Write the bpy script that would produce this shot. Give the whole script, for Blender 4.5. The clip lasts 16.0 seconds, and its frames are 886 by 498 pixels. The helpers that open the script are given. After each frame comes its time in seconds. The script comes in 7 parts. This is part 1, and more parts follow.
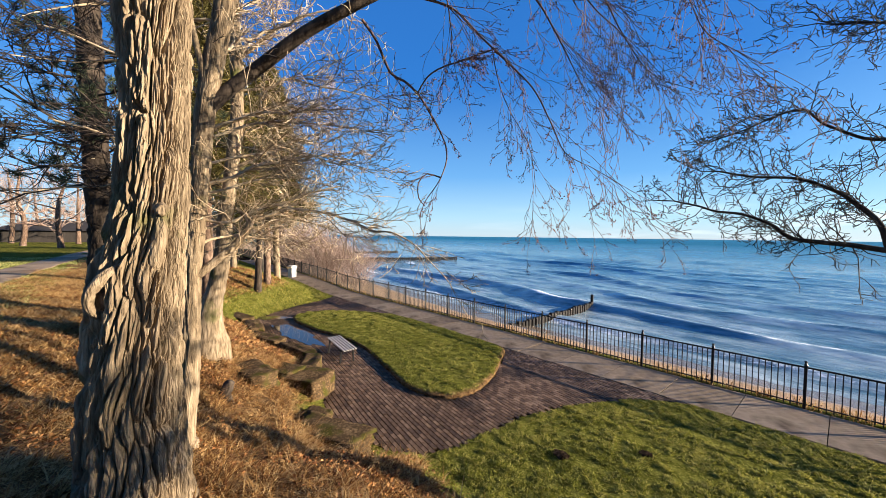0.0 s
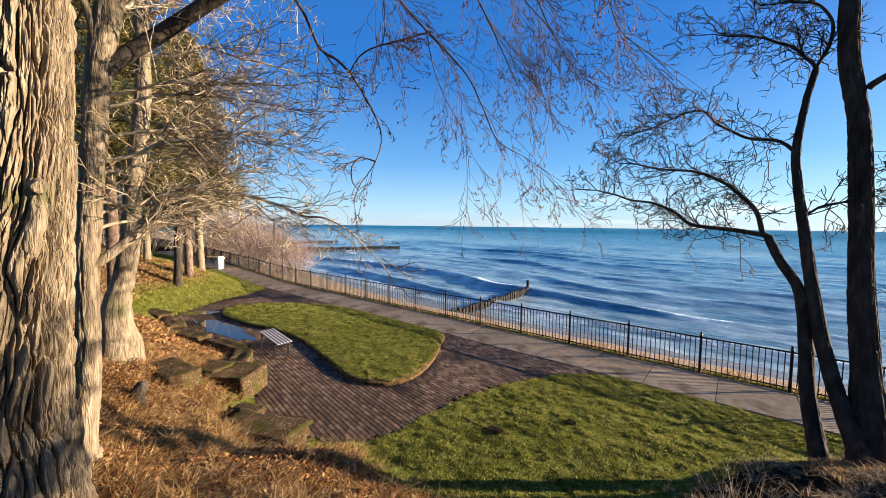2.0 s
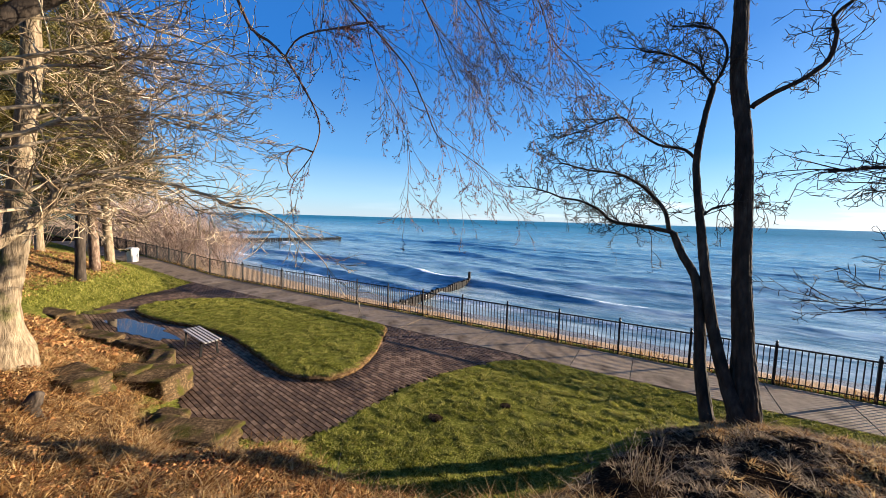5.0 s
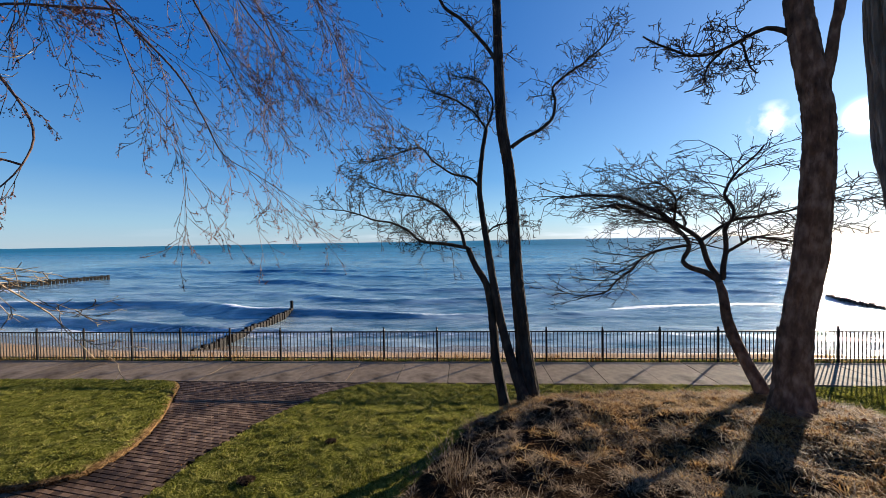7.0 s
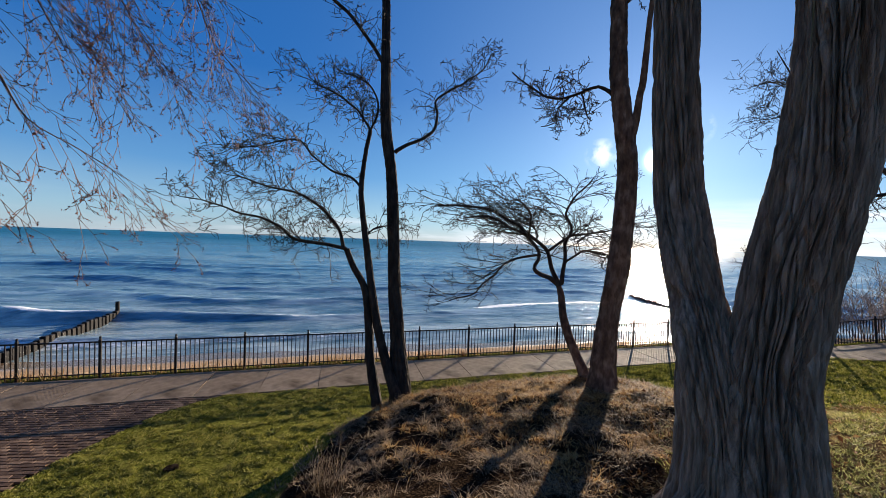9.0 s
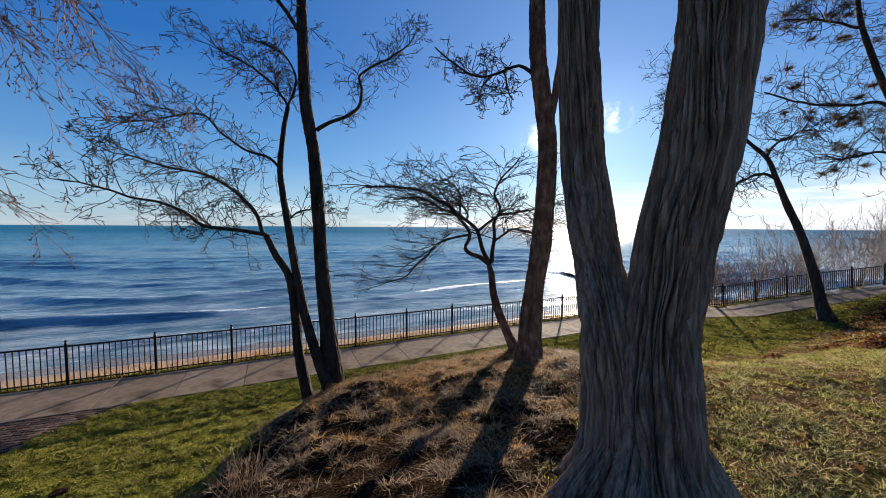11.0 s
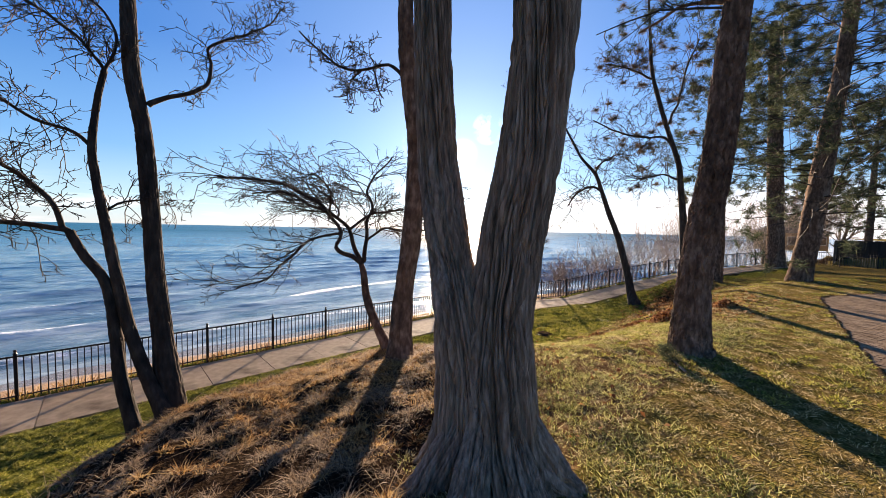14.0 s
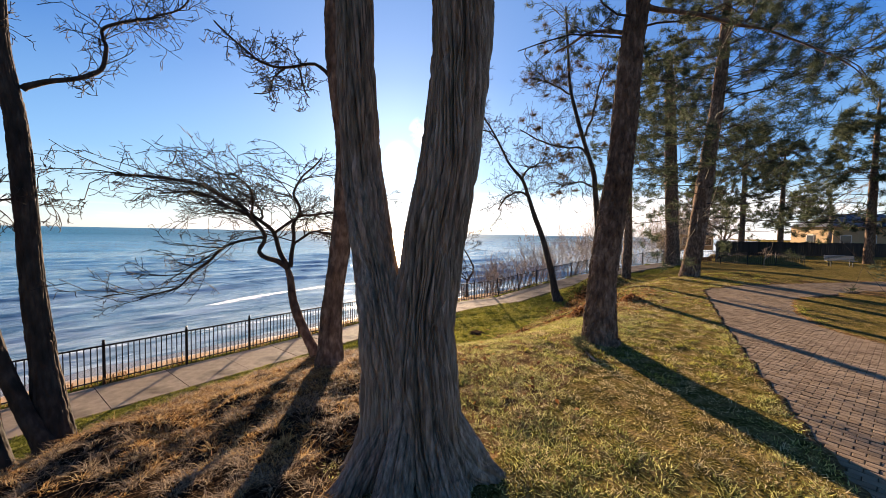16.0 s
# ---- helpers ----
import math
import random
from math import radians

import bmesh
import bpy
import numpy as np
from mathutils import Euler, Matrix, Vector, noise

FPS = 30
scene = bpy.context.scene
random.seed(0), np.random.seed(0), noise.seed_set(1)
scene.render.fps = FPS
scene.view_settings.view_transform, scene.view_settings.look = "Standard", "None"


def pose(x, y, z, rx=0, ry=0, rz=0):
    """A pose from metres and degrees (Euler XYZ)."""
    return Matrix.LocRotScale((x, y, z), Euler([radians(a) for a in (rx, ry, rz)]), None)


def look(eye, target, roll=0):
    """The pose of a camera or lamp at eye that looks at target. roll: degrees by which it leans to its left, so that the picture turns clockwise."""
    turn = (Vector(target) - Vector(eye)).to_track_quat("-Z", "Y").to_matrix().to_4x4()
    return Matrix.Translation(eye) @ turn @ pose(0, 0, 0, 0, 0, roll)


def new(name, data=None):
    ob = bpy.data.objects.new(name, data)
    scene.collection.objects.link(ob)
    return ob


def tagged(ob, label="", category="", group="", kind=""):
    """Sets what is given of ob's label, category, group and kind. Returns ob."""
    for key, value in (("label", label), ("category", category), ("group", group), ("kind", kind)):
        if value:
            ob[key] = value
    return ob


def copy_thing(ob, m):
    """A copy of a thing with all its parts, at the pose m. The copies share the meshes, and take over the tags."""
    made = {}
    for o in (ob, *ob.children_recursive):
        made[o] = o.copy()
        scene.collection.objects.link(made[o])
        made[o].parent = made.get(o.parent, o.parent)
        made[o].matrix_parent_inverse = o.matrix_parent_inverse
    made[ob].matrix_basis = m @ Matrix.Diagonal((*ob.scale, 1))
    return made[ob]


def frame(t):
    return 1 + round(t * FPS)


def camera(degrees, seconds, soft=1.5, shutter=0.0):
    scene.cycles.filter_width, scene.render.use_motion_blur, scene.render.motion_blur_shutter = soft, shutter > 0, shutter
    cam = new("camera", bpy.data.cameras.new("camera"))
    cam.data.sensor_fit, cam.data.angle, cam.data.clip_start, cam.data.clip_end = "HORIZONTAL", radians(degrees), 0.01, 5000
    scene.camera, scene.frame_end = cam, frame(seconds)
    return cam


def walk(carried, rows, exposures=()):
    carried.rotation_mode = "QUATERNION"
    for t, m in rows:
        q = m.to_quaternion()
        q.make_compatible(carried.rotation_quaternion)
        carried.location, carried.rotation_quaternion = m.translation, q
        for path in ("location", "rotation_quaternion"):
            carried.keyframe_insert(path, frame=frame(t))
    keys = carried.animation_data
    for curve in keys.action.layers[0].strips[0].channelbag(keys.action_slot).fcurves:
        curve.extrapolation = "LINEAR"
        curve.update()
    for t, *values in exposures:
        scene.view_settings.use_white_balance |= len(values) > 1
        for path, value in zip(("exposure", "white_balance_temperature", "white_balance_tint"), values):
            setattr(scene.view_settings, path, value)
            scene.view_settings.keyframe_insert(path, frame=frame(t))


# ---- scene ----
cam = camera(101.8, 16.0, 0.65)
# seconds, stops, kelvin and tint: the lens opens towards the shaded side, closes near the sun and warms at the end
EXPOSURES = [(0, 1.93, 6500, 10), (5.5, 1.93, 6450, 10), (7, 1.5, 6350, 10), (9, 1.38, 6450, 11), (12.5, 1.52, 6800, 13), (13.2, 1.74, 7150, 14), (14, 2.0, 7400, 19), (16, 2.0, 7850, 19)]
PATH = [
    (0, (1.495, -12.273, 4.057), (0.0, -10.946, 3.984), 0.7),
    (0.5, (1.539, -12.234, 4.029), (0.118, -10.829, 3.952), 0.8),
    (1, (1.55, -12.222, 4.028), (0.198, -10.75, 3.94), 0.5),
    (1.5, (1.545, -12.218, 4.035), (0.241, -10.706, 3.921), 0.7),
    (2, (1.572, -12.2, 4.002), (0.307, -10.656, 3.873), 0.7),
    (2.5, (1.606, -12.19, 3.979), (0.362, -10.629, 3.851), 0.4),
    (3, (1.642, -12.215, 3.9), (0.454, -10.61, 3.802), -0.8),
    (3.2, (1.65, -12.225, 3.885), (0.473, -10.61, 3.788), -0.6),
    (5.3, (1.66, -12.24, 4.07), (0.674, -10.508, 3.903), 1.3),
    (5.5, (1.679, -12.218, 4.089), (0.707, -10.474, 3.961), 1.0),
    (6, (1.74, -12.149, 4.186), (0.972, -10.306, 4.068), -0.6),
    (6.5, (1.89, -12.104, 4.17), (1.467, -10.151, 4.078), -1.5),
    (7, (1.913, -12.132, 4.08), (1.791, -10.136, 4.034), -1.0),
    (7.5, (1.91, -12.146, 4.096), (1.957, -10.147, 4.074), -0.1),
    (8, (1.987, -12.19, 4.147), (2.201, -10.202, 4.111), 0.3),
    (8.5, (1.96, -12.206, 4.161), (2.334, -10.241, 4.126), 1.4),
    (9, (1.877, -12.244, 4.16), (2.418, -10.32, 4.115), 2.0),
    (9.2, (1.885, -12.25, 4.155), (2.458, -10.334, 4.121), 2.2),
    (11.3, (2.214, -12.211, 4.089), (3.08, -10.412, 3.964), 0.7),
    (11.5, (2.209, -12.222, 4.088), (3.092, -10.43, 3.986), 1.0),
    (12, (2.183, -12.257, 4.123), (3.16, -10.517, 3.997), 0.3),
    (12.5, (2.301, -12.251, 4.07), (3.354, -10.554, 3.959), 0.6),
    (13, (2.36, -12.266, 4.045), (3.516, -10.639, 3.928), 0.9),
    (13.5, (2.404, -12.296, 4.031), (3.684, -10.764, 3.921), 0.8),
    (14, (2.424, -12.31, 4.039), (3.794, -10.857, 3.931), 1.2),
    (14.5, (2.431, -12.351, 4.055), (3.873, -10.968, 3.953), 0.9),
    (15, (2.448, -12.4, 4.051), (3.957, -11.091, 3.956), 1.2),
    (15.5, (2.435, -12.439, 4.047), (3.988, -11.181, 3.968), 0.4),
    (16, (2.436, -12.474, 4.063), (4.038, -11.279, 3.975), 1.1),
]
walk(cam, [(t, look(eye, target, roll)) for t, eye, target, roll in PATH], EXPOSURES)

# ---------------- light ----------------
SUN_DIR = Vector((0.706, 0.678, 0.206)).normalized()   # towards the sun
SUN_EL = math.asin(SUN_DIR.z)
SUN_AZ = math.atan2(SUN_DIR.x, SUN_DIR.y)


def make_world():
    w = bpy.data.worlds.new("sky")
    scene.world = w
    w.use_nodes = True
    nt = w.node_tree
    nt.nodes.clear()
    N, L = nt.nodes.new, nt.links.new
    sky = N("ShaderNodeTexSky")
    sky.sky_type = "NISHITA"
    sky.sun_disc = False
    sky.sun_elevation = SUN_EL
    sky.sun_rotation = SUN_AZ
    sky.air_density, sky.dust_density, sky.ozone_density = 1.0, 0.2, 4.0
    co = N("ShaderNodeTexCoord")
    # low bands of thin cloud above the lake and a few small puffs
    mp = N("ShaderNodeMapping")
    mp.inputs["Scale"].default_value = (1.6, 1.6, 14.0)
    L(co.outputs["Generated"], mp.inputs[0])
    no = N("ShaderNodeTexNoise")
    no.inputs["Scale"].default_value = 2.2
    no.inputs["Detail"].default_value = 7
    L(mp.outputs[0], no.inputs["Vector"])
    sep = N("ShaderNodeSeparateXYZ")
    L(co.outputs["Generated"], sep.inputs[0])
    low = N("ShaderNodeMapRange")
    low.inputs["From Min"].default_value, low.inputs["From Max"].default_value = 0.1, 0.02
    L(sep.outputs["Z"], low.inputs["Value"])
    cr = N("ShaderNodeMapRange")
    cr.inputs["From Min"].default_value, cr.inputs["From Max"].default_value = 0.52, 0.72
    L(no.outputs["Fac"], cr.inputs["Value"])
    cm = N("ShaderNodeMath")
    cm.operation = "MULTIPLY"
    L(low.outputs[0], cm.inputs[0]), L(cr.outputs[0], cm.inputs[1])
    # bright ring of sky round the sun
    dot = N("ShaderNodeVectorMath")
    dot.operation = "DOT_PRODUCT"
    nrm = N("ShaderNodeVectorMath")
    nrm.operation = "NORMALIZE"
    L(co.outputs["Generated"], nrm.inputs[0])
    L(nrm.outputs[0], dot.inputs[0])
    dot.inputs[1].default_value = SUN_DIR
    clampd = N("ShaderNodeMath")
    clampd.operation = "MAXIMUM"
    clampd.inputs[1].default_value = 0.0
    L(dot.outputs["Value"], clampd.inputs[0])

    def power(e, k):
        p = N("ShaderNodeMath")
        p.operation = "POWER"
        p.inputs[1].default_value = e
        L(clampd.outputs[0], p.inputs[0])
        m = N("ShaderNodeMath")
        m.operation = "MULTIPLY"
        m.inputs[1].default_value = k
        L(p.outputs[0], m.inputs[0])
        return m
    a, b, c = power(8500, 150.0), power(50, 0.8), power(6, 1.05)
    ad, ad2 = N("ShaderNodeMath"), N("ShaderNodeMath")
    L(a.outputs[0], ad.inputs[0]), L(b.outputs[0], ad.inputs[1])
    L(ad.outputs[0], ad2.inputs[0]), L(c.outputs[0], ad2.inputs[1])

    def mix_node(kind="MIX", fac=0.5):
        m = N("ShaderNodeMix")
        m.data_type, m.blend_type = "RGBA", kind
        m.inputs[0].default_value = fac
        return m
    # clear winter blue overhead, pale towards the lake's horizon
    grad = N("ShaderNodeValToRGB")
    els = grad.color_ramp.elements
    els[0].position, els[0].color = 0.0, (2.2, 2.87, 3.45, 1)
    els[1].position, els[1].color = 1.0, (0.09, 0.45, 1.65, 1)
    for pos, col in ((0.05, (1.72, 2.75, 3.6)), (0.16, (0.69, 1.7, 3.28)), (0.38, (0.145, 0.75, 2.42))):
        e = els.new(pos)
        e.color = (*col, 1)
    L(sep.outputs["Z"], grad.inputs[0])
    hsv = N("ShaderNodeHueSaturation")
    hsv.inputs["Saturation"].default_value = SKY_SAT
    L(sky.outputs[0], hsv.inputs["Color"])
    blue = mix_node("MIX", 0.85)
    L(hsv.outputs[0], blue.inputs[6]), L(grad.outputs[0], blue.inputs[7])
    def toward(vec, lo, hi):
        d = N("ShaderNodeVectorMath")
        d.operation = "DOT_PRODUCT"
        L(nrm.outputs[0], d.inputs[0])
        d.inputs[1].default_value = Vector(vec).normalized()
        r = N("ShaderNodeMapRange")
        r.inputs["From Min"].default_value, r.inputs["From Max"].default_value = lo, hi
        L(d.outputs["Value"], r.inputs[0])
        return r.outputs[0]

    def mul(p, q, add=False):
        x = N("ShaderNodeMath")
        x.operation = "ADD" if add else "MULTIPLY"
        x.use_clamp = True
        L(p, x.inputs[0]), L(q, x.inputs[1])
        return x.outputs[0]
    # a bright bank of cloud low beside the sun, and two wisps above it
    streak = N("ShaderNodeMapRange")
    streak.inputs["From Min"].default_value, streak.inputs["From Max"].default_value = 0.36, 0.56
    L(no.outputs["Fac"], streak.inputs[0])
    lowbank = N("ShaderNodeMapRange")
    lowbank.inputs["From Min"].default_value, lowbank.inputs["From Max"].default_value = 0.115, 0.06
    L(sep.outputs["Z"], lowbank.inputs[0])
    bank = mul(mul(toward((0.95, 0.3, 0.06), 0.8, 0.97), streak.outputs[0]), lowbank.outputs[0])
    fleck = N("ShaderNodeTexNoise")
    fleck.inputs["Scale"].default_value, fleck.inputs["Detail"].default_value = 24.0, 6
    L(co.outputs["Generated"], fleck.inputs["Vector"])
    frag = N("ShaderNodeMapRange")
    frag.inputs["From Min"].default_value, frag.inputs["From Max"].default_value = 0.42, 0.62
    L(fleck.outputs["Fac"], frag.inputs[0])
    wisp = mul(mul(toward((0.7375, 0.6211, 0.265), 0.9991, 0.99995), toward((0.612, 0.758, 0.2253), 0.9991, 0.99995), True), frag.outputs[0])
    extra = mul(bank, wisp, True)
    cloud = mix_node()
    near = N("ShaderNodeMapRange")
    near.inputs["From Min"].default_value, near.inputs["From Max"].default_value = 0.2, 0.9
    near.inputs["To Min"].default_value = 0.12
    L(dot.outputs["Value"], near.inputs[0])
    cm2 = N("ShaderNodeMath")
    cm2.operation = "MULTIPLY"
    L(cm.outputs[0], cm2.inputs[0]), L(near.outputs[0], cm2.inputs[1])
    L(mul(cm2.outputs[0], extra, True), cloud.inputs[0])
    L(blue.outputs[2], cloud.inputs[6])
    cloud.inputs[7].default_value = (5.0, 5.2, 5.5, 1)
    tint = mix_node("MULTIPLY", 1.0)
    L(ad2.outputs[0], tint.inputs[6])
    tint.inputs[7].default_value = (0.74, 1.0, 1.2, 1)
    glow = mix_node("ADD", 1.0)
    L(cloud.outputs[2], glow.inputs[6])
    L(tint.outputs[2], glow.inputs[7])
    bg = N("ShaderNodeBackground")
    bg.inputs["Strength"].default_value = SKY_STRENGTH
    L(glow.outputs[2], bg.inputs["Color"])
    out = N("ShaderNodeOutputWorld")
    L(bg.outputs[0], out.inputs[0])


SKY_SAT, SKY_STRENGTH = 1.3, 0.075
make_world()
sun = bpy.data.lights.new("sun", "SUN")
sun.energy, sun.angle, sun.color = 5.0, radians(0.5), (1.0, 0.86, 0.68)
new("sun", sun).matrix_world = look((0, 0, 60), Vector((0, 0, 60)) - SUN_DIR)


# ---------------- noise and mesh helpers ----------------
def vnoise(p, seed=0):
    """Smooth value noise in -1..1 for an array of points (n, 3)."""
    p = np.asarray(p, dtype=np.float64)
    i = np.floor(p).astype(np.int64)
    f = p - i
    f = f * f * (3 - 2 * f)

    def h(a, b, c):
        n = (a * 374761393 + b * 668265263 + c * 2147483647 + seed * 1274126177) & 0xFFFFFFFF
        n = ((n ^ (n >> 13)) * 1274126177) & 0xFFFFFFFF
        n = ((n ^ (n >> 16)) * 668265263) & 0xFFFFFFFF
        return (n & 0xFFFF) / 32767.5 - 1
    r = 0
    for dx in (0, 1):
        wx = f[:, 0] if dx else 1 - f[:, 0]
        for dy in (0, 1):
            wy = f[:, 1] if dy else 1 - f[:, 1]
            for dz in (0, 1):
                wz = f[:, 2] if dz else 1 - f[:, 2]
                r = r + wx * wy * wz * h(i[:, 0] + dx, i[:, 1] + dy, i[:, 2] + dz)
    return r


def noise2(x, y, scale, seed=0):
    x = np.asarray(x, dtype=float)
    q = np.stack([x.ravel() * scale, np.asarray(y, dtype=float).ravel() * scale, np.zeros(x.size) + 0.37], 1)
    return vnoise(q, seed).reshape(x.shape)


def fast_mesh(name, verts, faces, smooth=False):
    """A mesh from arrays: verts (n, 3) and faces (m, k) with one k, or a list of such arrays."""
    me = bpy.data.meshes.new(name)
    verts = np.asarray(verts, dtype=np.float32)
    groups = faces if isinstance(faces, list) else [faces]
    groups = [np.asarray(g, dtype=np.int32) for g in groups if len(g)]
    me.vertices.add(len(verts))
    me.vertices.foreach_set("co", verts.ravel())
    idx = np.concatenate([g.ravel() for g in groups])
    size = np.concatenate([np.full(len(g), g.shape[1], dtype=np.int32) for g in groups])
    start = np.concatenate([[0], np.cumsum(size)[:-1]]).astype(np.int32)
    me.loops.add(len(idx))
    me.loops.foreach_set("vertex_index", idx)
    me.polygons.add(len(size))
    me.polygons.foreach_set("loop_start", start)
    me.polygons.foreach_set("use_smooth", np.full(len(size), smooth, dtype=bool))
    me.update(calc_edges=True)
    return me


def thing(name, loc=(0, 0, 0), label="", category="", group="", kind=""):
    ob = new(name)
    ob.empty_display_size = 0.2
    ob.matrix_world = loc if isinstance(loc, Matrix) else Matrix.Translation(loc)
    return tagged(ob, label, category, group, kind)


def part_me(name, me, material, parent=None, label=""):
    """A mesh whose vertices are in world metres, as a part of parent."""
    ob = new(name, me)
    if material and not me.materials:
        me.materials.append(material)
    if parent:
        ob.parent = parent
        ob.matrix_parent_inverse = parent.matrix_world.inverted()
    if label:
        ob["label"] = label
    return ob


def part_local(name, me, material, parent, label="", m=None):
    """A mesh whose vertices are in its parent's own metres."""
    ob = new(name, me)
    if material and not me.materials:
        me.materials.append(material)
    ob.parent = parent
    if m is not None:
        ob.matrix_basis = m
    if label:
        ob["label"] = label
    return ob


def box_me(name, sx, sy, sz, c=(0, 0, 0), bevel=0.0, seg=1):
    bm = bmesh.new()
    bmesh.ops.create_cube(bm, size=1)
    bmesh.ops.scale(bm, vec=(sx, sy, sz), verts=bm.verts)
    if bevel:
        bmesh.ops.bevel(bm, geom=bm.edges[:], offset=bevel, segments=seg, affect="EDGES")
    bmesh.ops.translate(bm, vec=c, verts=bm.verts)
    me = bpy.data.meshes.new(name)
    bm.to_mesh(me)
    bm.free()
    return me


def cyl_me(name, r0, r1, h, n=12, c=(0, 0, 0), rot=None):
    bm = bmesh.new()
    bmesh.ops.create_cone(bm, cap_ends=True, segments=n, radius1=r0, radius2=r1, depth=h)
    if rot:
        bmesh.ops.rotate(bm, cent=(0, 0, 0), matrix=rot, verts=bm.verts)
    bmesh.ops.translate(bm, vec=c, verts=bm.verts)
    me = bpy.data.meshes.new(name)
    bm.to_mesh(me)
    bm.free()
    return me


# ---------------- materials ----------------
def material(name, colours, scale=4.0, rough=0.8, bump=0.3, bump_scale=None, stretch=(1, 1, 1), detail=6, metal=0.0,
             island=0.0, random_hue=0.0, spots=None, spec=0.15, stains=None, translucent=0.0):
    """Two scales of noise through a colour ramp, bump and, where asked, a shift from piece to piece."""
    m = bpy.data.materials.new(name)
    m.use_nodes = True
    nt = m.node_tree
    N, L = nt.nodes.new, nt.links.new
    bsdf = nt.nodes["Principled BSDF"]
    co = N("ShaderNodeTexCoord")
    mp = N("ShaderNodeMapping")
    mp.inputs["Scale"].default_value = stretch
    L(co.outputs["Object"], mp.inputs[0])
    n1 = N("ShaderNodeTexNoise")
    n1.inputs["Scale"].default_value, n1.inputs["Detail"].default_value = scale, detail
    n2 = N("ShaderNodeTexNoise")
    n2.inputs["Scale"].default_value, n2.inputs["Detail"].default_value = scale * 0.13, 3
    L(mp.outputs[0], n1.inputs["Vector"]), L(mp.outputs[0], n2.inputs["Vector"])
    mix = N("ShaderNodeMath")
    mix.operation = "MULTIPLY_ADD"
    mix.inputs[1].default_value = 0.65
    L(n1.outputs["Fac"], mix.inputs[0])
    half = N("ShaderNodeMath")
    half.operation = "MULTIPLY"
    half.inputs[1].default_value = 0.35
    L(n2.outputs["Fac"], half.inputs[0]), L(half.outputs[0], mix.inputs[2])
    last = mix
    if island or random_hue:
        add = N("ShaderNodeMath")
        add.operation = "MULTIPLY_ADD"
        src = N("ShaderNodeNewGeometry").outputs["Random Per Island"] if island else N("ShaderNodeObjectInfo").outputs["Random"]
        sh = N("ShaderNodeMath")
        sh.operation = "SUBTRACT"
        sh.inputs[1].default_value = 0.5
        L(src, sh.inputs[0])
        add.inputs[1].default_value = island or random_hue
        L(sh.outputs[0], add.inputs[0]), L(mix.outputs[0], add.inputs[2])
        last = add
    ramp = N("ShaderNodeValToRGB")
    ramp.color_ramp.elements.remove(ramp.color_ramp.elements[1])
    for k, c in enumerate(colours):
        pos = 0.28 + 0.44 * k / max(1, len(colours) - 1)
        e = ramp.color_ramp.elements[0] if k == 0 else ramp.color_ramp.elements.new(pos)
        e.position, e.color = pos, (*c, 1)
    L(last.outputs[0], ramp.inputs["Fac"])
    colour = ramp.outputs["Color"]
    if stains:
        n3 = N("ShaderNodeTexNoise")
        n3.inputs["Scale"].default_value, n3.inputs["Detail"].default_value = stains[1], 5
        L(co.outputs["Object"], n3.inputs["Vector"])
        r3 = N("ShaderNodeMapRange")
        r3.inputs["From Min"].default_value, r3.inputs["From Max"].default_value = stains[2], stains[2] + 0.12
        L(n3.outputs["Fac"], r3.inputs["Value"])
        mx = N("ShaderNodeMix")
        mx.data_type = "RGBA"
        L(r3.outputs[0], mx.inputs[0]), L(colour, mx.inputs[6])
        mx.inputs[7].default_value = (*stains[0], 1)
        colour = mx.outputs[2]
    L(colour, bsdf.inputs["Base Color"])
    bsdf.inputs["Roughness"].default_value = rough
    bsdf.inputs["Metallic"].default_value = metal
    bsdf.inputs["Specular IOR Level"].default_value = spec
    if bump:
        nb = N("ShaderNodeTexNoise")
        nb.inputs["Scale"].default_value, nb.inputs["Detail"].default_value = bump_scale or scale * 3, 8
        L(mp.outputs[0], nb.inputs["Vector"])
        bp = N("ShaderNodeBump")
        bp.inputs["Strength"].default_value, bp.inputs["Distance"].default_value = bump, 0.02
        L(nb.outputs["Fac"], bp.inputs["Height"])
        L(bp.outputs[0], bsdf.inputs["Normal"])
    if translucent:
        out = nt.nodes["Material Output"]
        tr = N("ShaderNodeBsdfTranslucent")
        ms = N("ShaderNodeMixShader")
        ms.inputs[0].default_value = translucent
        L(colour, tr.inputs["Color"])
        L(bsdf.outputs[0], ms.inputs[1]), L(tr.outputs[0], ms.inputs[2]), L(ms.outputs[0], out.inputs[0])
    return m


M_BARK_PALE = material("pale_furrowed_bark", [(0.045, 0.03, 0.017), (0.195, 0.143, 0.088), (0.36, 0.28, 0.185)], 26, 0.9, 1.0, 80, (1, 1, 0.15), stains=((0.08, 0.08, 0.024), 1.6, 0.6))
M_BARK_GREY = material("grey_furrowed_bark", [(0.06, 0.043, 0.03), (0.24, 0.178, 0.128), (0.47, 0.37, 0.28)], 26, 0.9, 1.0, 80, (1, 1, 0.15), spec=0.03)
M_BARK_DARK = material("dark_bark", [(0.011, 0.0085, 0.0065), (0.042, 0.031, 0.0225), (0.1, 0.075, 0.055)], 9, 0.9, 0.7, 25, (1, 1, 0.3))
M_BARK_PINE = material("pine_bark", [(0.02, 0.013, 0.009), (0.12, 0.077, 0.053), (0.31, 0.22, 0.16)], 11, 0.9, 1.0, 30, (1, 1, 0.45), spec=0.03)
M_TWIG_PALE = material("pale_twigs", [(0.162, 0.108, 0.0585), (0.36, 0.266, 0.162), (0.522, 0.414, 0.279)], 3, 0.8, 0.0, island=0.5)
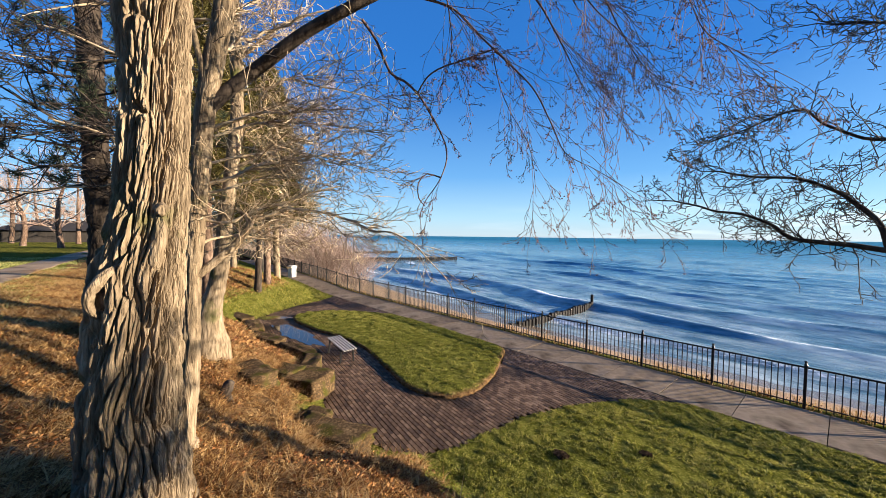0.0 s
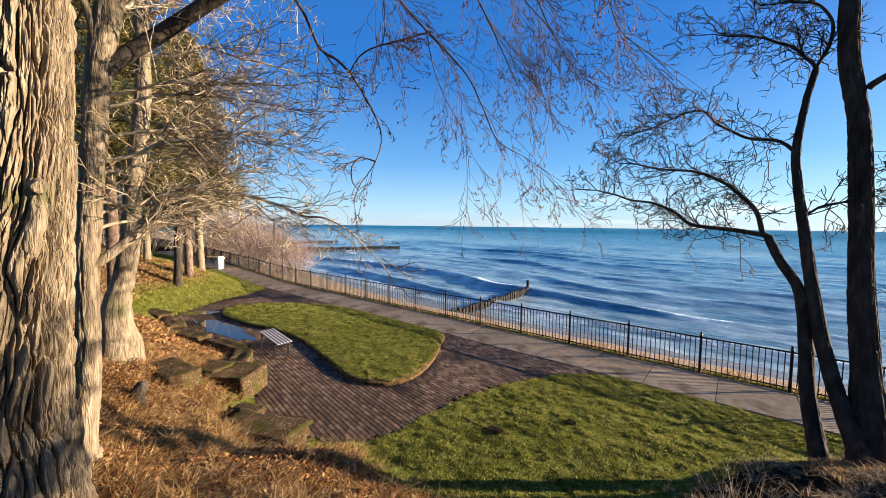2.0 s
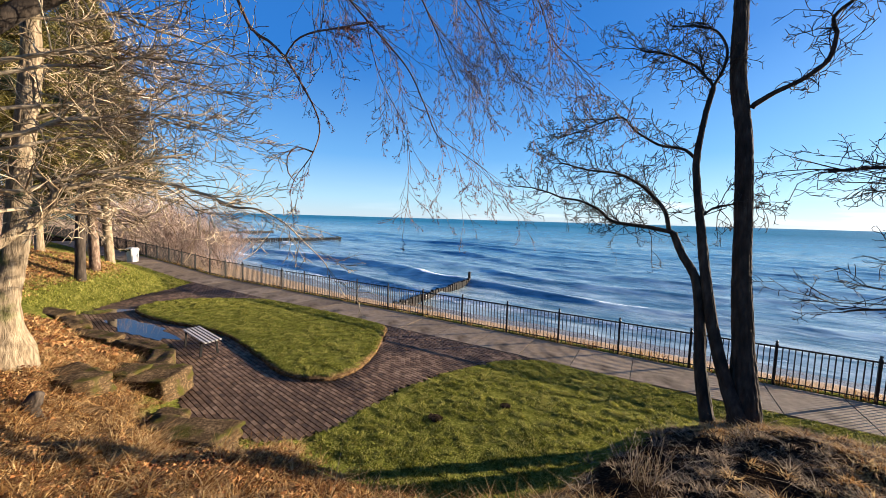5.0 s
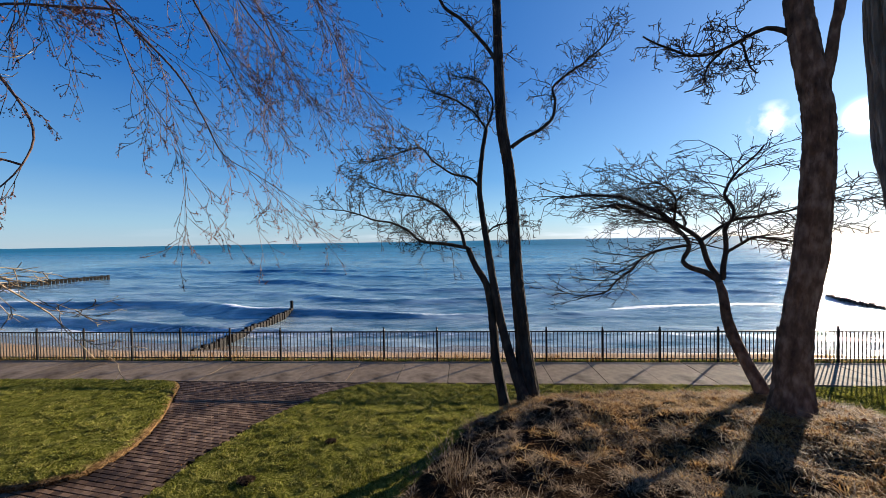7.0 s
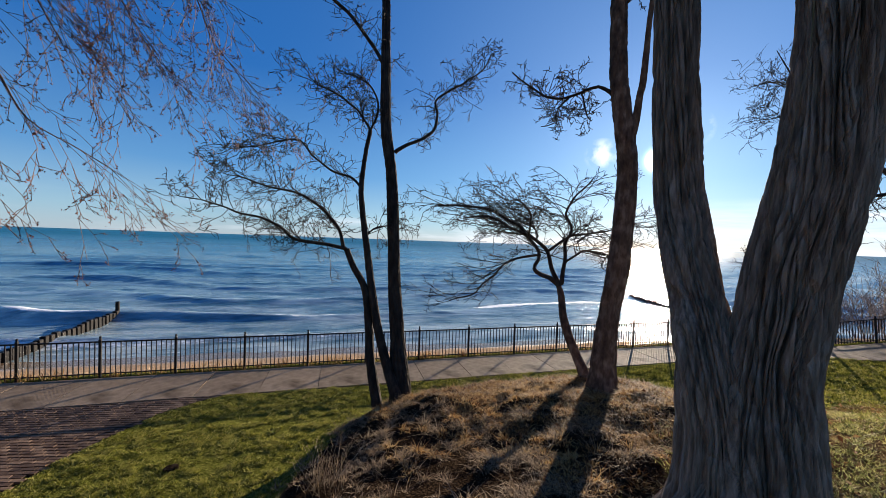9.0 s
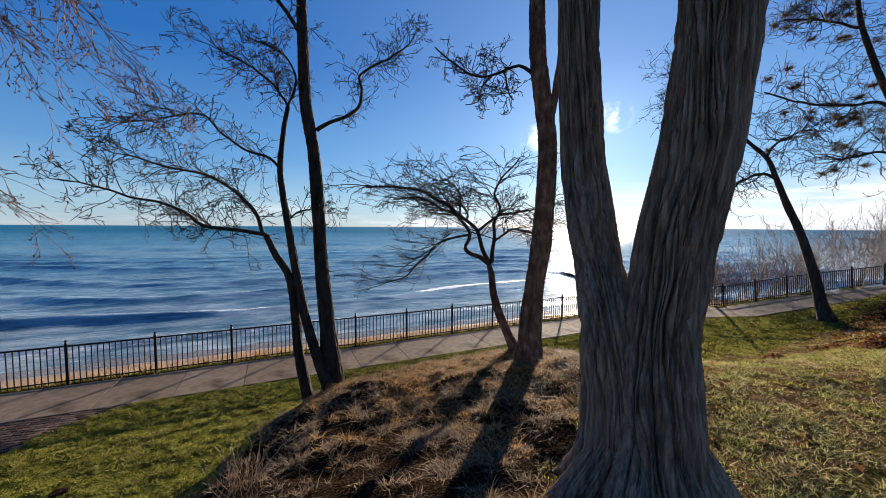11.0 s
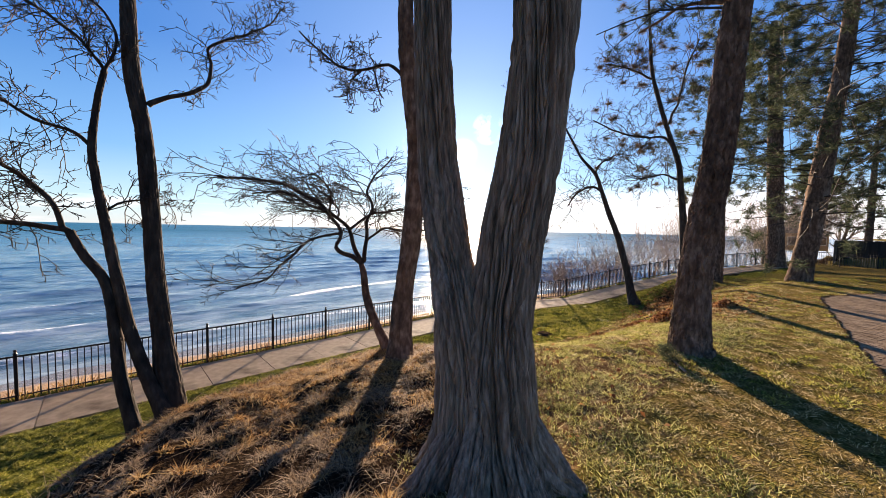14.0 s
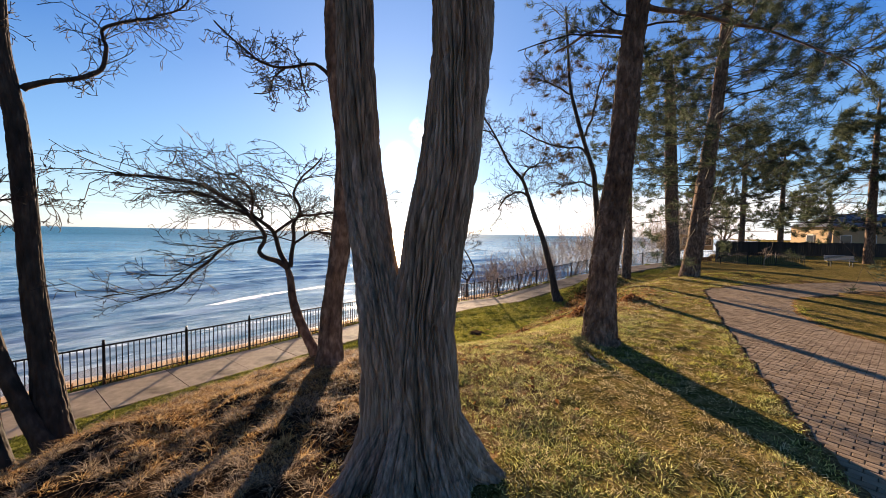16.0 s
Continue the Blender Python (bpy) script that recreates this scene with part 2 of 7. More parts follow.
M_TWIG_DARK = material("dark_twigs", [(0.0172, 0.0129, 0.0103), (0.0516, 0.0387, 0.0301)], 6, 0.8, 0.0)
M_TWIG_RED = material("reddish_twigs", [(0.07, 0.04, 0.034), (0.16, 0.1, 0.075)], 6, 0.75, 0.0)
M_BUD = material("buds", [(0.13, 0.04, 0.03), (0.22, 0.07, 0.04)], 20, 0.7, 0.0)
M_SHRUB = material("shrub_twigs", [(0.138, 0.086, 0.0645), (0.275, 0.189, 0.146), (0.361, 0.275, 0.215)], 0.7, 0.85, 0.0, island=0.5)
M_SHRUB_GREY = material("grey_shrub_twigs", [(0.086, 0.0645, 0.0516), (0.189, 0.146, 0.12), (0.258, 0.206, 0.172)], 0.7, 0.85, 0.0, island=0.5)
M_NEEDLE = material("pine_needles", [(0.024, 0.034, 0.02), (0.053, 0.07, 0.04), (0.11, 0.12, 0.066)], 1.5, 0.8, 0.0, island=0.5, spec=0.1, translucent=0.35)
M_NEEDLE_YEL = material("cedar_foliage", [(0.043, 0.0387, 0.0103), (0.103, 0.086, 0.0215), (0.172, 0.129, 0.0387)], 1.5, 0.6, 0.0, island=0.5, translucent=0.25)
M_NEEDLE_BROWN = material("brown_needles", [(0.086, 0.0516, 0.0258), (0.172, 0.103, 0.0516)], 2, 0.7, 0.0, island=0.5, translucent=0.2)
M_GRASS = material("green_grass", [(0.0791, 0.087, 0.00948), (0.222, 0.222, 0.0277), (0.396, 0.356, 0.0948)], 1.3, 0.6, 0.0, island=0.6, translucent=0.4)
M_STRAW = material("dry_grass", [(0.103, 0.0407, 0.0111), (0.325, 0.17, 0.0518), (0.518, 0.355, 0.163)], 0.8, 0.75, 0.0, island=0.65, translucent=0.35)
M_GRASS_DULL = material("dull_green_turf", [(0.07, 0.085, 0.02), (0.28, 0.285, 0.075), (0.55, 0.5, 0.19)], 1.3, 0.65, 0.0, island=0.6, translucent=0.4)
M_TURF = material("pale_dry_turf", [(0.085, 0.066, 0.026), (0.33, 0.26, 0.115), (0.66, 0.53, 0.29)], 0.8, 0.75, 0.0, island=0.65, translucent=0.35)
# the mound's dry grass, with the grey of shade put into its colour
M_STRAW_SHADED = material("shaded_withered_grass", [(0.045, 0.029, 0.017), (0.165, 0.112, 0.07), (0.35, 0.262, 0.175)], 0.8, 0.75, 0.0, island=0.6, translucent=0.35)
M_LEAF = material("fallen_leaves", [(0.086, 0.0301, 0.012), (0.284, 0.112, 0.0344), (0.43, 0.232, 0.0946)], 3, 0.75, 0.0, island=0.7, translucent=0.15)
M_CONCRETE = material("walk_concrete", [(0.15, 0.104, 0.065), (0.235, 0.168, 0.108), (0.31, 0.226, 0.15)], 5, 0.85, 0.3, 60, random_hue=0.3, stains=((0.1, 0.066, 0.038), 0.8, 0.56))
M_BRICK = material("paver", [(0.034, 0.019, 0.011), (0.095, 0.055, 0.032), (0.21, 0.135, 0.085)], 5, 0.62, 0.4, 60, random_hue=0.3, stains=((0.022, 0.013, 0.008), 0.5, 0.5))
M_BRICK_ISL = material("paver_field", [(0.034, 0.019, 0.011), (0.095, 0.055, 0.032), (0.21, 0.135, 0.085)], 5, 0.62, 0.4, 60, island=0.3, stains=((0.022, 0.013, 0.008), 0.5, 0.5))
M_PAVER2 = material("grey_paver", [(0.13, 0.088, 0.054), (0.2, 0.14, 0.088), (0.265, 0.19, 0.124)], 5, 0.9, 0.3, 60, random_hue=0.3, spec=0.05)
M_PAVER2_ISL = material("grey_paver_field", [(0.13, 0.088, 0.054), (0.2, 0.14, 0.088), (0.265, 0.19, 0.124)], 5, 0.9, 0.3, 60, island=0.3, spec=0.05)
M_STONE = material("limestone", [(0.01, 0.007, 0.004), (0.07, 0.044, 0.022), (0.24, 0.16, 0.085)], 24, 0.95, 1.0, 45, spec=0.05, stains=((0.05, 0.045, 0.01), 3.0, 0.52))
M_HEART = material("weathered_heartwood", [(0.025, 0.018, 0.013), (0.075, 0.056, 0.042), (0.14, 0.11, 0.085)], 30, 0.9, 0.8, 70, (1, 1, 0.3))
M_SOIL = material("crumbled_soil", [(0.012, 0.008, 0.005), (0.035, 0.023, 0.014), (0.07, 0.047, 0.03)], 20, 0.95, 0.4, island=0.5, spec=0.0)
M_IRON = material("black_iron", [(0.0103, 0.00946, 0.00946), (0.0189, 0.0172, 0.0163)], 30, 0.45, 0.1)
M_PILE = material("wet_timber", [(0.00344, 0.00258, 0.00215), (0.00945, 0.0073, 0.0056), (0.0215, 0.0163, 0.012)], 5, 0.5, 0.5, 25, (1, 1, 0.3), random_hue=0.3)
M_SLAT = material("weathered_slat", [(0.301, 0.275, 0.241), (0.43, 0.396, 0.353)], 8, 0.6, 0.2, random_hue=0.2)
M_WHITE = material("white_concrete", [(0.496, 0.48, 0.448), (0.6, 0.584, 0.552)], 8, 0.8, 0.2)
M_POST = material("grey_timber", [(0.172, 0.146, 0.112), (0.31, 0.267, 0.215)], 8, 0.85, 0.4, 30, (1, 1, 0.2))
M_BOARD = material("dark_board", [(0.0211, 0.0181, 0.0157), (0.0451, 0.0373, 0.0313)], 4, 0.85, 0.3, 25, (1, 1, 0.2), random_hue=0.3)
M_WALL_TAN = material("tan_brick_wall", [(0.34, 0.22, 0.11), (0.45, 0.31, 0.17)], 6, 0.85, 0.3)
M_ROOF = material("slate_roof", [(0.0774, 0.086, 0.103), (0.129, 0.138, 0.155)], 7, 0.75, 0.3)
M_DARKROOF = material("dark_roof", [(0.0215, 0.0193, 0.0193), (0.0387, 0.0344, 0.0323)], 7, 0.8, 0.3)
M_GLASS = material("window_glass", [(0.03, 0.035, 0.04), (0.05, 0.055, 0.06)], 1, 0.08, 0.0, spec=0.5)
M_TRIM = material("white_trim", [(0.6, 0.58, 0.55), (0.7, 0.68, 0.65)], 5, 0.6, 0.0)


def ground_material():
    """Turf, dry grass, bare soil and sand, mixed by the plan's own zones with ragged edges."""
    m = bpy.data.materials.new("ground")
    m.use_nodes = True
    nt = m.node_tree
    N, L = nt.nodes.new, nt.links.new
    bsdf = nt.nodes["Principled BSDF"]
    co = N("ShaderNodeTexCoord")

    def noise_node(scale, detail=6):
        n = N("ShaderNodeTexNoise")
        n.inputs["Scale"].default_value, n.inputs["Detail"].default_value = scale, detail
        L(co.outputs["Object"], n.inputs["Vector"])
        return n.outputs["Fac"]

    def ramp(fac, cols):
        r = N("ShaderNodeValToRGB")
        r.color_ramp.elements.remove(r.color_ramp.elements[1])
        for k, c in enumerate(cols):
            pos = 0.3 + 0.4 * k / (len(cols) - 1)
            e = r.color_ramp.elements[0] if k == 0 else r.color_ramp.elements.new(pos)
            e.position, e.color = pos, (*c, 1)
        L(fac, r.inputs[0])
        return r.outputs[0]
    fine, mid, big = noise_node(28), noise_node(6), noise_node(0.9, 4)

    def blend(a, b, f):
        x = N("ShaderNodeMix")
        x.data_type = "RGBA"
        L(f, x.inputs[0]), L(a, x.inputs[6]), L(b, x.inputs[7])
        return x.outputs[2]

    def zone(name, rag=0.5):
        at = N("ShaderNodeAttribute")
        at.attribute_name = name
        s = N("ShaderNodeMath")
        s.operation = "MULTIPLY_ADD"
        s.inputs[1].default_value = rag
        h = N("ShaderNodeMath")
        h.operation = "SUBTRACT"
        h.inputs[1].default_value = 0.5
        L(mid, h.inputs[0]), L(h.outputs[0], s.inputs[0]), L(at.outputs["Fac"], s.inputs[2])
        r = N("ShaderNodeMapRange")
        r.inputs["From Min"].default_value, r.inputs["From Max"].default_value = 0.3, 0.7
        L(s.outputs[0], r.inputs[0])
        return r.outputs[0]
    green = blend(ramp(mid, [(0.0172, 0.0189, 0.00344), (0.086, 0.0903, 0.0138), (0.224, 0.206, 0.0473)]), ramp(fine, [(0.0103, 0.012, 0.00344), (0.0946, 0.0963, 0.0155), (0.292, 0.267, 0.0731)]), fine)
    dry = blend(ramp(mid, [(0.02, 0.01, 0.005), (0.115, 0.064, 0.028), (0.28, 0.18, 0.085)]), ramp(fine, [(0.014, 0.008, 0.004), (0.15, 0.085, 0.037), (0.37, 0.255, 0.135)]), big)
    # dark soil, taken down to near black to carry the mound's shade too
    soil = ramp(fine, [(0.005, 0.0035, 0.0025), (0.018, 0.0115, 0.0075), (0.06, 0.04, 0.025)])
    sand = blend(ramp(mid, [(0.24, 0.17, 0.115), (0.34, 0.245, 0.17), (0.42, 0.32, 0.23)]), ramp(fine, [(0.2, 0.13, 0.08), (0.38, 0.26, 0.16)]), big)
    c = blend(green, dry, zone("dry"))
    c = blend(c, soil, zone("soil"))
    c = blend(c, sand, zone("sand"))
    wet = zone("wet", 0.7)
    c = blend(c, ramp(mid, [(0.1, 0.068, 0.045), (0.17, 0.115, 0.075)]), wet)
    L(c, bsdf.inputs["Base Color"])

    def slide(lo, hi):
        r = N("ShaderNodeMapRange")
        r.inputs["To Min"].default_value, r.inputs["To Max"].default_value = lo, hi
        L(wet, r.inputs[0])
        return r.outputs[0]
    L(slide(0.9, 0.16), bsdf.inputs["Roughness"])
    L(slide(0.0, 0.45), bsdf.inputs["Specular IOR Level"])
    bp = N("ShaderNodeBump")
    bp.inputs["Distance"].default_value = 0.09
    L(slide(0.9, 0.06), bp.inputs["Strength"])
    L(fine, bp.inputs["Height"])
    L(bp.outputs[0], bsdf.inputs["Normal"])
    return m


def water_material():
    m = bpy.data.materials.new("lake_water")
    m.use_nodes = True
    nt = m.node_tree
    N, L = nt.nodes.new, nt.links.new
    bsdf = nt.nodes["Principled BSDF"]
    co = N("ShaderNodeTexCoord")

    def noise_node(scale, detail, stretch, rough=0.55):
        mp = N("ShaderNodeMapping")
        mp.inputs["Scale"].default_value = (stretch, 1.0, 1.0)
        mp.inputs["Rotation"].default_value = (0, 0, radians(-5))
        L(co.outputs["Object"], mp.inputs[0])
        n = N("ShaderNodeTexNoise")
        n.inputs["Scale"].default_value, n.inputs["Detail"].default_value = scale, detail
        n.inputs["Roughness"].default_value = rough
        L(mp.outputs[0], n.inputs["Vector"])
        return n.outputs["Fac"]

    def attr(name):
        a = N("ShaderNodeAttribute")
        a.attribute_name = name
        return a.outputs["Fac"]

    def math_(op, p, q, c=None):
        x = N("ShaderNodeMath")
        x.operation = op
        for k, v in enumerate((p, q, c)):
            if v is None:
                continue
            if isinstance(v, (int, float)):
                x.inputs[k].default_value = v
            else:
                L(v, x.inputs[k])
        return x.outputs[0]

    def rng_(v, a, b, c=0.0, d=1.0):
        r = N("ShaderNodeMapRange")
        for k, w in zip(("From Min", "From Max", "To Min", "To Max"), (a, b, c, d)):
            r.inputs[k].default_value = w
        L(v, r.inputs["Value"])
        return r.outputs[0]

    def mixc(f, p, q):
        x = N("ShaderNodeMix")
        x.data_type = "RGBA"
        L(f, x.inputs[0])
        for k, v in ((6, p), (7, q)):
            if isinstance(v, tuple):
                x.inputs[k].default_value = (*v, 1)
            else:
                L(v, x.inputs[k])
        return x.outputs[2]
    wide, mid, rip = noise_node(0.13, 5, 0.3), noise_node(0.75, 6, 0.32, 0.6), noise_node(2.6, 6, 0.34, 0.65)
    far = attr("far")
    # ripple noise paints light and dark sky reflections into the deep and silty colours
    deep = mixc(rng_(math_("MULTIPLY_ADD", mid, 0.45, math_("MULTIPLY_ADD", rip, 0.35, math_("MULTIPLY", wide, 0.2))), 0.4, 0.6), (0.003, 0.05, 0.095), (0.018, 0.22, 0.36))
    silt = mixc(rng_(mid, 0.36, 0.64), (0.09, 0.14, 0.15), (0.42, 0.49, 0.49))
    sh = attr("shallow")
    body = mixc(math_("MULTIPLY", sh, rng_(mid, 0.3, 0.6, 0.55, 1.1)), deep, silt)
    lace = noise_node(2.6, 9, 0.6, 0.78)
    fr = rng_(math_("ADD", math_("MULTIPLY", attr("foam"), 0.8), math_("MULTIPLY", lace, 1.25)), 1.03, 1.25)
    L(mixc(fr, body, (0.82, 0.84, 0.86)), bsdf.inputs["Base Color"])
    L(math_("ADD", rng_(fr, 0, 1, 0.05, 0.8), math_("MULTIPLY", math_("POWER", far, 3), 0.42)), bsdf.inputs["Roughness"])
    bsdf.inputs["IOR"].default_value = 1.33
    L(rng_(far, 0, 1, 0.5, 0.05), bsdf.inputs["Specular IOR Level"])
    h = math_("MULTIPLY_ADD", rip, 0.55, math_("MULTIPLY_ADD", mid, 1.0, math_("MULTIPLY", wide, 1.0)))
    bp = N("ShaderNodeBump")
    bp.inputs["Strength"].default_value, bp.inputs["Distance"].default_value = 1.0, 0.17
    L(h, bp.inputs["Height"])
    L(bp.outputs[0], bsdf.inputs["Normal"])
    return m


M_GROUND = ground_material()
M_WATER = water_material()
M_PUDDLE = material("puddle_water", [(0.02, 0.018, 0.016), (0.03, 0.027, 0.024)], 2, 0.03, 0.0, spec=0.5)

# ---------------- the lie of the land ----------------
WATER_Z = -2.0


def fence_y(x):
    return np.interp(x, [-400, 17, 19.5, 22, 26.5, 31, 37, 41, 60, 100, 400], [0, 0, -0.6, -1.7, -3.1, -4.8, -7.2, -9.5, -12.5, -30, -120])


def fence_z(x):
    return np.interp(x, [-80, -38, -27, -22, 17, 22, 26.5, 31, 37, 41, 60], [1.6, 0.66, 0.28, 0, 0, 0.15, 0.7, 1.2, 1.6, 1.9, 2.0])


def shore_y(x):
    return np.interp(x, [-600, -110, -75, -50, -30, -15, 17, 28, 40, 60, 100, 400], [90, 36, 25, 15.5, 11, 8.5, 8.2, 7.4, 3.6, -3, -18, -110])


TOE = [(-80, -3.0), (-40, -2.8), (-30, -2.6), (-22.5, -2.6), (-20.3, -3.6), (-19.3, -5.0), (-18, -6.8), (-17, -7.8), (-15.4, -8.1), (-12, -8.3), (-9.5, -8.0),
       (-7.9, -8.5), (-5.8, -9.1), (-4.5, -9.0), (-3.5, -8.2), (-2, -8.4), (-0.6, -8.0), (0.3, -7.0), (1.1, -5.6), (1.8, -4.2), (3, -3.2), (6, -2.8), (8.5, -3.0), (10.5, -4.2), (13, -5.2), (17, -5.6),
       (22, -5.6), (26.5, -6.2), (31, -7.6), (37, -9.8), (41, -12), (60, -15), (100, -33)]


def inland(x, y):
    """Metres inside the foot of the bank (negative on the flat)."""
    x, y = np.asarray(x, dtype=float), np.asarray(y, dtype=float)
    best = np.full(x.shape, 1e9)
    for (ax, ay), (bx, by) in zip(TOE[:-1], TOE[1:]):
        dx, dy = bx - ax, by - ay
        t = np.clip(((x - ax) * dx + (y - ay) * dy) / (dx * dx + dy * dy), 0, 1)
        best = np.minimum(best, np.hypot(x - ax - t * dx, y - ay - t * dy))
    tx, ty = zip(*TOE)
    return np.where(y < np.interp(x, tx, ty), best, -best)


ISLAND = [(-6.0, -2.95), (-5.25, -4.2), (-4.82, -5.4), (-4.95, -6.2), (-5.55, -6.62), (-6.4, -6.66), (-8.4, -6.2), (-10, -5.92), (-11.7, -5.95), (-13.2, -6.3), (-15.2, -6.42),
          (-16.4, -6.1), (-16.8, -5.4), (-16.4, -4.2), (-15.2, -3.0), (-13.6, -2.2), (-12, -2.02), (-7.4, -2.02), (-6.5, -2.2)]
PLAZA = [(-5.9, -1.95), (-1.0, -1.95), (-2.05, -2.8), (-2.95, -4.5), (-3.25, -5.5), (-3.35, -6.6), (-3.4, -7.6), (-3.6, -8.15), (-4.2, -8.6), (-4.8, -8.9), (-5.8, -9.0), (-7.9, -8.35),
         (-9.5, -7.9), (-12, -8.1), (-15.4, -7.95), (-17, -7.7), (-17.8, -6.75), (-19.1, -5.0), (-19.8, -3.4), (-20.8, -1.95)]
RPATH = [(4, -14.3), (7.2, -13.63), (8.58, -13.42), (10.16, -13.2), (14.05, -12.8), (18.1, -12.48), (21.1, -12.24), (23.65, -13.45), (25.5, -14.7), (28.4, -17.2), (32.5, -20.6), (36, -25), (34, -26), (29.6, -21.2), (25, -17.4),
         (20.9, -14.95), (17.5, -14.6), (15.5, -14.87), (14.3, -15.6), (12, -18), (9, -20), (4, -20)]


def inside(x, y, poly):
    x, y = np.asarray(x, dtype=float), np.asarray(y, dtype=float)
    r = np.zeros(x.shape, dtype=bool)
    for (ax, ay), (bx, by) in zip(poly, poly[1:] + poly[:1]):
        c = ((ay > y) != (by > y)) & (x < (bx - ax) * (y - ay) / (by - ay + 1e-12) + ax)
        r ^= c
    return r


def edge_dist(x, y, poly):
    x, y = np.asarray(x, dtype=float), np.asarray(y, dtype=float)
    best = np.full(x.shape, 1e9)
    for (ax, ay), (bx, by) in zip(poly, poly[1:] + poly[:1]):
        dx, dy = bx - ax, by - ay
        t = np.clip(((x - ax) * dx + (y - ay) * dy) / (dx * dx + dy * dy), 0, 1)
        best = np.minimum(best, np.hypot(x - ax - t * dx, y - ay - t * dy))
    return best


def bank_z(x, y):
    """The land without its small unevenness."""
    d = inland(x, y)
    top = np.interp(x, [-60, -20, -8, -3, 1.5, 5, 9.5, 40], [2.3, 2.3, 2.2, 2.25, 2.5, 1.75, 1.8, 2.0])
    wide = np.interp(x, [-25, -17, -9, -5, -1, 2, 5, 9, 13, 22, 40], [8, 7, 6.5, 8, 7, 7, 6, 5.6, 5.2, 5.0, 7])
    zf = fence_z(x)
    u = np.clip(d / wide, 0, 1)
    ease = np.clip((x - 7.5) / 3, 0, 1)
    g = (1 - (1 - u) ** 1.8) * (1 - ease) + u * u * (3 - 2 * u) * ease
    z = zf + np.maximum(top - zf, 0) * g
    # the beach beyond the fence
    s0, s1 = fence_y(x) + 0.25, shore_y(x)
    t = np.clip((y - s0) / np.maximum(s1 - s0, 0.5), 0, 1)
    beach = zf - 0.1 * np.clip((y - s0) / 0.3, 0, 1) + (WATER_Z + 0.0 - zf + 0.1) * t ** 0.85
    sea = WATER_Z - 0.12 * np.clip(y - s1, 0, 45)
    z = np.where(y > s0, np.where(y > s1, sea, beach), z)
    return z


def mound(x, y):
    """1 on the rough flank between the crooked locust and the forked tree, 0 on the mown slope."""
    return np.clip((y + 12.3 - 0.93 * (x - 2.2)) / 0.9 + 0.5 + 0.5 * noise2(x, y, 1.3, 66), 0, 1) * np.clip((x - 0.2) / 1.0, 0, 1)


def land_z(x, y):
    z = bank_z(x, y)
    z = z - 0.3 * np.exp(-((x - 4.1) ** 2 + (y + 7.4) ** 2) / 3.2)
    d = inland(x, y)
    rough = np.clip(d / 1.5, 0, 1)
    lumps = np.where(x > 0.3, np.interp(x, [0.3, 1.5, 8.5, 11], [0.4, 1, 1, 0.35]), np.interp(x, [-14, -9, -0.5, 0.3], [0.6, 1.1, 1.0, 0.4]))
    near = rough * lumps * np.clip((y + 14.5) / 2, 0, 1) * np.where(x > 1.5, 0.22 + 0.78 * mound(x, y), 1)
    z = z + rough * 0.05 * noise2(x, y, 0.9, 3) + near * (0.1 * noise2(x, y, 1.9, 4) + 0.075 * noise2(x, y, 3.7, 14)) + 0.012 * noise2(x, y, 1.7, 5) + 0.012 * noise2(x, y, 4.3, 6)
    z = z + np.where((y > fence_y(x) + 0.3), 0.05 * noise2(x, y, 0.7, 8), 0)
    # the knoll beside the walk, under the crooked pine
    u, v = (x - 26.8) * 0.95 - (y + 7.0) * 0.31, (x - 26.8) * 0.31 + (y + 7.0) * 0.95
    z = z + 0.8 * np.exp(-(u / 2.6) ** 2 - (v / 1.3) ** 2) * np.clip((fence_y(x) - 2.05 - y) / 0.8, 0, 1)
    # hollow under the path and the plaza
    pl = inside(x, y, PLAZA) & ~inside(x, y, ISLAND)
    pe = edge_dist(x, y, PLAZA)
    z = np.where(pl & (pe > 0.05), z - 0.07, z)
    rin, re = inside(x, y, RPATH), edge_dist(x, y, RPATH)
    flat = np.clip(1 - re / 0.9, 0, 1)
    z = np.where(rin, bank_z(x, y) + np.where(re > 0.1, -0.06, 0.022), z + flat * (bank_z(x, y) + 0.03 - z))
    fy = fence_y(x)
    z = np.where((y < fy - 0.1) & (y > fy - 1.95) & (d < 0.5), fence_z(x) - 0.08, z)
    return z


def top_z(x, y):
    """Where a thing stands."""
    return float(land_z(np.array([x]), np.array([y]))[0])


def spaced(near0, near1, step, far0, far1, grow=1.22):
    mid = list(np.arange(near0, near1 + step / 2, step))
    lo, hi, s = [near0], [near1], step
    while lo[-1] > far0 or hi[-1] < far1:
        s *= grow
        if lo[-1] > far0:
            lo.append(max(far0, lo[-1] - s))
        if hi[-1] < far1:
            hi.append(min(far1, hi[-1] + s))
    return np.array(lo[:0:-1] + mid + hi[1:])


def grid_mesh(name, xs, ys, zf, smooth=True):
    X, Y = np.meshgrid(xs, ys)
    Z = zf(X.ravel(), Y.ravel())
    v = np.stack([X.ravel(), Y.ravel(), Z], 1)
    nx, ny = len(xs), len(ys)
    i = (np.arange(ny - 1)[:, None] * nx + np.arange(nx - 1)[None]).ravel()
    return fast_mesh(name, v, np.stack([i, i + 1, i + nx + 1, i + nx], 1), smooth), X.ravel(), Y.ravel()


def attribute(me, name, values):
    at = me.attributes.new(name, "FLOAT", "POINT")
    at.data.foreach_set("value", np.asarray(values, dtype=np.float32))


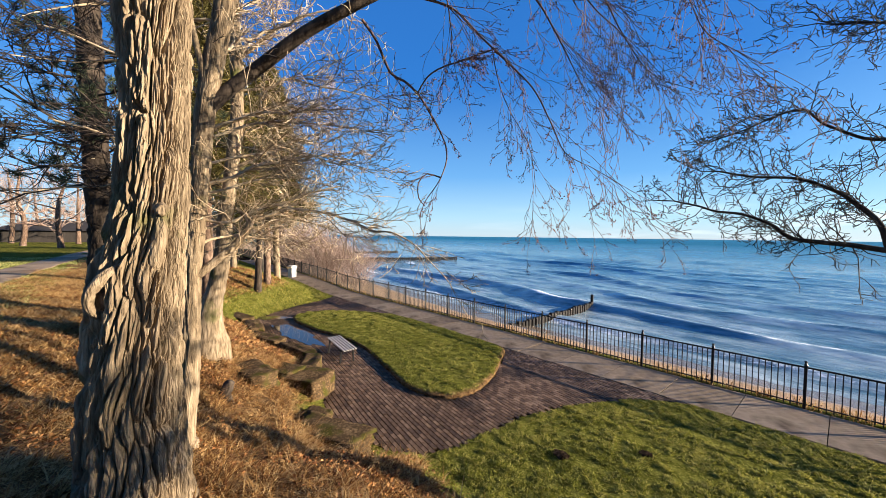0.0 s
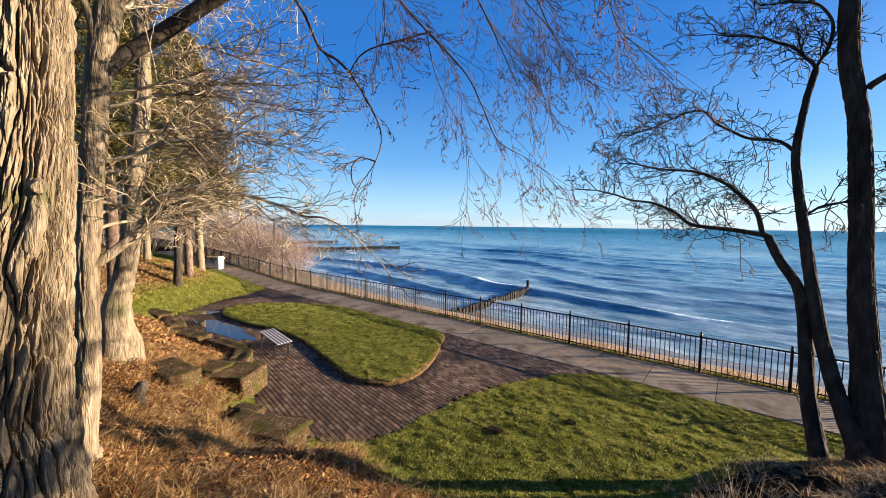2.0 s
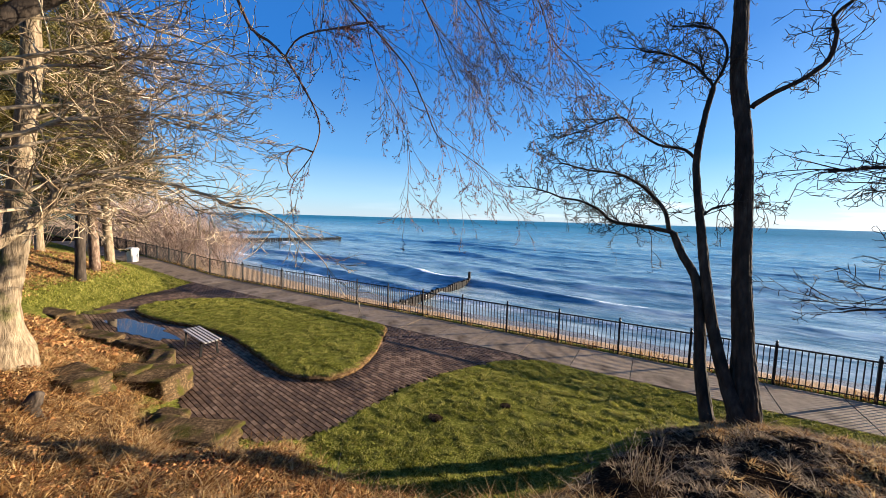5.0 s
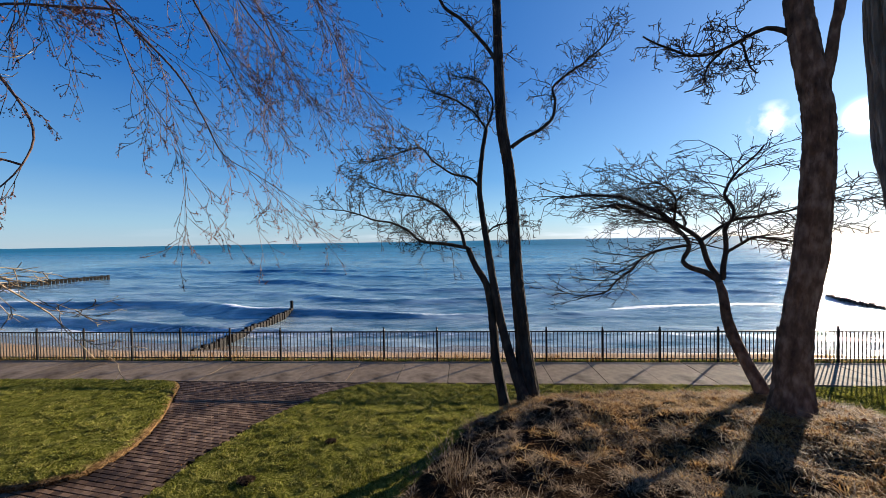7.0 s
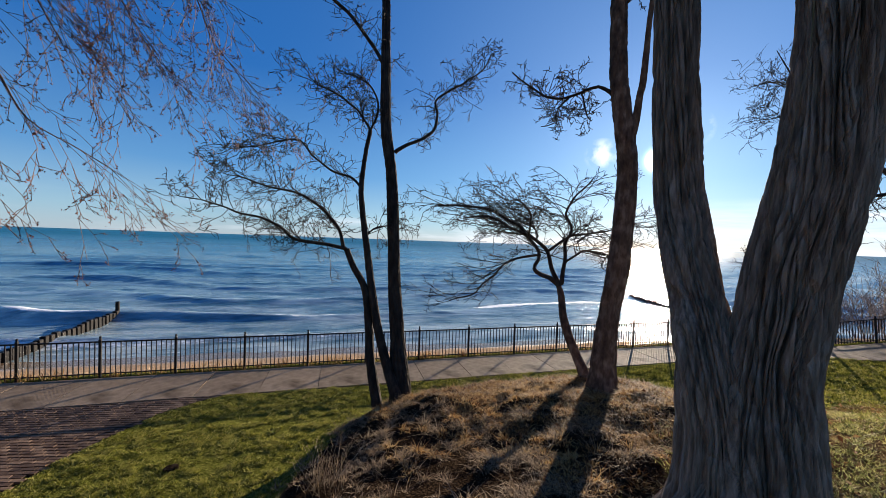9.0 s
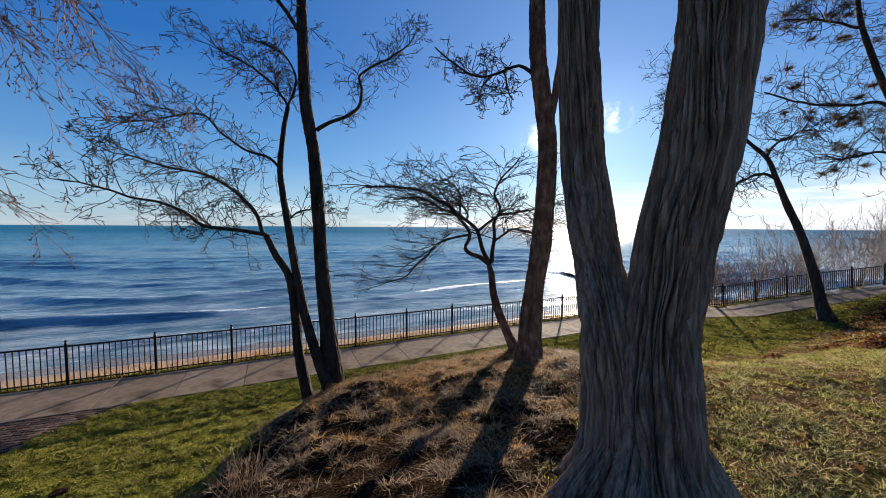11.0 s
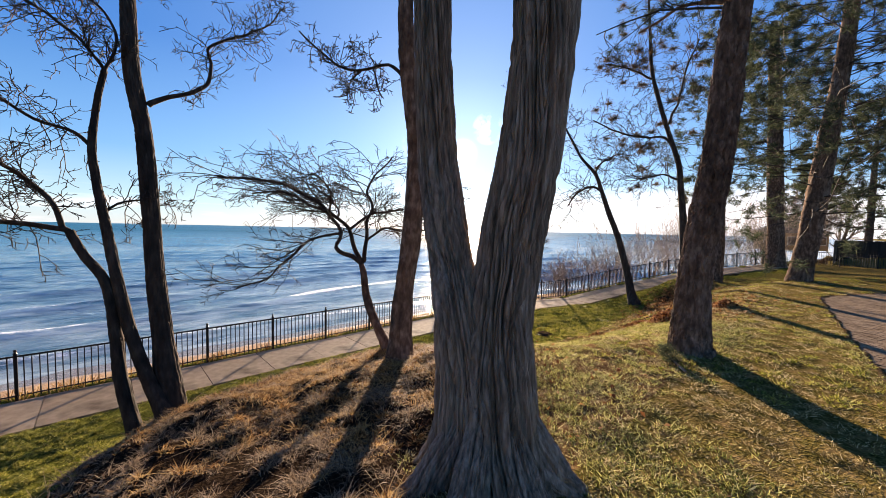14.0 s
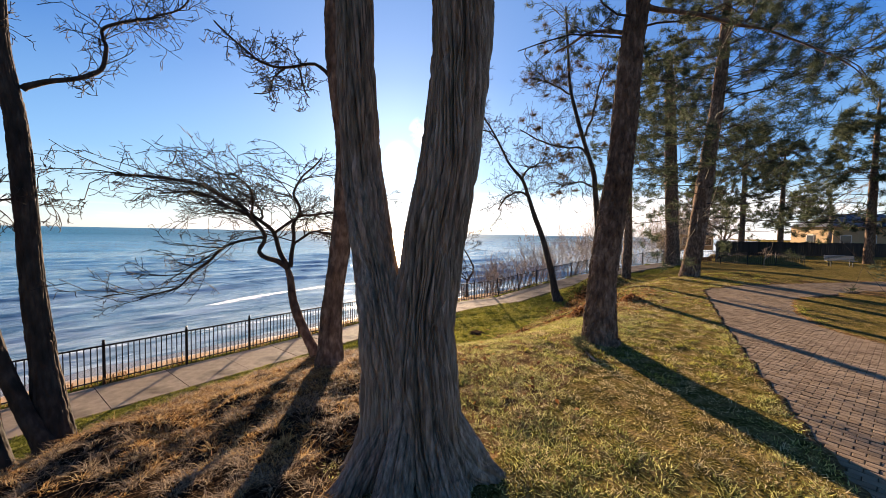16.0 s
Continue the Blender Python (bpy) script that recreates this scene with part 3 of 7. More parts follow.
def dryness(x, y):
    d = inland(x, y)
    left = np.clip((d - 0.1) / 0.8, 0, 1) * (x < 1)
    left = np.where((x < -15), np.clip((d - 1.2) / 1.2, 0, 1) * 0.75, left)
    left = np.where((x < -5) & (y < -14.5), 0.3, left)
    mound = np.clip((d - 0.1) / 0.5, 0, 1) * (x >= 1)
    right = np.where(x > 6.5, mound * np.interp(x + 0.6 * (y + 9), [6.5, 9, 16, 40], [1.0, 0.7, 0.62, 0.4]), mound)
    right = np.where((y < -10.8) & (x > 5), 0.52, right)
    return np.where(x < 1, left, right)


me, gx, gy = grid_mesh("ground", spaced(-16, 16, 0.11, -3000, 3500, 1.18), spaced(-15, 1, 0.1, -3000, 600, 1.18), land_z)
attribute(me, "dry", np.maximum(dryness(gx, gy), inside(gx, gy, RPATH) * 1.0))
gd = inland(gx, gy)
# soil zone on the mound: dark earth plus shade painted into its colour
soil = np.clip((gd - 0.1) / 0.4, 0, 1) * np.clip((gx - 0.6) / 0.8, 0, 1) * np.clip((9.5 - gx) / 2, 0, 1) * mound(gx, gy) * 0.95
soil = np.maximum(soil, (inside(gx, gy, PLAZA) & ~inside(gx, gy, ISLAND)) * 1.0)
soil = np.maximum(soil, ((gy < fence_y(gx) - 0.1) & (gy > fence_y(gx) - 1.95) & (gd < 0.5)) * 1.0)
soil = np.maximum(soil, np.exp(-((gx - 19) ** 2 + (gy + 8.2) ** 2) / 5) * 0.8)
soil = np.maximum(soil, np.exp(-((gx - 24) / 2.2) ** 2 - ((gy + 7.0) / 1.0) ** 2) * 0.75)
attribute(me, "soil", soil)
attribute(me, "sand", np.clip((gy - fence_y(gx) - 0.35) / 0.4, 0, 1) * (gx < 40))
attribute(me, "wet", np.interp(gy - shore_y(gx), [-4.6, -1.8], [0, 1]) * (gx < 40))
me.materials.append(M_GROUND)
tagged(new("ground", me), "grassy bank with dry turf sloping to a sandy beach", "ground", kind="structure")


# the raised lawn in the bend of the paved path
def lawn_island():
    bm = bmesh.new()
    pts = []
    n = len(ISLAND)
    for i in range(n):
        p0, p1, p2, p3 = (Vector(ISLAND[(i + k) % n]) for k in (-1, 0, 1, 2))
        for t in (0, 0.25, 0.5, 0.75):
            pts.append(0.5 * ((2 * p1) + (p2 - p0) * t + (2 * p0 - 5 * p1 + 4 * p2 - p3) * t * t + (3 * p1 - p0 - 3 * p2 + p3) * t ** 3))
    c = Vector((-9.8, -4.3))
    rings = []
    for k, (sc, z) in enumerate(((1.0, -0.08), (0.998, 0.06), (0.98, 0.095), (0.93, 0.112), (0.5, 0.13), (0.2, 0.135))):
        ring = []
        for i, p in enumerate(pts):
            q = c + (p - c) * sc
            ring.append(bm.verts.new((q.x, q.y, z + 0.012 * noise.noise((q.x * 2, q.y * 2, k)))))
        rings.append(ring)
    for a, b in zip(rings[:-1], rings[1:]):
        for i in range(len(pts)):
            bm.faces.new((a[i], a[(i + 1) % len(pts)], b[(i + 1) % len(pts)], b[i]))
    bm.faces.new(rings[-1])
    bmesh.ops.recalc_face_normals(bm, faces=bm.faces[:])
    me = bpy.data.meshes.new("lawn")
    bm.to_mesh(me)
    bm.free()
    rim = np.repeat([0.85, 0.85, 0.55, 0.1, 0.0, 0.0], len(pts))
    attribute(me, "dry", rim)
    for nm in ("soil", "sand", "wet"):
        attribute(me, nm, np.zeros(len(me.vertices)))
    me.materials.append(M_GROUND)
    tagged(new("lawn", me), "raised kidney-shaped green lawn beside the brick path", "lawn", kind="structure")


lawn_island()


# ---------------- the lake ----------------
def swell(x, y):
    s = y - shore_y(x)
    ph = noise2(x, y, 0.035, 11) * 2.2 + noise2(x, y, 0.11, 12) * 0.7
    amp = np.interp(s, [-3, 0, 3, 8, 16, 40, 120, 600], [0, 0.04, 0.17, 0.28, 0.24, 0.14, 0.1, 0.0])
    k = s / 8.2 * (1 - 0.12 * np.clip(s / 60, 0, 1)) + ph * 0.4
    saw = (np.exp(2.6 * np.sin(2 * np.pi * k)) - 3.55) * 0.21
    size = np.clip(0.6 + 0.9 * noise2(x, y * 1.4, 0.045, 15), 0.2, 1.4)
    chop = noise2(x, y * 1.5, 0.5, 13) + 0.6 * noise2(x, y * 1.4, 1.1, 16)
    lines = np.interp(s, [0, 5, 12, 60, 250], [0, 0.03, 0.11, 0.13, 0.0]) * (noise2(x * 0.16, y, 0.42, 17) + 0.6 * noise2(x * 0.2, y, 0.95, 18))
    return amp * saw * size + lines + np.interp(s, [0, 6, 30, 120, 400], [0.01, 0.05, 0.075, 0.07, 0]) * chop, k, size, s


def water_z(x, y):
    return WATER_Z + 0.04 + swell(x, y)[0]


me, wx, wy = grid_mesh("lake", spaced(-40, 44, 0.48, -4800, 4800, 1.12), spaced(5.5, 60, 0.24, -400, 4900, 1.08), water_z)
_, wk, wsize, ws = swell(wx, wy)
fr = wk - np.floor(wk)
crest = np.exp(-((fr - 0.27) / 0.09) ** 2)
# spilling crests in short stretches, and lace left behind them
brk = np.clip(1.3 - np.abs(ws - 12) / 8, 0, 1) * np.clip(3.0 * noise2(wx, wy * 0.5, 0.11, 21) + 0.7, 0, 1)
foam = crest * brk * 0.95
trail = np.clip((fr - 0.27) / 0.1, 0, 1) * np.clip((0.75 - fr) / 0.4, 0, 1)
foam = np.maximum(foam, trail * brk * np.clip(0.42 + 0.3 * noise2(wx, wy, 0.3, 25), 0, 0.5))
# the last wash along the beach
foam = np.maximum(foam, np.clip(1.15 - np.abs(ws - 2.4 - 0.8 * noise2(wx, wy, 0.12, 26)) / 1.3, 0, 1) * (0.58 + 0.25 * noise2(wx, wy, 0.22, 22)))
foam = np.maximum(foam, np.clip(1 - np.abs(ws - 0.6 - 0.7 * noise2(wx, wx * 0, 0.3, 27)) / 0.5, 0, 1) * (0.4 + 0.3 * noise2(wx, wy, 0.3, 23)))
attribute(me, "foam", foam)
attribute(me, "shallow", np.interp(ws, [-2, 0, 6, 14, 40, 110], [1, 0.95, 0.85, 0.68, 0.26, 0.02]))
attribute(me, "far", np.interp(ws, [10, 40, 120, 400], [0, 0.35, 0.75, 1.0]))
me.materials.append(M_WATER)
tagged(new("water", me), "blue lake with low waves breaking in white foam", "lake", kind="structure")


# ---------------- concrete walk ----------------
def walk_slabs():
    walk_ob = thing("pavement", (0, 0, 0), "concrete lakeside walk of jointed slabs beside the fence", "walkway", kind="structure")
    flat = box_me("slab", 1.486, 1.8, 0.12, (0, 0, -0.06), 0.003)
    flat.materials.append(M_CONCRETE)
    n = 0
    x = -46.65
    while x < 40:
        step = 1.5
        if x > 16.5:
            step = 1.5 * 0.93
        cx = x + step / 2
        y0, y1 = float(fence_y(x)), float(fence_y(x + step))
        z0, z1 = float(fence_z(x)), float(fence_z(x + step))
        m = pose(cx, (y0 + y1) / 2 - 1.03, (z0 + z1) / 2 + 0.012 + 0.004 * ((n * 7) % 3 - 1), 0, -math.degrees(math.atan2(z1 - z0, step)), math.degrees(math.atan2(y1 - y0, step)))
        part_local("slab", flat, None, walk_ob, m=m)
        x += step
        n += 1


walk_slabs()


# ---------------- iron fence ----------------
def fence_panel():
    """One panel with the post at its near end, 1.83 m along x."""
    p = thing("fence_panel", (0, 0, 0), "black iron picket fence panel with square finial post", "fence", group="fence along the walk")
    part_local("post", box_me("post", 0.06, 0.06, 1.16, (0, 0, 0.5), 0.005), M_IRON, p)
    bm = bmesh.new()
    for z, r in ((1.09, 0.042), (1.115, 0.03)):
        bmesh.ops.create_cone(bm, cap_ends=True, segments=8, radius1=r, radius2=r * 0.7, depth=0.025, matrix=Matrix.Translation((0, 0, z)))
    bmesh.ops.create_uvsphere(bm, u_segments=8, v_segments=6, radius=0.032, matrix=Matrix.Translation((0, 0, 1.15)))
    me = bpy.data.meshes.new("finial")
    bm.to_mesh(me)
    bm.free()
    part_local("finial", me, M_IRON, p)
    part_local("top_rail", box_me("top_rail", 1.77, 0.032, 0.04, (0.915, 0, 1.02), 0.004), M_IRON, p)
    part_local("bottom_rail", box_me("bottom_rail", 1.77, 0.028, 0.032, (0.915, 0, 0.12), 0.004), M_IRON, p)
    picket = box_me("picket", 0.021, 0.021, 0.96, (0, 0, 0.53))
    for k in range(14):
        part_local("picket", picket, M_IRON, p, m=Matrix.Translation((0.122 * (k + 1), 0, 0)))
    return p


def fence_line():
    base = fence_panel()
    first = True
    x, y = 1.83 * (-27 - 4.5), 0.0
    # walk along the fence line in panel lengths
    while x < 41:
        ang = 0.0
        nx, ny = x + 1.83, float(fence_y(x + 1.83))
        for _ in range(6):
            ln = math.hypot(nx - x, ny - y)
            nx = x + (nx - x) * 1.83 / ln
            ny = float(fence_y(nx))
        z0, z1 = float(fence_z(x)) - 0.03, float(fence_z(nx)) - 0.03
        m = pose(x, y, z0, 0, -math.degrees(math.atan2(z1 - z0, 1.83)), math.degrees(math.atan2(ny - y, nx - x)))
        if first:
            base.matrix_basis = m
            first = False
        else:
            copy_thing(base, m)
        x, y = nx, ny
    # the last stretch turns inland behind the pines
    for k in range(5):
        copy_thing(base, pose(x + 0.25 * k, y - 1.8 * k, float(fence_z(x)), 0, 0, -82))


fence_line()


# ---------------- groynes ----------------
def groyne(p0, p1, n, label, tall=False, top0=-0.75, top1=-1.42):
    g = thing("groyne", (p0[0], p0[1], WATER_Z), label, "groyne", group="groynes on the shore")
    rnd = random.Random(int(p0[0] * 10))
    ln = math.hypot(p1[0] - p0[0], p1[1] - p0[1])
    ang = math.atan2(p1[1] - p0[1], p1[0] - p0[0])
    w = ln / n
    pile = box_me("timber_post", w * 0.74, 0.26, 2.4, (0, 0, -1.2), 0.03)
    pile.materials.append(M_PILE)
    inv = g.matrix_world.inverted()
    for k in range(n):
        t = (k + 0.5) / n
        z = top0 + (top1 - top0) * min(1, t * 2.2) + rnd.uniform(-0.07, 0.07)
        m = pose(p0[0] + (p1[0] - p0[0]) * t, p0[1] + (p1[1] - p0[1]) * t, z, rnd.uniform(-2, 2), rnd.uniform(-2, 2), math.degrees(ang) + rnd.uniform(-4, 4))
        part_local("timber_post", pile, None, g, m=inv @ m)
    if not tall:
        wale = box_me("wale", ln * 0.96, 0.14, 0.2, (0, 0, 0), 0.02)
        part_local("wale", wale, M_PILE, g, m=inv @ pose((p0[0] + p1[0]) / 2 + 0.22 * math.sin(ang), (p0[1] + p1[1]) / 2 - 0.22 * math.cos(ang), top1 - 0.22, 0, 0, math.degrees(ang)))
    if tall:
        part_local("end_post", cyl_me("end_post", 0.13, 0.12, 1.6, 10, (0, 0, -0.3)), M_PILE, g, m=inv @ pose(p1[0], p1[1], top1 + 0.15))


groyne((-12.35, 3.6), (-13.05, 17.9), 34, "dark timber pile groyne running from beach into lake", True, -1.4, -1.5)
groyne((-72.5, 27), (-64, 50.7), 52, "far timber groyne of dark piles in the lake", False, -1.0, -1.2)
groyne((-101, 36), (-99.5, 57), 40, "distant low timber groyne beyond the bay", False, -1.0, -1.2)
groyne((34, 14), (37, 25), 22, "low dark timber groyne awash in the glare", False, -1.7, -1.75)


# ---------------- stone ledges ----------------
def boulder(cx, cy, sx, sy, top, rz, seed, label):
    bm = bmesh.new()
    bmesh.ops.create_cube(bm, size=1)
    bmesh.ops.subdivide_edges(bm, edges=bm.edges[:], cuts=10, use_grid_fill=True)
    rot = Matrix.Rotation(radians(rz), 3, "Z")
    h = top - top_z(cx, cy) + 0.22
    for v in bm.verts:
        p = v.co.copy()
        q = Vector((p.x, p.y, p.z))
        rr = (abs(p.x * 2) ** 12 + abs(p.y * 2) ** 12 + 1e-6) ** (1 / 12)
        k = 1.0 / max(rr, 1e-3) if rr > 1 else 1
        q.x, q.y = p.x * k, p.y * k
        o = 0.12 * noise.noise((q.x * 1.7 + seed, q.y * 1.7, q.z * 1.7)) + 0.05 * noise.noise((q.x * 6 + seed, q.y * 6, q.z * 6)) + 0.035 * noise.noise((q.x * 15, q.y * 15 + seed, q.z * 15))
        n = Vector((q.x, q.y, q.z * 0.5)).normalized()
        q += n * o
        layer = 0.02 * math.sin(q.z * 14 + seed) - 0.035 * (q.z < 0.2)
        q.x *= sx * (1 + layer)
        q.y *= sy * (1 + layer)
        q.z = q.z * h
        v.co = rot @ q + Vector((cx, cy, top - h * 0.5))
    me = bpy.data.meshes.new("boulder")
    bm.to_mesh(me)
    bm.free()
    me.polygons.foreach_set("use_smooth", np.ones(len(me.polygons), dtype=bool))
    ob = part_me("boulder", me, M_STONE)
    tagged(ob, label, "boulder", "stones edging the brick path")


for k, b in enumerate([(-7.55, -8.8, 1.05, 0.95, 0.5, 32, "large squared pitted limestone block at the path edge"), (-5.85, -9.3, 0.62, 0.5, 0.3, 30, "small limestone block below the large one"),
                       (-4.95, -9.4, 1.75, 0.7, 0.4, 24, "long low limestone slab below the dry bank"), (-7.7, -10.05, 1.3, 0.7, 0.9, 10, "upright limestone block on the leafy bank"),
                       (-8.3, -9.2, 1.1, 0.6, 0.56, 26, "weathered limestone block behind the large one"), (-9.0, -8.15, 1.3, 0.5, 0.32, -32, "mossy limestone kerb stone beside the bench"),
                       (-10.6, -7.95, 2.0, 0.42, 0.3, 10, "mossy limestone kerb ledge beside the bench"), (-12.6, -8.4, 1.7, 0.5, 0.3, 16, "weathered limestone ledge beside the puddle"),
                       (-14.6, -8.3, 1.7, 0.55, 0.36, -6, "limestone ledge at the bank's foot"), (-16.4, -8.45, 1.7, 0.6, 0.42, 10, "low limestone ledge at the path's bend")]):
    boulder(*b[:6], 3.7 * k, b[6])


# ---------------- park benches, bin, posts ----------------
def bench(m, label, back=True):
    b = thing("park_bench", m, label, "bench")
    slat = box_me("seat_slat", 1.75, 0.062, 0.035, (0, 0, 0), 0.006)
    for k in range(5):
        part_local("seat_slat", slat, M_SLAT, b, m=pose(0, 0.06 + 0.092 * k, 0.44 + 0.006 * k))
    for k in range(4 if back else 0):
        part_local("back_slat", slat, M_SLAT, b, m=pose(0, 0.0 - 0.032 * k, 0.54 + 0.1 * k, 74))
    for sx in (-0.62, 0.62):
        bm = bmesh.new()
        for (y, z, ln, rx) in ((0.42, 0.215, 0.43, 4), (0.02, 0.215, 0.43, -6)):
            bmesh.ops.create_cube(bm, size=1, matrix=pose(0, y, z, rx) @ Matrix.Diagonal((0.05, 0.045, ln, 1)))
        bmesh.ops.create_cube(bm, size=1, matrix=pose(0, 0.23, 0.41) @ Matrix.Diagonal((0.05, 0.46, 0.04, 1)))
        if back:
            bmesh.ops.create_cube(bm, size=1, matrix=pose(0, -0.075, 0.64, 16) @ Matrix.Diagonal((0.045, 0.035, 0.48, 1)))
        me = bpy.data.meshes.new("leg_frame")
        bm.to_mesh(me)
        bm.free()
        part_local("leg_frame", me, M_IRON, b, m=Matrix.Translation((sx, 0, 0)))
    return b


bench(pose(-9.6, -7.15, 0.01, 0, 0, -8), "weathered backless slatted bench on the brick paving", False)
bench(pose(44.5, -20.7, top_z(44.5, -20.7), 0, 0, 100), "dark slatted park bench on the far lawn")


def litter_bin():
    b = thing("litter_bin", pose(-29.9, -1.55, float(fence_z(-29.9)), 0, 0, 20), "white concrete litter bin beside the walk", "bin")
    part_local("body", box_me("body", 0.5, 0.5, 0.74, (0, 0, 0.37), 0.04, 2), M_WHITE, b)
    part_local("lid", box_me("lid", 0.58, 0.58, 0.24, (0, 0, 0.86), 0.06, 2), M_WHITE, b)
    part_local("opening", box_me("opening", 0.3, 0.03, 0.14, (0, -0.285, 0.86), 0.01), M_IRON, b)


litter_bin()
for px, py, h in ((-29.5, -3.9, 1.25), (-27.6, -4.1, 1.1), (-25.9, -4.0, 0.75)):
    ob = thing("timber_post", (px, py, top_z(px, py)), "short grey timber bollard post on the grass", "post", "bollards by the walk")
    part_local("shaft", cyl_me("shaft", 0.11, 0.1, h, 12, (0, 0, h / 2 - 0.05)), M_POST, ob)
    part_local("cap", cyl_me("cap", 0.1, 0.04, 0.06, 12, (0, 0, h - 0.02)), M_POST, ob)


# ---------------- houses and board fence behind the far lawn ----------------
def board_fence(p0, p1, h, label):
    f = thing("board_fence", (p0[0], p0[1], top_z(*p0)), label, "fence")
    ln = math.hypot(p1[0] - p0[0], p1[1] - p0[1])
    ang = math.degrees(math.atan2(p1[1] - p0[1], p1[0] - p0[0]))
    n = int(ln / 0.3)
    bd = box_me("board", 0.285, 0.03, h, (0, 0, h / 2 - 0.05), 0.006)
    for k in range(n):
        t = (k + 0.5) / n
        x, y = (p1[0] - p0[0]) * t, (p1[1] - p0[1]) * t
        part_local("board", bd, M_BOARD, f, m=pose(x, y, 0.02 * ((k * 5) % 3), 0, 0, ang))
    part_local("rail", box_me("rail", ln, 0.06, 0.09, (ln / 2, 0, h * 0.8), 0.01), M_BOARD, f, m=pose(0, 0.05, 0, 0, 0, ang))


board_fence((44, -12.8), (60, -13.2), 1.85, "dark timber board fence closing the park")
board_fence((60, -13.2), (69, -22), 1.85, "dark timber board fence below the houses")
board_fence((69, -22), (84, -42), 1.85, "dark timber board fence along the lawn's edge")


def house(m, w, d, h, roof_h, wall_mat, roof_mat, label, bays=3, chimney=False):
    b = thing("house", m, label, "house")
    part_local("wall", box_me("wall", w, d, h, (0, 0, h / 2)), wall_mat, b)
    bm = bmesh.new()
    o = 0.6
    v = [bm.verts.new(p) for p in ((-w / 2 - o, -d / 2 - o, h), (w / 2 + o, -d / 2 - o, h), (w / 2 + o, d / 2 + o, h), (-w / 2 - o, d / 2 + o, h), (-w / 2 + d * 0.4, 0, h + roof_h), (w / 2 - d * 0.4, 0, h + roof_h))]
    for f in ((0, 1, 5, 4), (2, 3, 4, 5), (1, 2, 5), (3, 0, 4), (3, 2, 1, 0)):
        bm.faces.new([v[i] for i in f])
    me = bpy.data.meshes.new("roof")
    bm.to_mesh(me)
    bm.free()
    roof = part_local("roof", me, roof_mat, b)
    if chimney:
        part_local("chimney", box_me("chimney", 0.9, 0.7, 2.2, (w * 0.2, 0, h + roof_h * 0.8), 0.02), wall_mat, roof)
    for side in (-1, 1):
        for k in range(bays):
            x = -w / 2 + w * (k + 0.5) / bays
            wn = part_local("window", box_me("window", 1.5, 0.08, 1.3, (0, 0, 0), 0.01), M_TRIM, b, m=pose(x, side * (d / 2 + 0.03), h * 0.55))
            part_local("pane", box_me("pane", 1.3, 0.04, 1.1, (0, side * 0.04, 0)), M_GLASS, wn)
    for side in (-1, 1) if bays else ():
        wn = part_local("window", box_me("window", 0.08, 1.5, 1.3, (0, 0, 0), 0.01), M_TRIM, b, m=pose(side * (w / 2 + 0.03), 0, h * 0.55))
        part_local("pane", box_me("pane", 0.04, 1.3, 1.1, (side * 0.04, 0, 0)), M_GLASS, wn)


house(pose(88, -31, 2.0, 0, 0, -62), 13, 8, 4.2, 2.2, M_WALL_TAN, M_ROOF, "low tan brick house with slate-blue hipped roof", 4)
house(pose(92, -48, 2.0, 0, 0, -62), 16, 10, 6.0, 3.6, M_WALL_TAN, M_DARKROOF, "larger tan brick house with dark roof and chimney", 4, True)
house(pose(80, -8.5, 2.0, 0, 0, -40), 7, 5, 2.6, 1.7, M_WALL_TAN, M_DARKROOF, "small dark-roofed pavilion behind the pines", 3)
house(pose(-84, -19, 2.2, 0, 0, 80), 14, 7, 1.9, 1.7, M_BOARD, M_DARKROOF, "low dark-roofed park building behind bare trees", 0)


def lawn_path():
    """A pale concrete path laid on the upper lawn."""
    T = thing("lawn_path", (0, 0, 0), "pale concrete path crossing the upper lawn", "path", kind="structure")
    a, b = np.array([-15.0, -16.2]), np.array([-62.0, -13.0])
    n = 26
    d = (b - a) / n
    side = np.array([-d[1], d[0]]) / np.linalg.norm(d) * 0.7
    for k in range(n):
        p, q = a + d * (k + 0.006), a + d * (k + 0.994)
        c = [p - side, p + side, q + side, q - side]
        z = [top_z(*v) + 0.03 for v in c]
        v = [(*c[i], z[i]) for i in range(4)] + [(*c[i], z[i] - 0.15) for i in range(4)]
        me = fast_mesh("slab", v, np.array([(0, 1, 2, 3), (4, 5, 1, 0), (5, 6, 2, 1), (6, 7, 3, 2), (7, 4, 0, 3)]))
        part_me("slab", me, M_CONCRETE, T)


lawn_path()

# ---------------- trees ----------------
def spline(ctrl, step=0.12, wobble=0.0, seed=0):
    """A smooth line (n, 4) of places and radii through the control points."""
    c = np.asarray(ctrl, dtype=float)
    out = []
    n = len(c)
    for i in range(n - 1):
        p0, p1, p2, p3 = c[max(i - 1, 0)], c[i], c[i + 1], c[min(i + 2, n - 1)]
        k = max(2, int(np.linalg.norm(p2[:3] - p1[:3]) / step))
        for t in np.arange(k) / k:
            q = 0.5 * ((2 * p1) + (p2 - p0) * t + (2 * p0 - 5 * p1 + 4 * p2 - p3) * t * t + (3 * p1 - p0 - 3 * p2 + p3) * t ** 3)
            q[3] = p1[3] + (p2[3] - p1[3]) * t
            out.append(q)
    out.append(c[-1])
    o = np.array(out)
    if wobble:
        for a in range(3):
            o[:, a] += wobble * vnoise(np.stack([np.arange(len(o)) * step * 2.8, np.full(len(o), seed * 3.1), np.full(len(o), a * 7.7)], 1), seed)
    return o


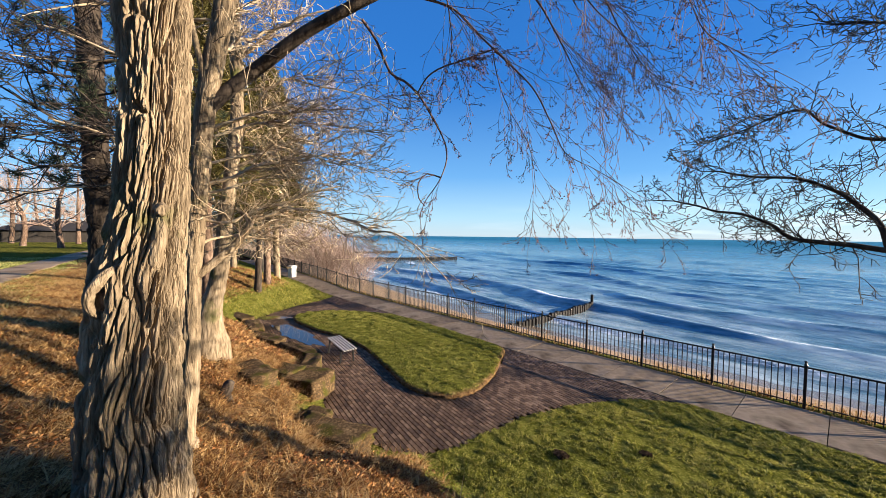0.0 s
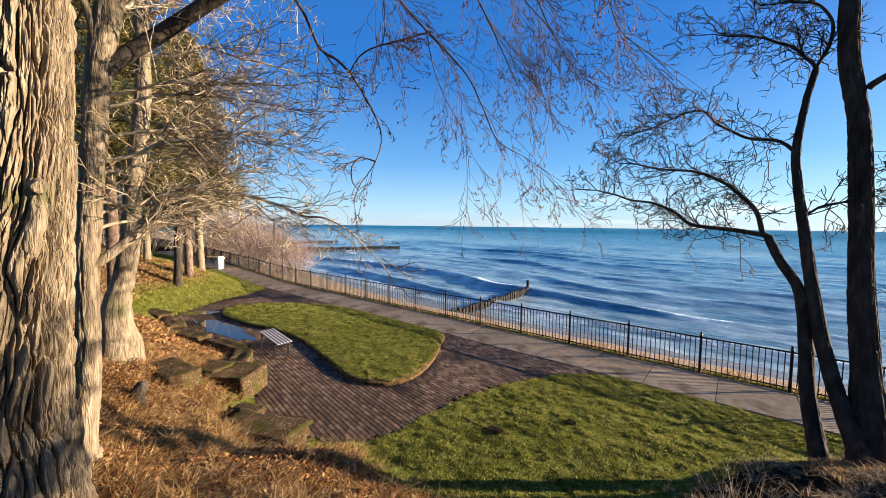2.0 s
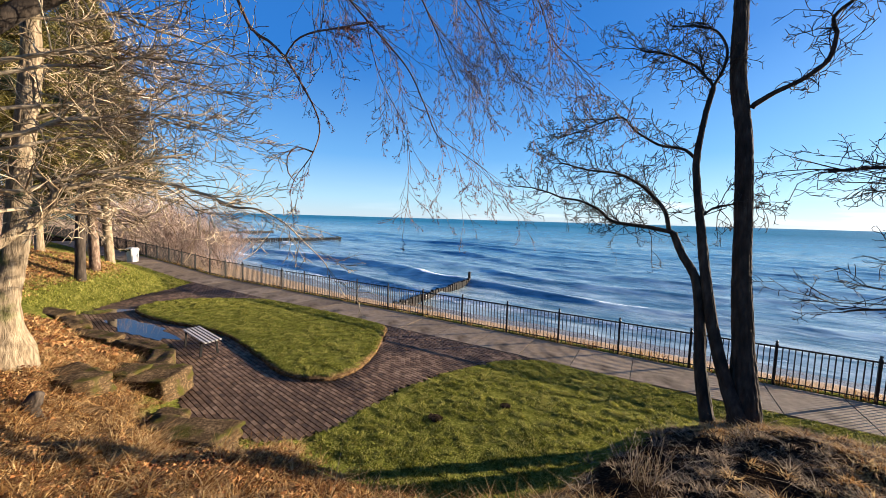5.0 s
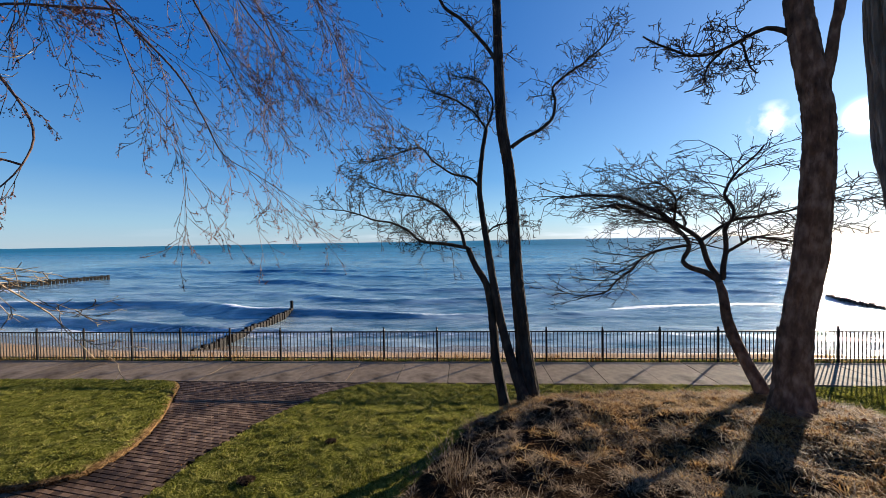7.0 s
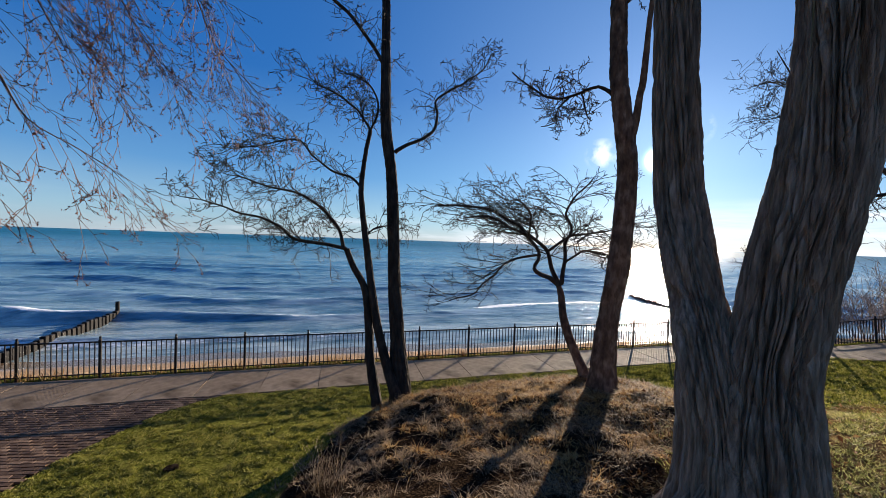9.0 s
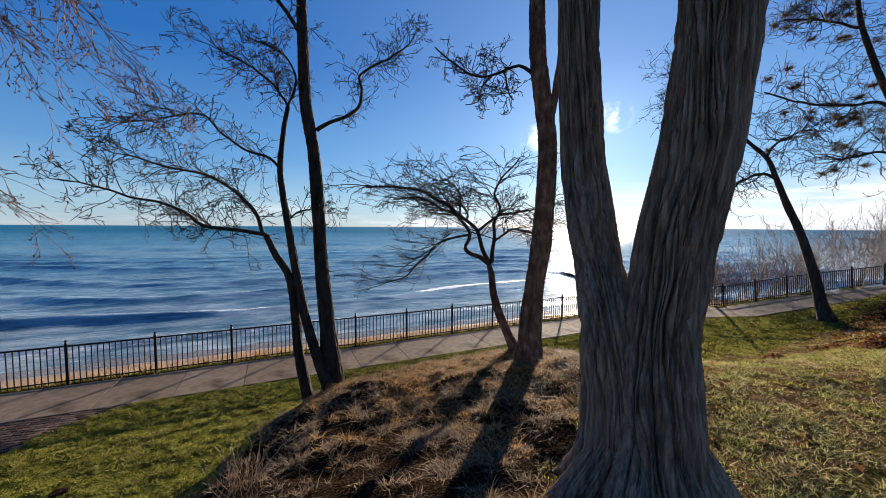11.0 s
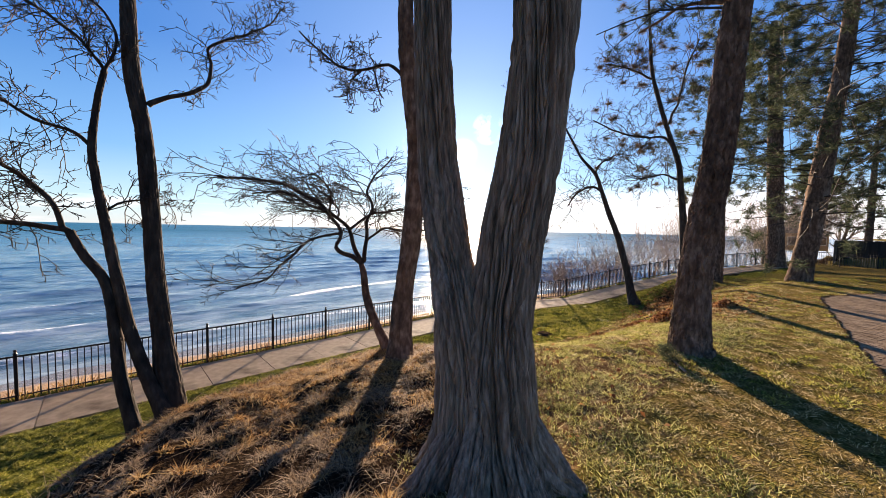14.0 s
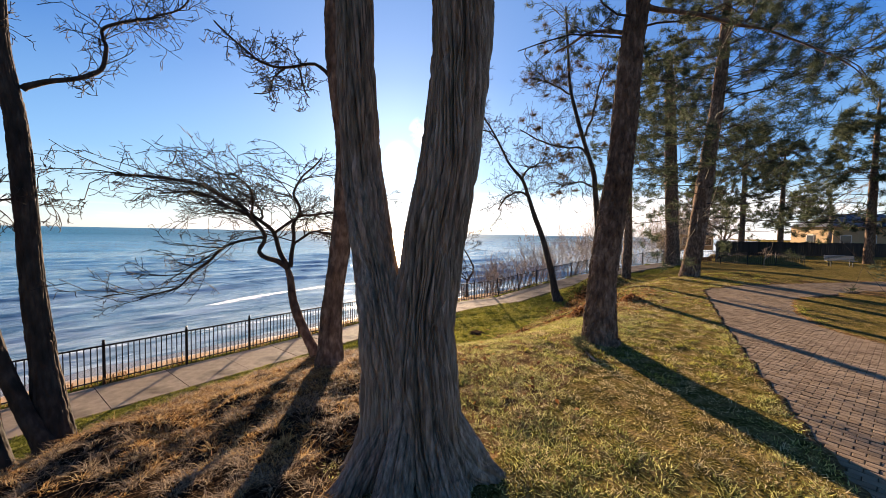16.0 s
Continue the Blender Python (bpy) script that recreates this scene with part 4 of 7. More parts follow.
def tube(line, sides=10, shape=None):
    """Vertices and faces of a tapered tube; shape(angle, length) scales the radius."""
    p, r = line[:, :3], line[:, 3]
    n = len(p)
    t = np.gradient(p, axis=0)
    t /= np.linalg.norm(t, axis=1)[:, None] + 1e-9
    ref = np.array([1.0, 0.13, 0.0]) if abs(t[:, 2]).mean() > 0.5 else np.array([0.0, 0.1, 1.0])
    u = np.cross(t, ref)
    u /= np.linalg.norm(u, axis=1)[:, None] + 1e-9
    w = np.cross(t, u)
    a = np.arange(sides) * 2 * np.pi / sides
    R = np.repeat(r[:, None], sides, 1)
    if shape is not None:
        ln = np.concatenate([[0], np.cumsum(np.linalg.norm(np.diff(p, axis=0), axis=1))])
        R = shape(np.repeat(a[None], n, 0), np.repeat(ln[:, None], sides, 1), R)
    v = p[:, None] + R[..., None] * (np.cos(a)[None, :, None] * u[:, None] + np.sin(a)[None, :, None] * w[:, None])
    i = (np.arange(n - 1)[:, None] * sides + np.arange(sides)[None]).ravel()
    j = (np.arange(n - 1)[:, None] * sides + (np.arange(sides)[None] + 1) % sides).ravel()
    return v.reshape(-1, 3), np.stack([i, j, j + sides, i + sides], 1)


def furrows(depth, ridges, along, twist, seed, lumps=0.05, cracks=1.0):
    """Wavering upright bark ridges that fork and join, cut across by short cracks."""
    def f(a, ln, R):
        b = a + twist * ln
        c, s = np.cos(b).ravel(), np.sin(b).ravel()
        z = ln.ravel()
        w1 = vnoise(np.stack([c * 2.2, s * 2.2, z * along], 1), seed)
        w2 = vnoise(np.stack([c * 5.5, s * 5.5, z * along * 2.6], 1), seed + 1)
        ph = ridges * b.ravel() / (2 * np.pi) + 1.4 * w1 + 0.8 * w2
        tri = np.abs(ph - np.floor(ph) - 0.5) * 2
        gap = 0.45 + 0.2 * vnoise(np.stack([c * 4, s * 4, z * 3.0], 1), seed + 2)
        ridge = np.clip((1 - tri) / np.maximum(gap, 0.15), 0, 1)
        ridge = ridge * ridge * (3 - 2 * ridge)
        pc = 0.5 * ridges * (b.ravel() / (2 * np.pi)) - 1.5 * z + 1.3 * w1 + 0.8 * w2
        cross = np.clip((1 - np.abs(pc - np.floor(pc) - 0.5) * 2) / 0.3, 0, 1)
        ridge = ridge * (0.72 + 0.28 * cross)
        idx = np.floor(ph)
        tall = vnoise(np.stack([idx * 1.37, z * 2.2, idx * 0 + 0.5], 1), seed + 3)
        cut = np.clip(np.abs(vnoise(np.stack([idx * 2.7, z * 9.0, idx * 0.3], 1), seed + 4)) * 6, 0, 1)
        grain = vnoise(np.stack([c * 26, s * 26, z * 14], 1), seed + 5)
        big = vnoise(np.stack([c * 1.3, s * 1.3, z * 0.8], 1), seed + 6)
        pf = 2.3 * ph + 1.1 * vnoise(np.stack([c * 9, s * 9, z * along * 3.4], 1), seed + 7)
        fine = np.clip((1 - np.abs(pf - np.floor(pf) - 0.5) * 2) / 0.5, 0, 1)
        hgt = depth * 0.26 * (fine - 0.7) + depth * (ridge * (0.75 + 0.5 * tall) * (1 - 0.28 * cracks * (1 - cut)) - 0.7) + depth * 0.13 * grain
        return R * (1 + lumps * big.reshape(R.shape)) + hgt.reshape(R.shape)
    return f


def cells(p, seed):
    """Cellular noise: how far each point lies from the border of its cell, and two random numbers of that cell."""
    i = np.floor(p).astype(np.int64)
    f1, f2 = np.full(len(p), 9.0), np.full(len(p), 9.0)
    own, lean = np.zeros(len(p)), np.zeros(len(p))
    for dx in (-1, 0, 1):
        for dy in (-1, 0, 1):
            for dz in (-1, 0, 1):
                a, b, c = i[:, 0] + dx, i[:, 1] + dy, i[:, 2] + dz
                n = (a * 374761393 + b * 668265263 + c * 2147483647 + seed * 1274126177) & 0xFFFFFFFF
                n = ((n ^ (n >> 13)) * 1274126177) & 0xFFFFFFFF
                n = n ^ (n >> 16)
                jx, jy, jz = (n & 1023) / 1023, ((n >> 10) & 1023) / 1023, ((n >> 20) & 1023) / 1023
                d = np.sqrt((a + jx - p[:, 0]) ** 2 + (b + jy - p[:, 1]) ** 2 + (c + jz - p[:, 2]) ** 2)
                near = d < f1
                f2 = np.where(near, f1, np.minimum(f2, d))
                own = np.where(near, ((n * 7) & 1023) / 511.5 - 1, own)
                lean = np.where(near, p[:, 2] - c - jz, lean)
                f1 = np.where(near, d, f1)
    return f2 - f1, own, lean


def plates(depth, wide, tall, twist, seed, lumps=0.04, gap=0.3, flake=0.2):
    """Uneven long bark plates with lifted edges, parted by narrow deep cracks."""
    def f(a, ln, R):
        rr = float(np.median(R))
        b = (a + twist * ln).ravel()
        z = ln.ravel()
        cx, sx = np.cos(b) * rr, np.sin(b) * rr
        w1 = vnoise(np.stack([cx * 5, sx * 5, z * 1.6 / tall], 1), seed + 1)
        w2 = vnoise(np.stack([cx * 5 + 7.7, sx * 5, z * 1.6 / tall], 1), seed + 2)
        w3 = vnoise(np.stack([cx * 16, sx * 16, z * 4 / tall], 1), seed + 3)
        p = np.stack([cx / wide + 0.3 * w1 + 0.12 * w3, sx / wide + 0.3 * w2 - 0.12 * w3, z / tall + 0.15 * w1], 1)
        e1, own, lean = cells(p, seed + 4)
        e2, own2, _ = cells(p * np.array([2.3, 2.3, 1.9]) + 0.4, seed + 5)
        u1, u2 = np.clip(e1 / gap, 0, 1), np.clip(e2 / 0.3, 0, 1)
        u1 = u1 * (2 - u1)
        grain = vnoise(np.stack([cx * 70, sx * 70, z * 10 / tall], 1), seed + 8)
        big = vnoise(np.stack([np.cos(b) * 1.2, np.sin(b) * 1.2, z * 0.7], 1), seed + 9)
        hgt = depth * (u1 * (0.85 + 0.24 * own + 0.22 * lean) - 0.72 + flake * (u2 - 0.6 + 0.3 * own2) + 0.1 * grain)
        return R * (1 + lumps * big.reshape(R.shape)) + hgt.reshape(R.shape)
    return f


def strands(depth, wide, tall, twist, seed, lumps=0.04, gap=0.3, flake=0.2):
    """Long fibrous bark ridges that waver, fork and run together, parted by narrow deep furrows and broken across here and there."""
    def f(a, ln, R):
        rr = float(np.median(R))
        count = max(7, round(2 * np.pi * rr / wide))
        b = (a + twist * ln).ravel()
        z = ln.ravel()
        cx, sx = np.cos(b) * rr, np.sin(b) * rr

        def field(k, kz, q):
            return vnoise(np.stack([cx * k + 3.1 * q, sx * k, z * kz + 1.7 * q], 1), seed + q)
        sway = 0.8 * field(4, 0.8 / tall, 1) + 0.3 * field(9, 1.9 / tall, 2) + 0.12 * field(26, 5 / tall, 3)

        def ridge(n, shift, g):
            ph = n * b / (2 * np.pi) + shift
            e = (1 - np.abs(ph - np.floor(ph) - 0.5) * 2) / g
            e = np.clip(e, 0, 1)
            return e * e * (3 - 2 * e), np.floor(ph)
        r1, idx = ridge(count, sway * 0.85, gap)
        r2, idy = ridge(round(count * 0.62), -sway * 1.6 + 0.8 * field(6, 0.9 / tall, 4), gap * 0.6)
        r3, _ = ridge(round(count * 2.6), sway * 2.4 + 0.9 * field(20, 3 / tall, 5), 0.55)
        level = vnoise(np.stack([idx * 1.37, z * 1.4 / tall, idx * 0 + 0.5], 1), seed + 6)
        snap = np.clip(np.abs(vnoise(np.stack([idx * 2.7, z * 2.6 / tall + idx * 0.7, idy * 0.3], 1), seed + 7)) * 7, 0, 1)
        grain = field(60, 9 / tall, 8)
        big = vnoise(np.stack([np.cos(b) * 1.2, np.sin(b) * 1.2, z * 0.7], 1), seed + 9)
        hgt = depth * (r1 * (0.55 + 0.45 * r2) * (0.86 + 0.26 * level) * (0.72 + 0.28 * snap) - 0.72 + flake * (r3 - 0.7) + 0.12 * grain)
        return R * (1 + lumps * big.reshape(R.shape)) + hgt.reshape(R.shape)
    return f


class Twigs:
    """Collects many thin tapered twigs with the same count of joints and turns them into one mesh."""

    def __init__(self, joints=5):
        self.n, self.lines, self.rad = joints, [], []

    def add(self, pts, r0, r1):
        self.lines.append(pts)
        self.rad.append((r0, r1))

    def arrays(self, sides=3):
        P = np.array(self.lines)
        rr = np.array(self.rad)
        N, n = P.shape[:2]
        t = np.gradient(P, axis=1)
        t /= np.linalg.norm(t, axis=2)[..., None] + 1e-9
        ref = np.where(np.abs(t[..., 2:3]) > 0.8, np.array([1.0, 0, 0]), np.array([0, 0, 1.0]))
        u = np.cross(t, ref)
        u /= np.linalg.norm(u, axis=2)[..., None] + 1e-9
        w = np.cross(t, u)
        k = np.linspace(0, 1, n)
        R = rr[:, :1] * (1 - k) + rr[:, 1:] * k
        a = np.arange(sides) * 2 * np.pi / sides
        v = P[:, :, None] + R[..., None, None] * (np.cos(a)[:, None] * u[:, :, None] + np.sin(a)[:, None] * w[:, :, None])
        base = (np.arange(N) * n * sides)[:, None, None]
        ring = (np.arange(n - 1) * sides)[None, :, None]
        s = np.arange(sides)[None, None]
        i = (base + ring + s).ravel()
        j = (base + ring + (s + 1) % sides).ravel()
        return v.reshape(-1, 3), np.stack([i, j, j + sides, i + sides], 1)


def rand_unit(rng):
    v = rng.normal(size=3)
    return v / np.linalg.norm(v)


def grow(tw, rng, p, d, length, r, level, st, tips=None):
    """One branch and, below it, its side branches."""
    n = tw.n
    pts = [p]
    q, dd = p.copy(), d / np.linalg.norm(d)
    step = length / (n - 1)
    for i in range(n - 1):
        dd = dd + st["gnarl"] * rng.normal(size=3) + np.array([0, 0, st["up"]]) * (1 if level else 0.5)
        dd[2] *= st.get("flat", 1.0)
        dd /= np.linalg.norm(dd)
        q = q + dd * step
        pts.append(q)
    rmin = st["rmin"]
    tw.add(pts, max(r, rmin), max(r * 0.45, rmin * 0.8))
    if tips is not None and level == 0:
        tips.append((pts[-1], dd))
        tips.append((pts[-2], dd))
    if level > 0:
        k = st["kids"][level - 1] if level - 1 < len(st["kids"]) else 3
        k = int(k + rng.random())
        for c in range(k):
            t = st.get("from", 0.25) + (1 - st.get("from", 0.25)) * (c + rng.random() * 0.9) / k
            f = min(t * (n - 1), n - 1.001)
            i = int(f)
            b = pts[i] + (pts[i + 1] - pts[i]) * (f - i)
            ax = pts[i + 1] - pts[i]
            ax = ax / (np.linalg.norm(ax) + 1e-9)
            side = np.cross(ax, rand_unit(rng))
            side /= np.linalg.norm(side) + 1e-9
            ang = radians(rng.uniform(*st["angle"]))
            nd = ax * math.cos(ang) + side * math.sin(ang)
            grow(tw, rng, b, nd, length * rng.uniform(*st["ratio"]) * (1.1 - 0.4 * t), r * 0.5, level - 1, st, tips)


def along(line, rng, count, start=0.2, end=1.0):
    """Random places on a limb with the way it runs there."""
    for _ in range(count):
        f = rng.uniform(start, end) * (len(line) - 2)
        i = int(f)
        d = line[i + 1, :3] - line[i, :3]
        yield line[i, :3] + d * (f - i), d / (np.linalg.norm(d) + 1e-9), line[i, 3]


def twig_part(tw, parent, mat_, name="crown", sides=3):
    v, f = tw.arrays(sides)
    return part_me(name, fast_mesh(name, v, f, True), mat_, parent)


def needle_clumps(name, centres, rng, size, count, mat_, parent, width=0.006, up=0.3, spread=1.0):
    """Tufts of thin needles round the given places, in one mesh."""
    C = np.repeat(np.asarray(centres), count, 0)
    n = len(C)
    d = rng.normal(size=(n, 3)) * np.array([1, 1, 0.7]) + np.array([0, 0, up])
    d /= np.linalg.norm(d, axis=1)[:, None]
    ln = size * rng.uniform(0.6, 1.2, n)[:, None]
    C = C + rng.normal(size=(n, 3)) * size * 0.4 * spread
    side = np.cross(d, rng.normal(size=(n, 3)))
    side /= np.linalg.norm(side, axis=1)[:, None] + 1e-9
    v = np.stack([C - side * width, C + side * width, C + d * ln], 1).reshape(-1, 3)
    return part_me(name, fast_mesh(name, v, np.arange(n * 3).reshape(-1, 3)), mat_, parent)


def limbs_of(parent, limbs, mat_, wob, seed, sides=8):
    lines = []
    for k, c in enumerate(limbs):
        ln = spline(c, 0.1, wob, seed + k)
        ln[0, :3] = c[0][:3]
        v, f = tube(ln, sides)
        part_me("limb", fast_mesh("limb", v, f, True), mat_, parent)
        lines.append(ln)
    return lines


def trunk_of(parent, ctrl, mat_, sides, step, shape=None, name="trunk", wobble=0.0):
    ln = spline(ctrl, step, wobble, 5)
    v, f = tube(ln, sides, shape)
    part_me(name, fast_mesh(name, v, f, sides < 140), mat_, parent)
    return ln


LOCUST = dict(gnarl=0.36, up=0.03, kids=(3, 3, 3), angle=(35, 75), ratio=(0.42, 0.7), rmin=0.0068)


def sink(ctrl, by=0.35):
    """The trunk's foot goes on into the ground with a little flare."""
    x, y, z, r = ctrl[0]
    return [(x, y, min(z, top_z(x, y)) - by, r * 1.15)] + list(ctrl)


# --- the clump of three dark stems on the mound ---
def twin_tree():
    T = thing("tree", (2.9, -4.3, top_z(2.9, -4.3)), "bare dark locust with crooked stems on the mound", "tree")
    rng = np.random.default_rng(11)
    right = [(3.27, -4.14, 0.56, 0.282), (3.20, -3.85, 1.81, 0.189), (3.13, -3.59, 3.07, 0.162), (3.09, -3.33, 4.42, 0.155), (3.03, -3.07, 5.82, 0.145), (2.89, -2.85, 7.01, 0.148),
             (2.86, -2.60, 8.55, 0.138), (2.85, -2.35, 10.45, 0.112), (2.77, -2.34, 12.67, 0.082), (2.77, -2.34, 14.85, 0.045)]
    left = [(2.75, -4.09, 0.35, 0.138), (2.59, -3.90, 1.29, 0.109), (2.54, -3.73, 2.04, 0.104), (2.43, -3.55, 2.94, 0.087), (2.15, -3.43, 3.48, 0.075), (1.99, -3.35, 3.88, 0.069)]
    mid = [(3.15, -4.31, 0.59, 0.154), (2.96, -4.11, 1.19, 0.120), (2.77, -3.88, 1.92, 0.110), (2.63, -3.68, 2.68, 0.099), (2.52, -3.47, 3.46, 0.094), (2.43, -3.32, 4.15, 0.081),
           (2.34, -3.19, 4.85, 0.076), (2.30, -3.08, 5.42, 0.070), (2.39, -2.93, 6.30, 0.057), (2.50, -2.85, 6.89, 0.051)]
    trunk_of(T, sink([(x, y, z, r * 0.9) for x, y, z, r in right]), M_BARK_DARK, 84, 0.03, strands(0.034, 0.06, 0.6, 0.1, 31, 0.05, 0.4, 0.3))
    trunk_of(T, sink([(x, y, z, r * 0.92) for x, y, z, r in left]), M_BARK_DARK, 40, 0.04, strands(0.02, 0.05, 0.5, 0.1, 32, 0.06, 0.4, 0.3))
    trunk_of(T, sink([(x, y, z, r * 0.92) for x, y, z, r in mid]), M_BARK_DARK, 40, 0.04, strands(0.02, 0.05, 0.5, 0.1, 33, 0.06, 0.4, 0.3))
    limbs = [[(2.84, -2.61, 8.48, 0.072), (2.58, -2.50, 9.05, 0.066), (2.12, -2.37, 9.74, 0.060), (1.30, -2.33, 10.56, 0.053), (0.79, -2.38, 11.45, 0.037)],
             [(3.12, -2.99, 6.37, 0.077), (3.46, -3.00, 6.59, 0.062), (3.88, -3.04, 6.85, 0.054), (4.15, -3.05, 7.17, 0.053), (4.24, -3.00, 7.54, 0.046), (4.18, -2.95, 7.77, 0.041),
              (4.45, -2.97, 8.09, 0.040), (4.98, -3.07, 8.44, 0.033), (5.28, -3.14, 8.65, 0.025), (5.55, -3.17, 9.16, 0.018)],
             [(1.99, -3.35, 3.88, 0.062), (1.47, -3.34, 4.00, 0.056), (0.85, -3.37, 4.11, 0.048), (0.44, -3.38, 4.39, 0.041), (0.10, -3.42, 4.54, 0.034), (-0.43, -3.52, 4.68, 0.027), (-0.94, -3.65, 4.81, 0.019)],
             [(1.99, -3.35, 3.88, 0.062), (1.82, -3.29, 4.23, 0.056), (1.68, -3.23, 4.52, 0.056), (1.33, -3.20, 4.85, 0.042), (0.77, -3.20, 5.16, 0.035), (0.22, -3.26, 5.24, 0.027), (-0.32, -3.37, 5.38, 0.021)],
             [(2.50, -2.85, 6.89, 0.043), (2.30, -2.78, 7.20, 0.037), (2.09, -2.72, 7.51, 0.037), (1.65, -2.69, 7.77, 0.030), (1.20, -2.67, 7.93, 0.022)],
             [(2.50, -2.85, 6.89, 0.043), (2.63, -2.78, 7.26, 0.035), (2.66, -2.73, 7.64, 0.036), (2.46, -2.63, 8.11, 0.029), (2.10, -2.59, 8.29, 0.022)],
             [(2.30, -3.08, 5.42, 0.049), (2.05, -3.03, 5.64, 0.042), (1.62, -3.02, 5.81, 0.036), (1.06, -2.99, 6.18, 0.029), (0.77, -2.96, 6.46, 0.029), (0.21, -3.09, 6.25, 0.021), (-0.46, -3.29, 6.02, 0.021)],
             [(2.43, -3.32, 4.15, 0.033), (2.68, -3.14, 4.38, 0.027), (3.02, -3.00, 4.50, 0.020)]]
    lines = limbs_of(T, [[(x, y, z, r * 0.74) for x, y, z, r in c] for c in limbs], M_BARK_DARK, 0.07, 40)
    tw = Twigs(5)
    for k, ln in enumerate(lines):
        for p, d, r in along(ln, rng, (20, 40, 46, 48, 34, 34, 48, 8)[k], 0.08, 1.0):
            side = rand_unit(rng) * np.array([1, 0.8, 0.9])
            grow(tw, rng, p, d * 0.7 + side, rng.uniform(0.4, 0.95), min(r * 0.6, 0.011), 2, LOCUST)
        for _ in range(3):
            grow(tw, rng, ln[-1, :3], (ln[-1, :3] - ln[-4, :3]) * 3 + rand_unit(rng) * 0.7, rng.uniform(0.6, 1.1), ln[-1, 3] * 0.8, 3, LOCUST)
    twig_part(tw, T, M_TWIG_DARK)


# --- the small spreading thorn ---
def thorn_tree():
    T = thing("thorn_tree", (7.0, -5.64, top_z(7.0, -5.64)), "small bare thorn tree with flat spreading twigs", "tree")
    rng = np.random.default_rng(12)
    trunk_of(T, sink([(7.01, -5.64, 1.36, 0.125), (6.94, -5.44, 1.73, 0.1), (6.86, -5.21, 2.17, 0.095), (6.84, -5.03, 2.56, 0.085), (6.86, -4.90, 2.96, 0.074), (6.85, -4.81, 3.17, 0.057)]),
             M_BARK_PINE, 28, 0.04, furrows(0.012, 9, 1.5, 0.1, 35))
    limbs = [[(6.85, -4.81, 3.17, 0.052), (6.68, -4.63, 3.38, 0.046), (6.53, -4.51, 3.43, 0.042), (6.43, -4.42, 3.54, 0.039), (6.52, -4.35, 3.89, 0.034), (6.40, -4.15, 4.31, 0.036), (6.04, -3.83, 4.71, 0.033),
              (5.56, -3.52, 5.01, 0.029), (5.01, -3.28, 5.11, 0.025), (4.26, -3.07, 5.09, 0.016)],
             [(6.85, -4.81, 3.17, 0.048), (6.76, -4.60, 3.60, 0.041), (6.73, -4.46, 3.95, 0.037), (6.54, -4.23, 4.30, 0.034), (6.11, -3.93, 4.52, 0.027), (5.54, -3.57, 4.81, 0.024), (4.86, -3.34, 4.75, 0.015)],
             [(6.89, -4.82, 3.23, 0.044), (7.04, -4.74, 3.72, 0.035), (7.10, -4.64, 4.17, 0.031), (7.27, -4.64, 4.50, 0.026), (7.20, -4.42, 4.97, 0.023), (7.48, -4.49, 5.41, 0.017), (7.82, -4.61, 5.83, 0.013)],
             [(6.73, -4.46, 3.95, 0.029), (7.17, -4.62, 4.34, 0.022), (7.52, -4.86, 4.43, 0.020), (7.91, -5.12, 4.55, 0.015), (8.31, -5.42, 4.72, 0.010)],
             [(6.52, -4.35, 3.89, 0.024), (5.92, -4.08, 3.71, 0.021), (5.47, -4.00, 3.35, 0.020), (5.12, -3.97, 2.98, 0.015), (4.42, -3.82, 2.70, 0.012)],
             [(7.04, -4.74, 3.72, 0.022), (7.40, -4.89, 4.05, 0.021), (7.81, -5.24, 3.98, 0.014), (8.18, -5.56, 4.03, 0.010)],
             [(6.54, -4.23, 4.30, 0.022), (6.74, -3.54, 4.78, 0.017), (6.45, -2.89, 5.13, 0.011)], [(6.40, -4.15, 4.31, 0.022), (6.19, -4.53, 4.89, 0.017), (5.66, -4.81, 5.18, 0.011)]]
    lines = limbs_of(T, [[(x, y, z, r * 1.25) for x, y, z, r in c] for c in limbs], M_BARK_DARK, 0.05, 60)
    tw = Twigs(5)
    st = dict(gnarl=0.24, up=0.01, kids=(4, 4, 3), angle=(25, 70), ratio=(0.3, 0.58), rmin=0.0064, flat=0.88)
    for k, ln in enumerate(lines):
        for p, d, r in along(ln, rng, (26, 26, 24, 20, 16, 18, 18, 20)[k], 0.2, 1.0):
            out = np.array([p[0] - 6.4, p[1] + 5.2, 0]) * 0.5
            side = rand_unit(rng) * np.array([1, 1, 0.45])
            grow(tw, rng, p, d * 0.8 + side * 0.95 + out * 0.35 + np.array([-0.08, 0.03, 0.05]), rng.uniform(0.7, 1.6), min(r * 0.55, 0.013), 2, st)
    twig_part(tw, T, M_TWIG_DARK)


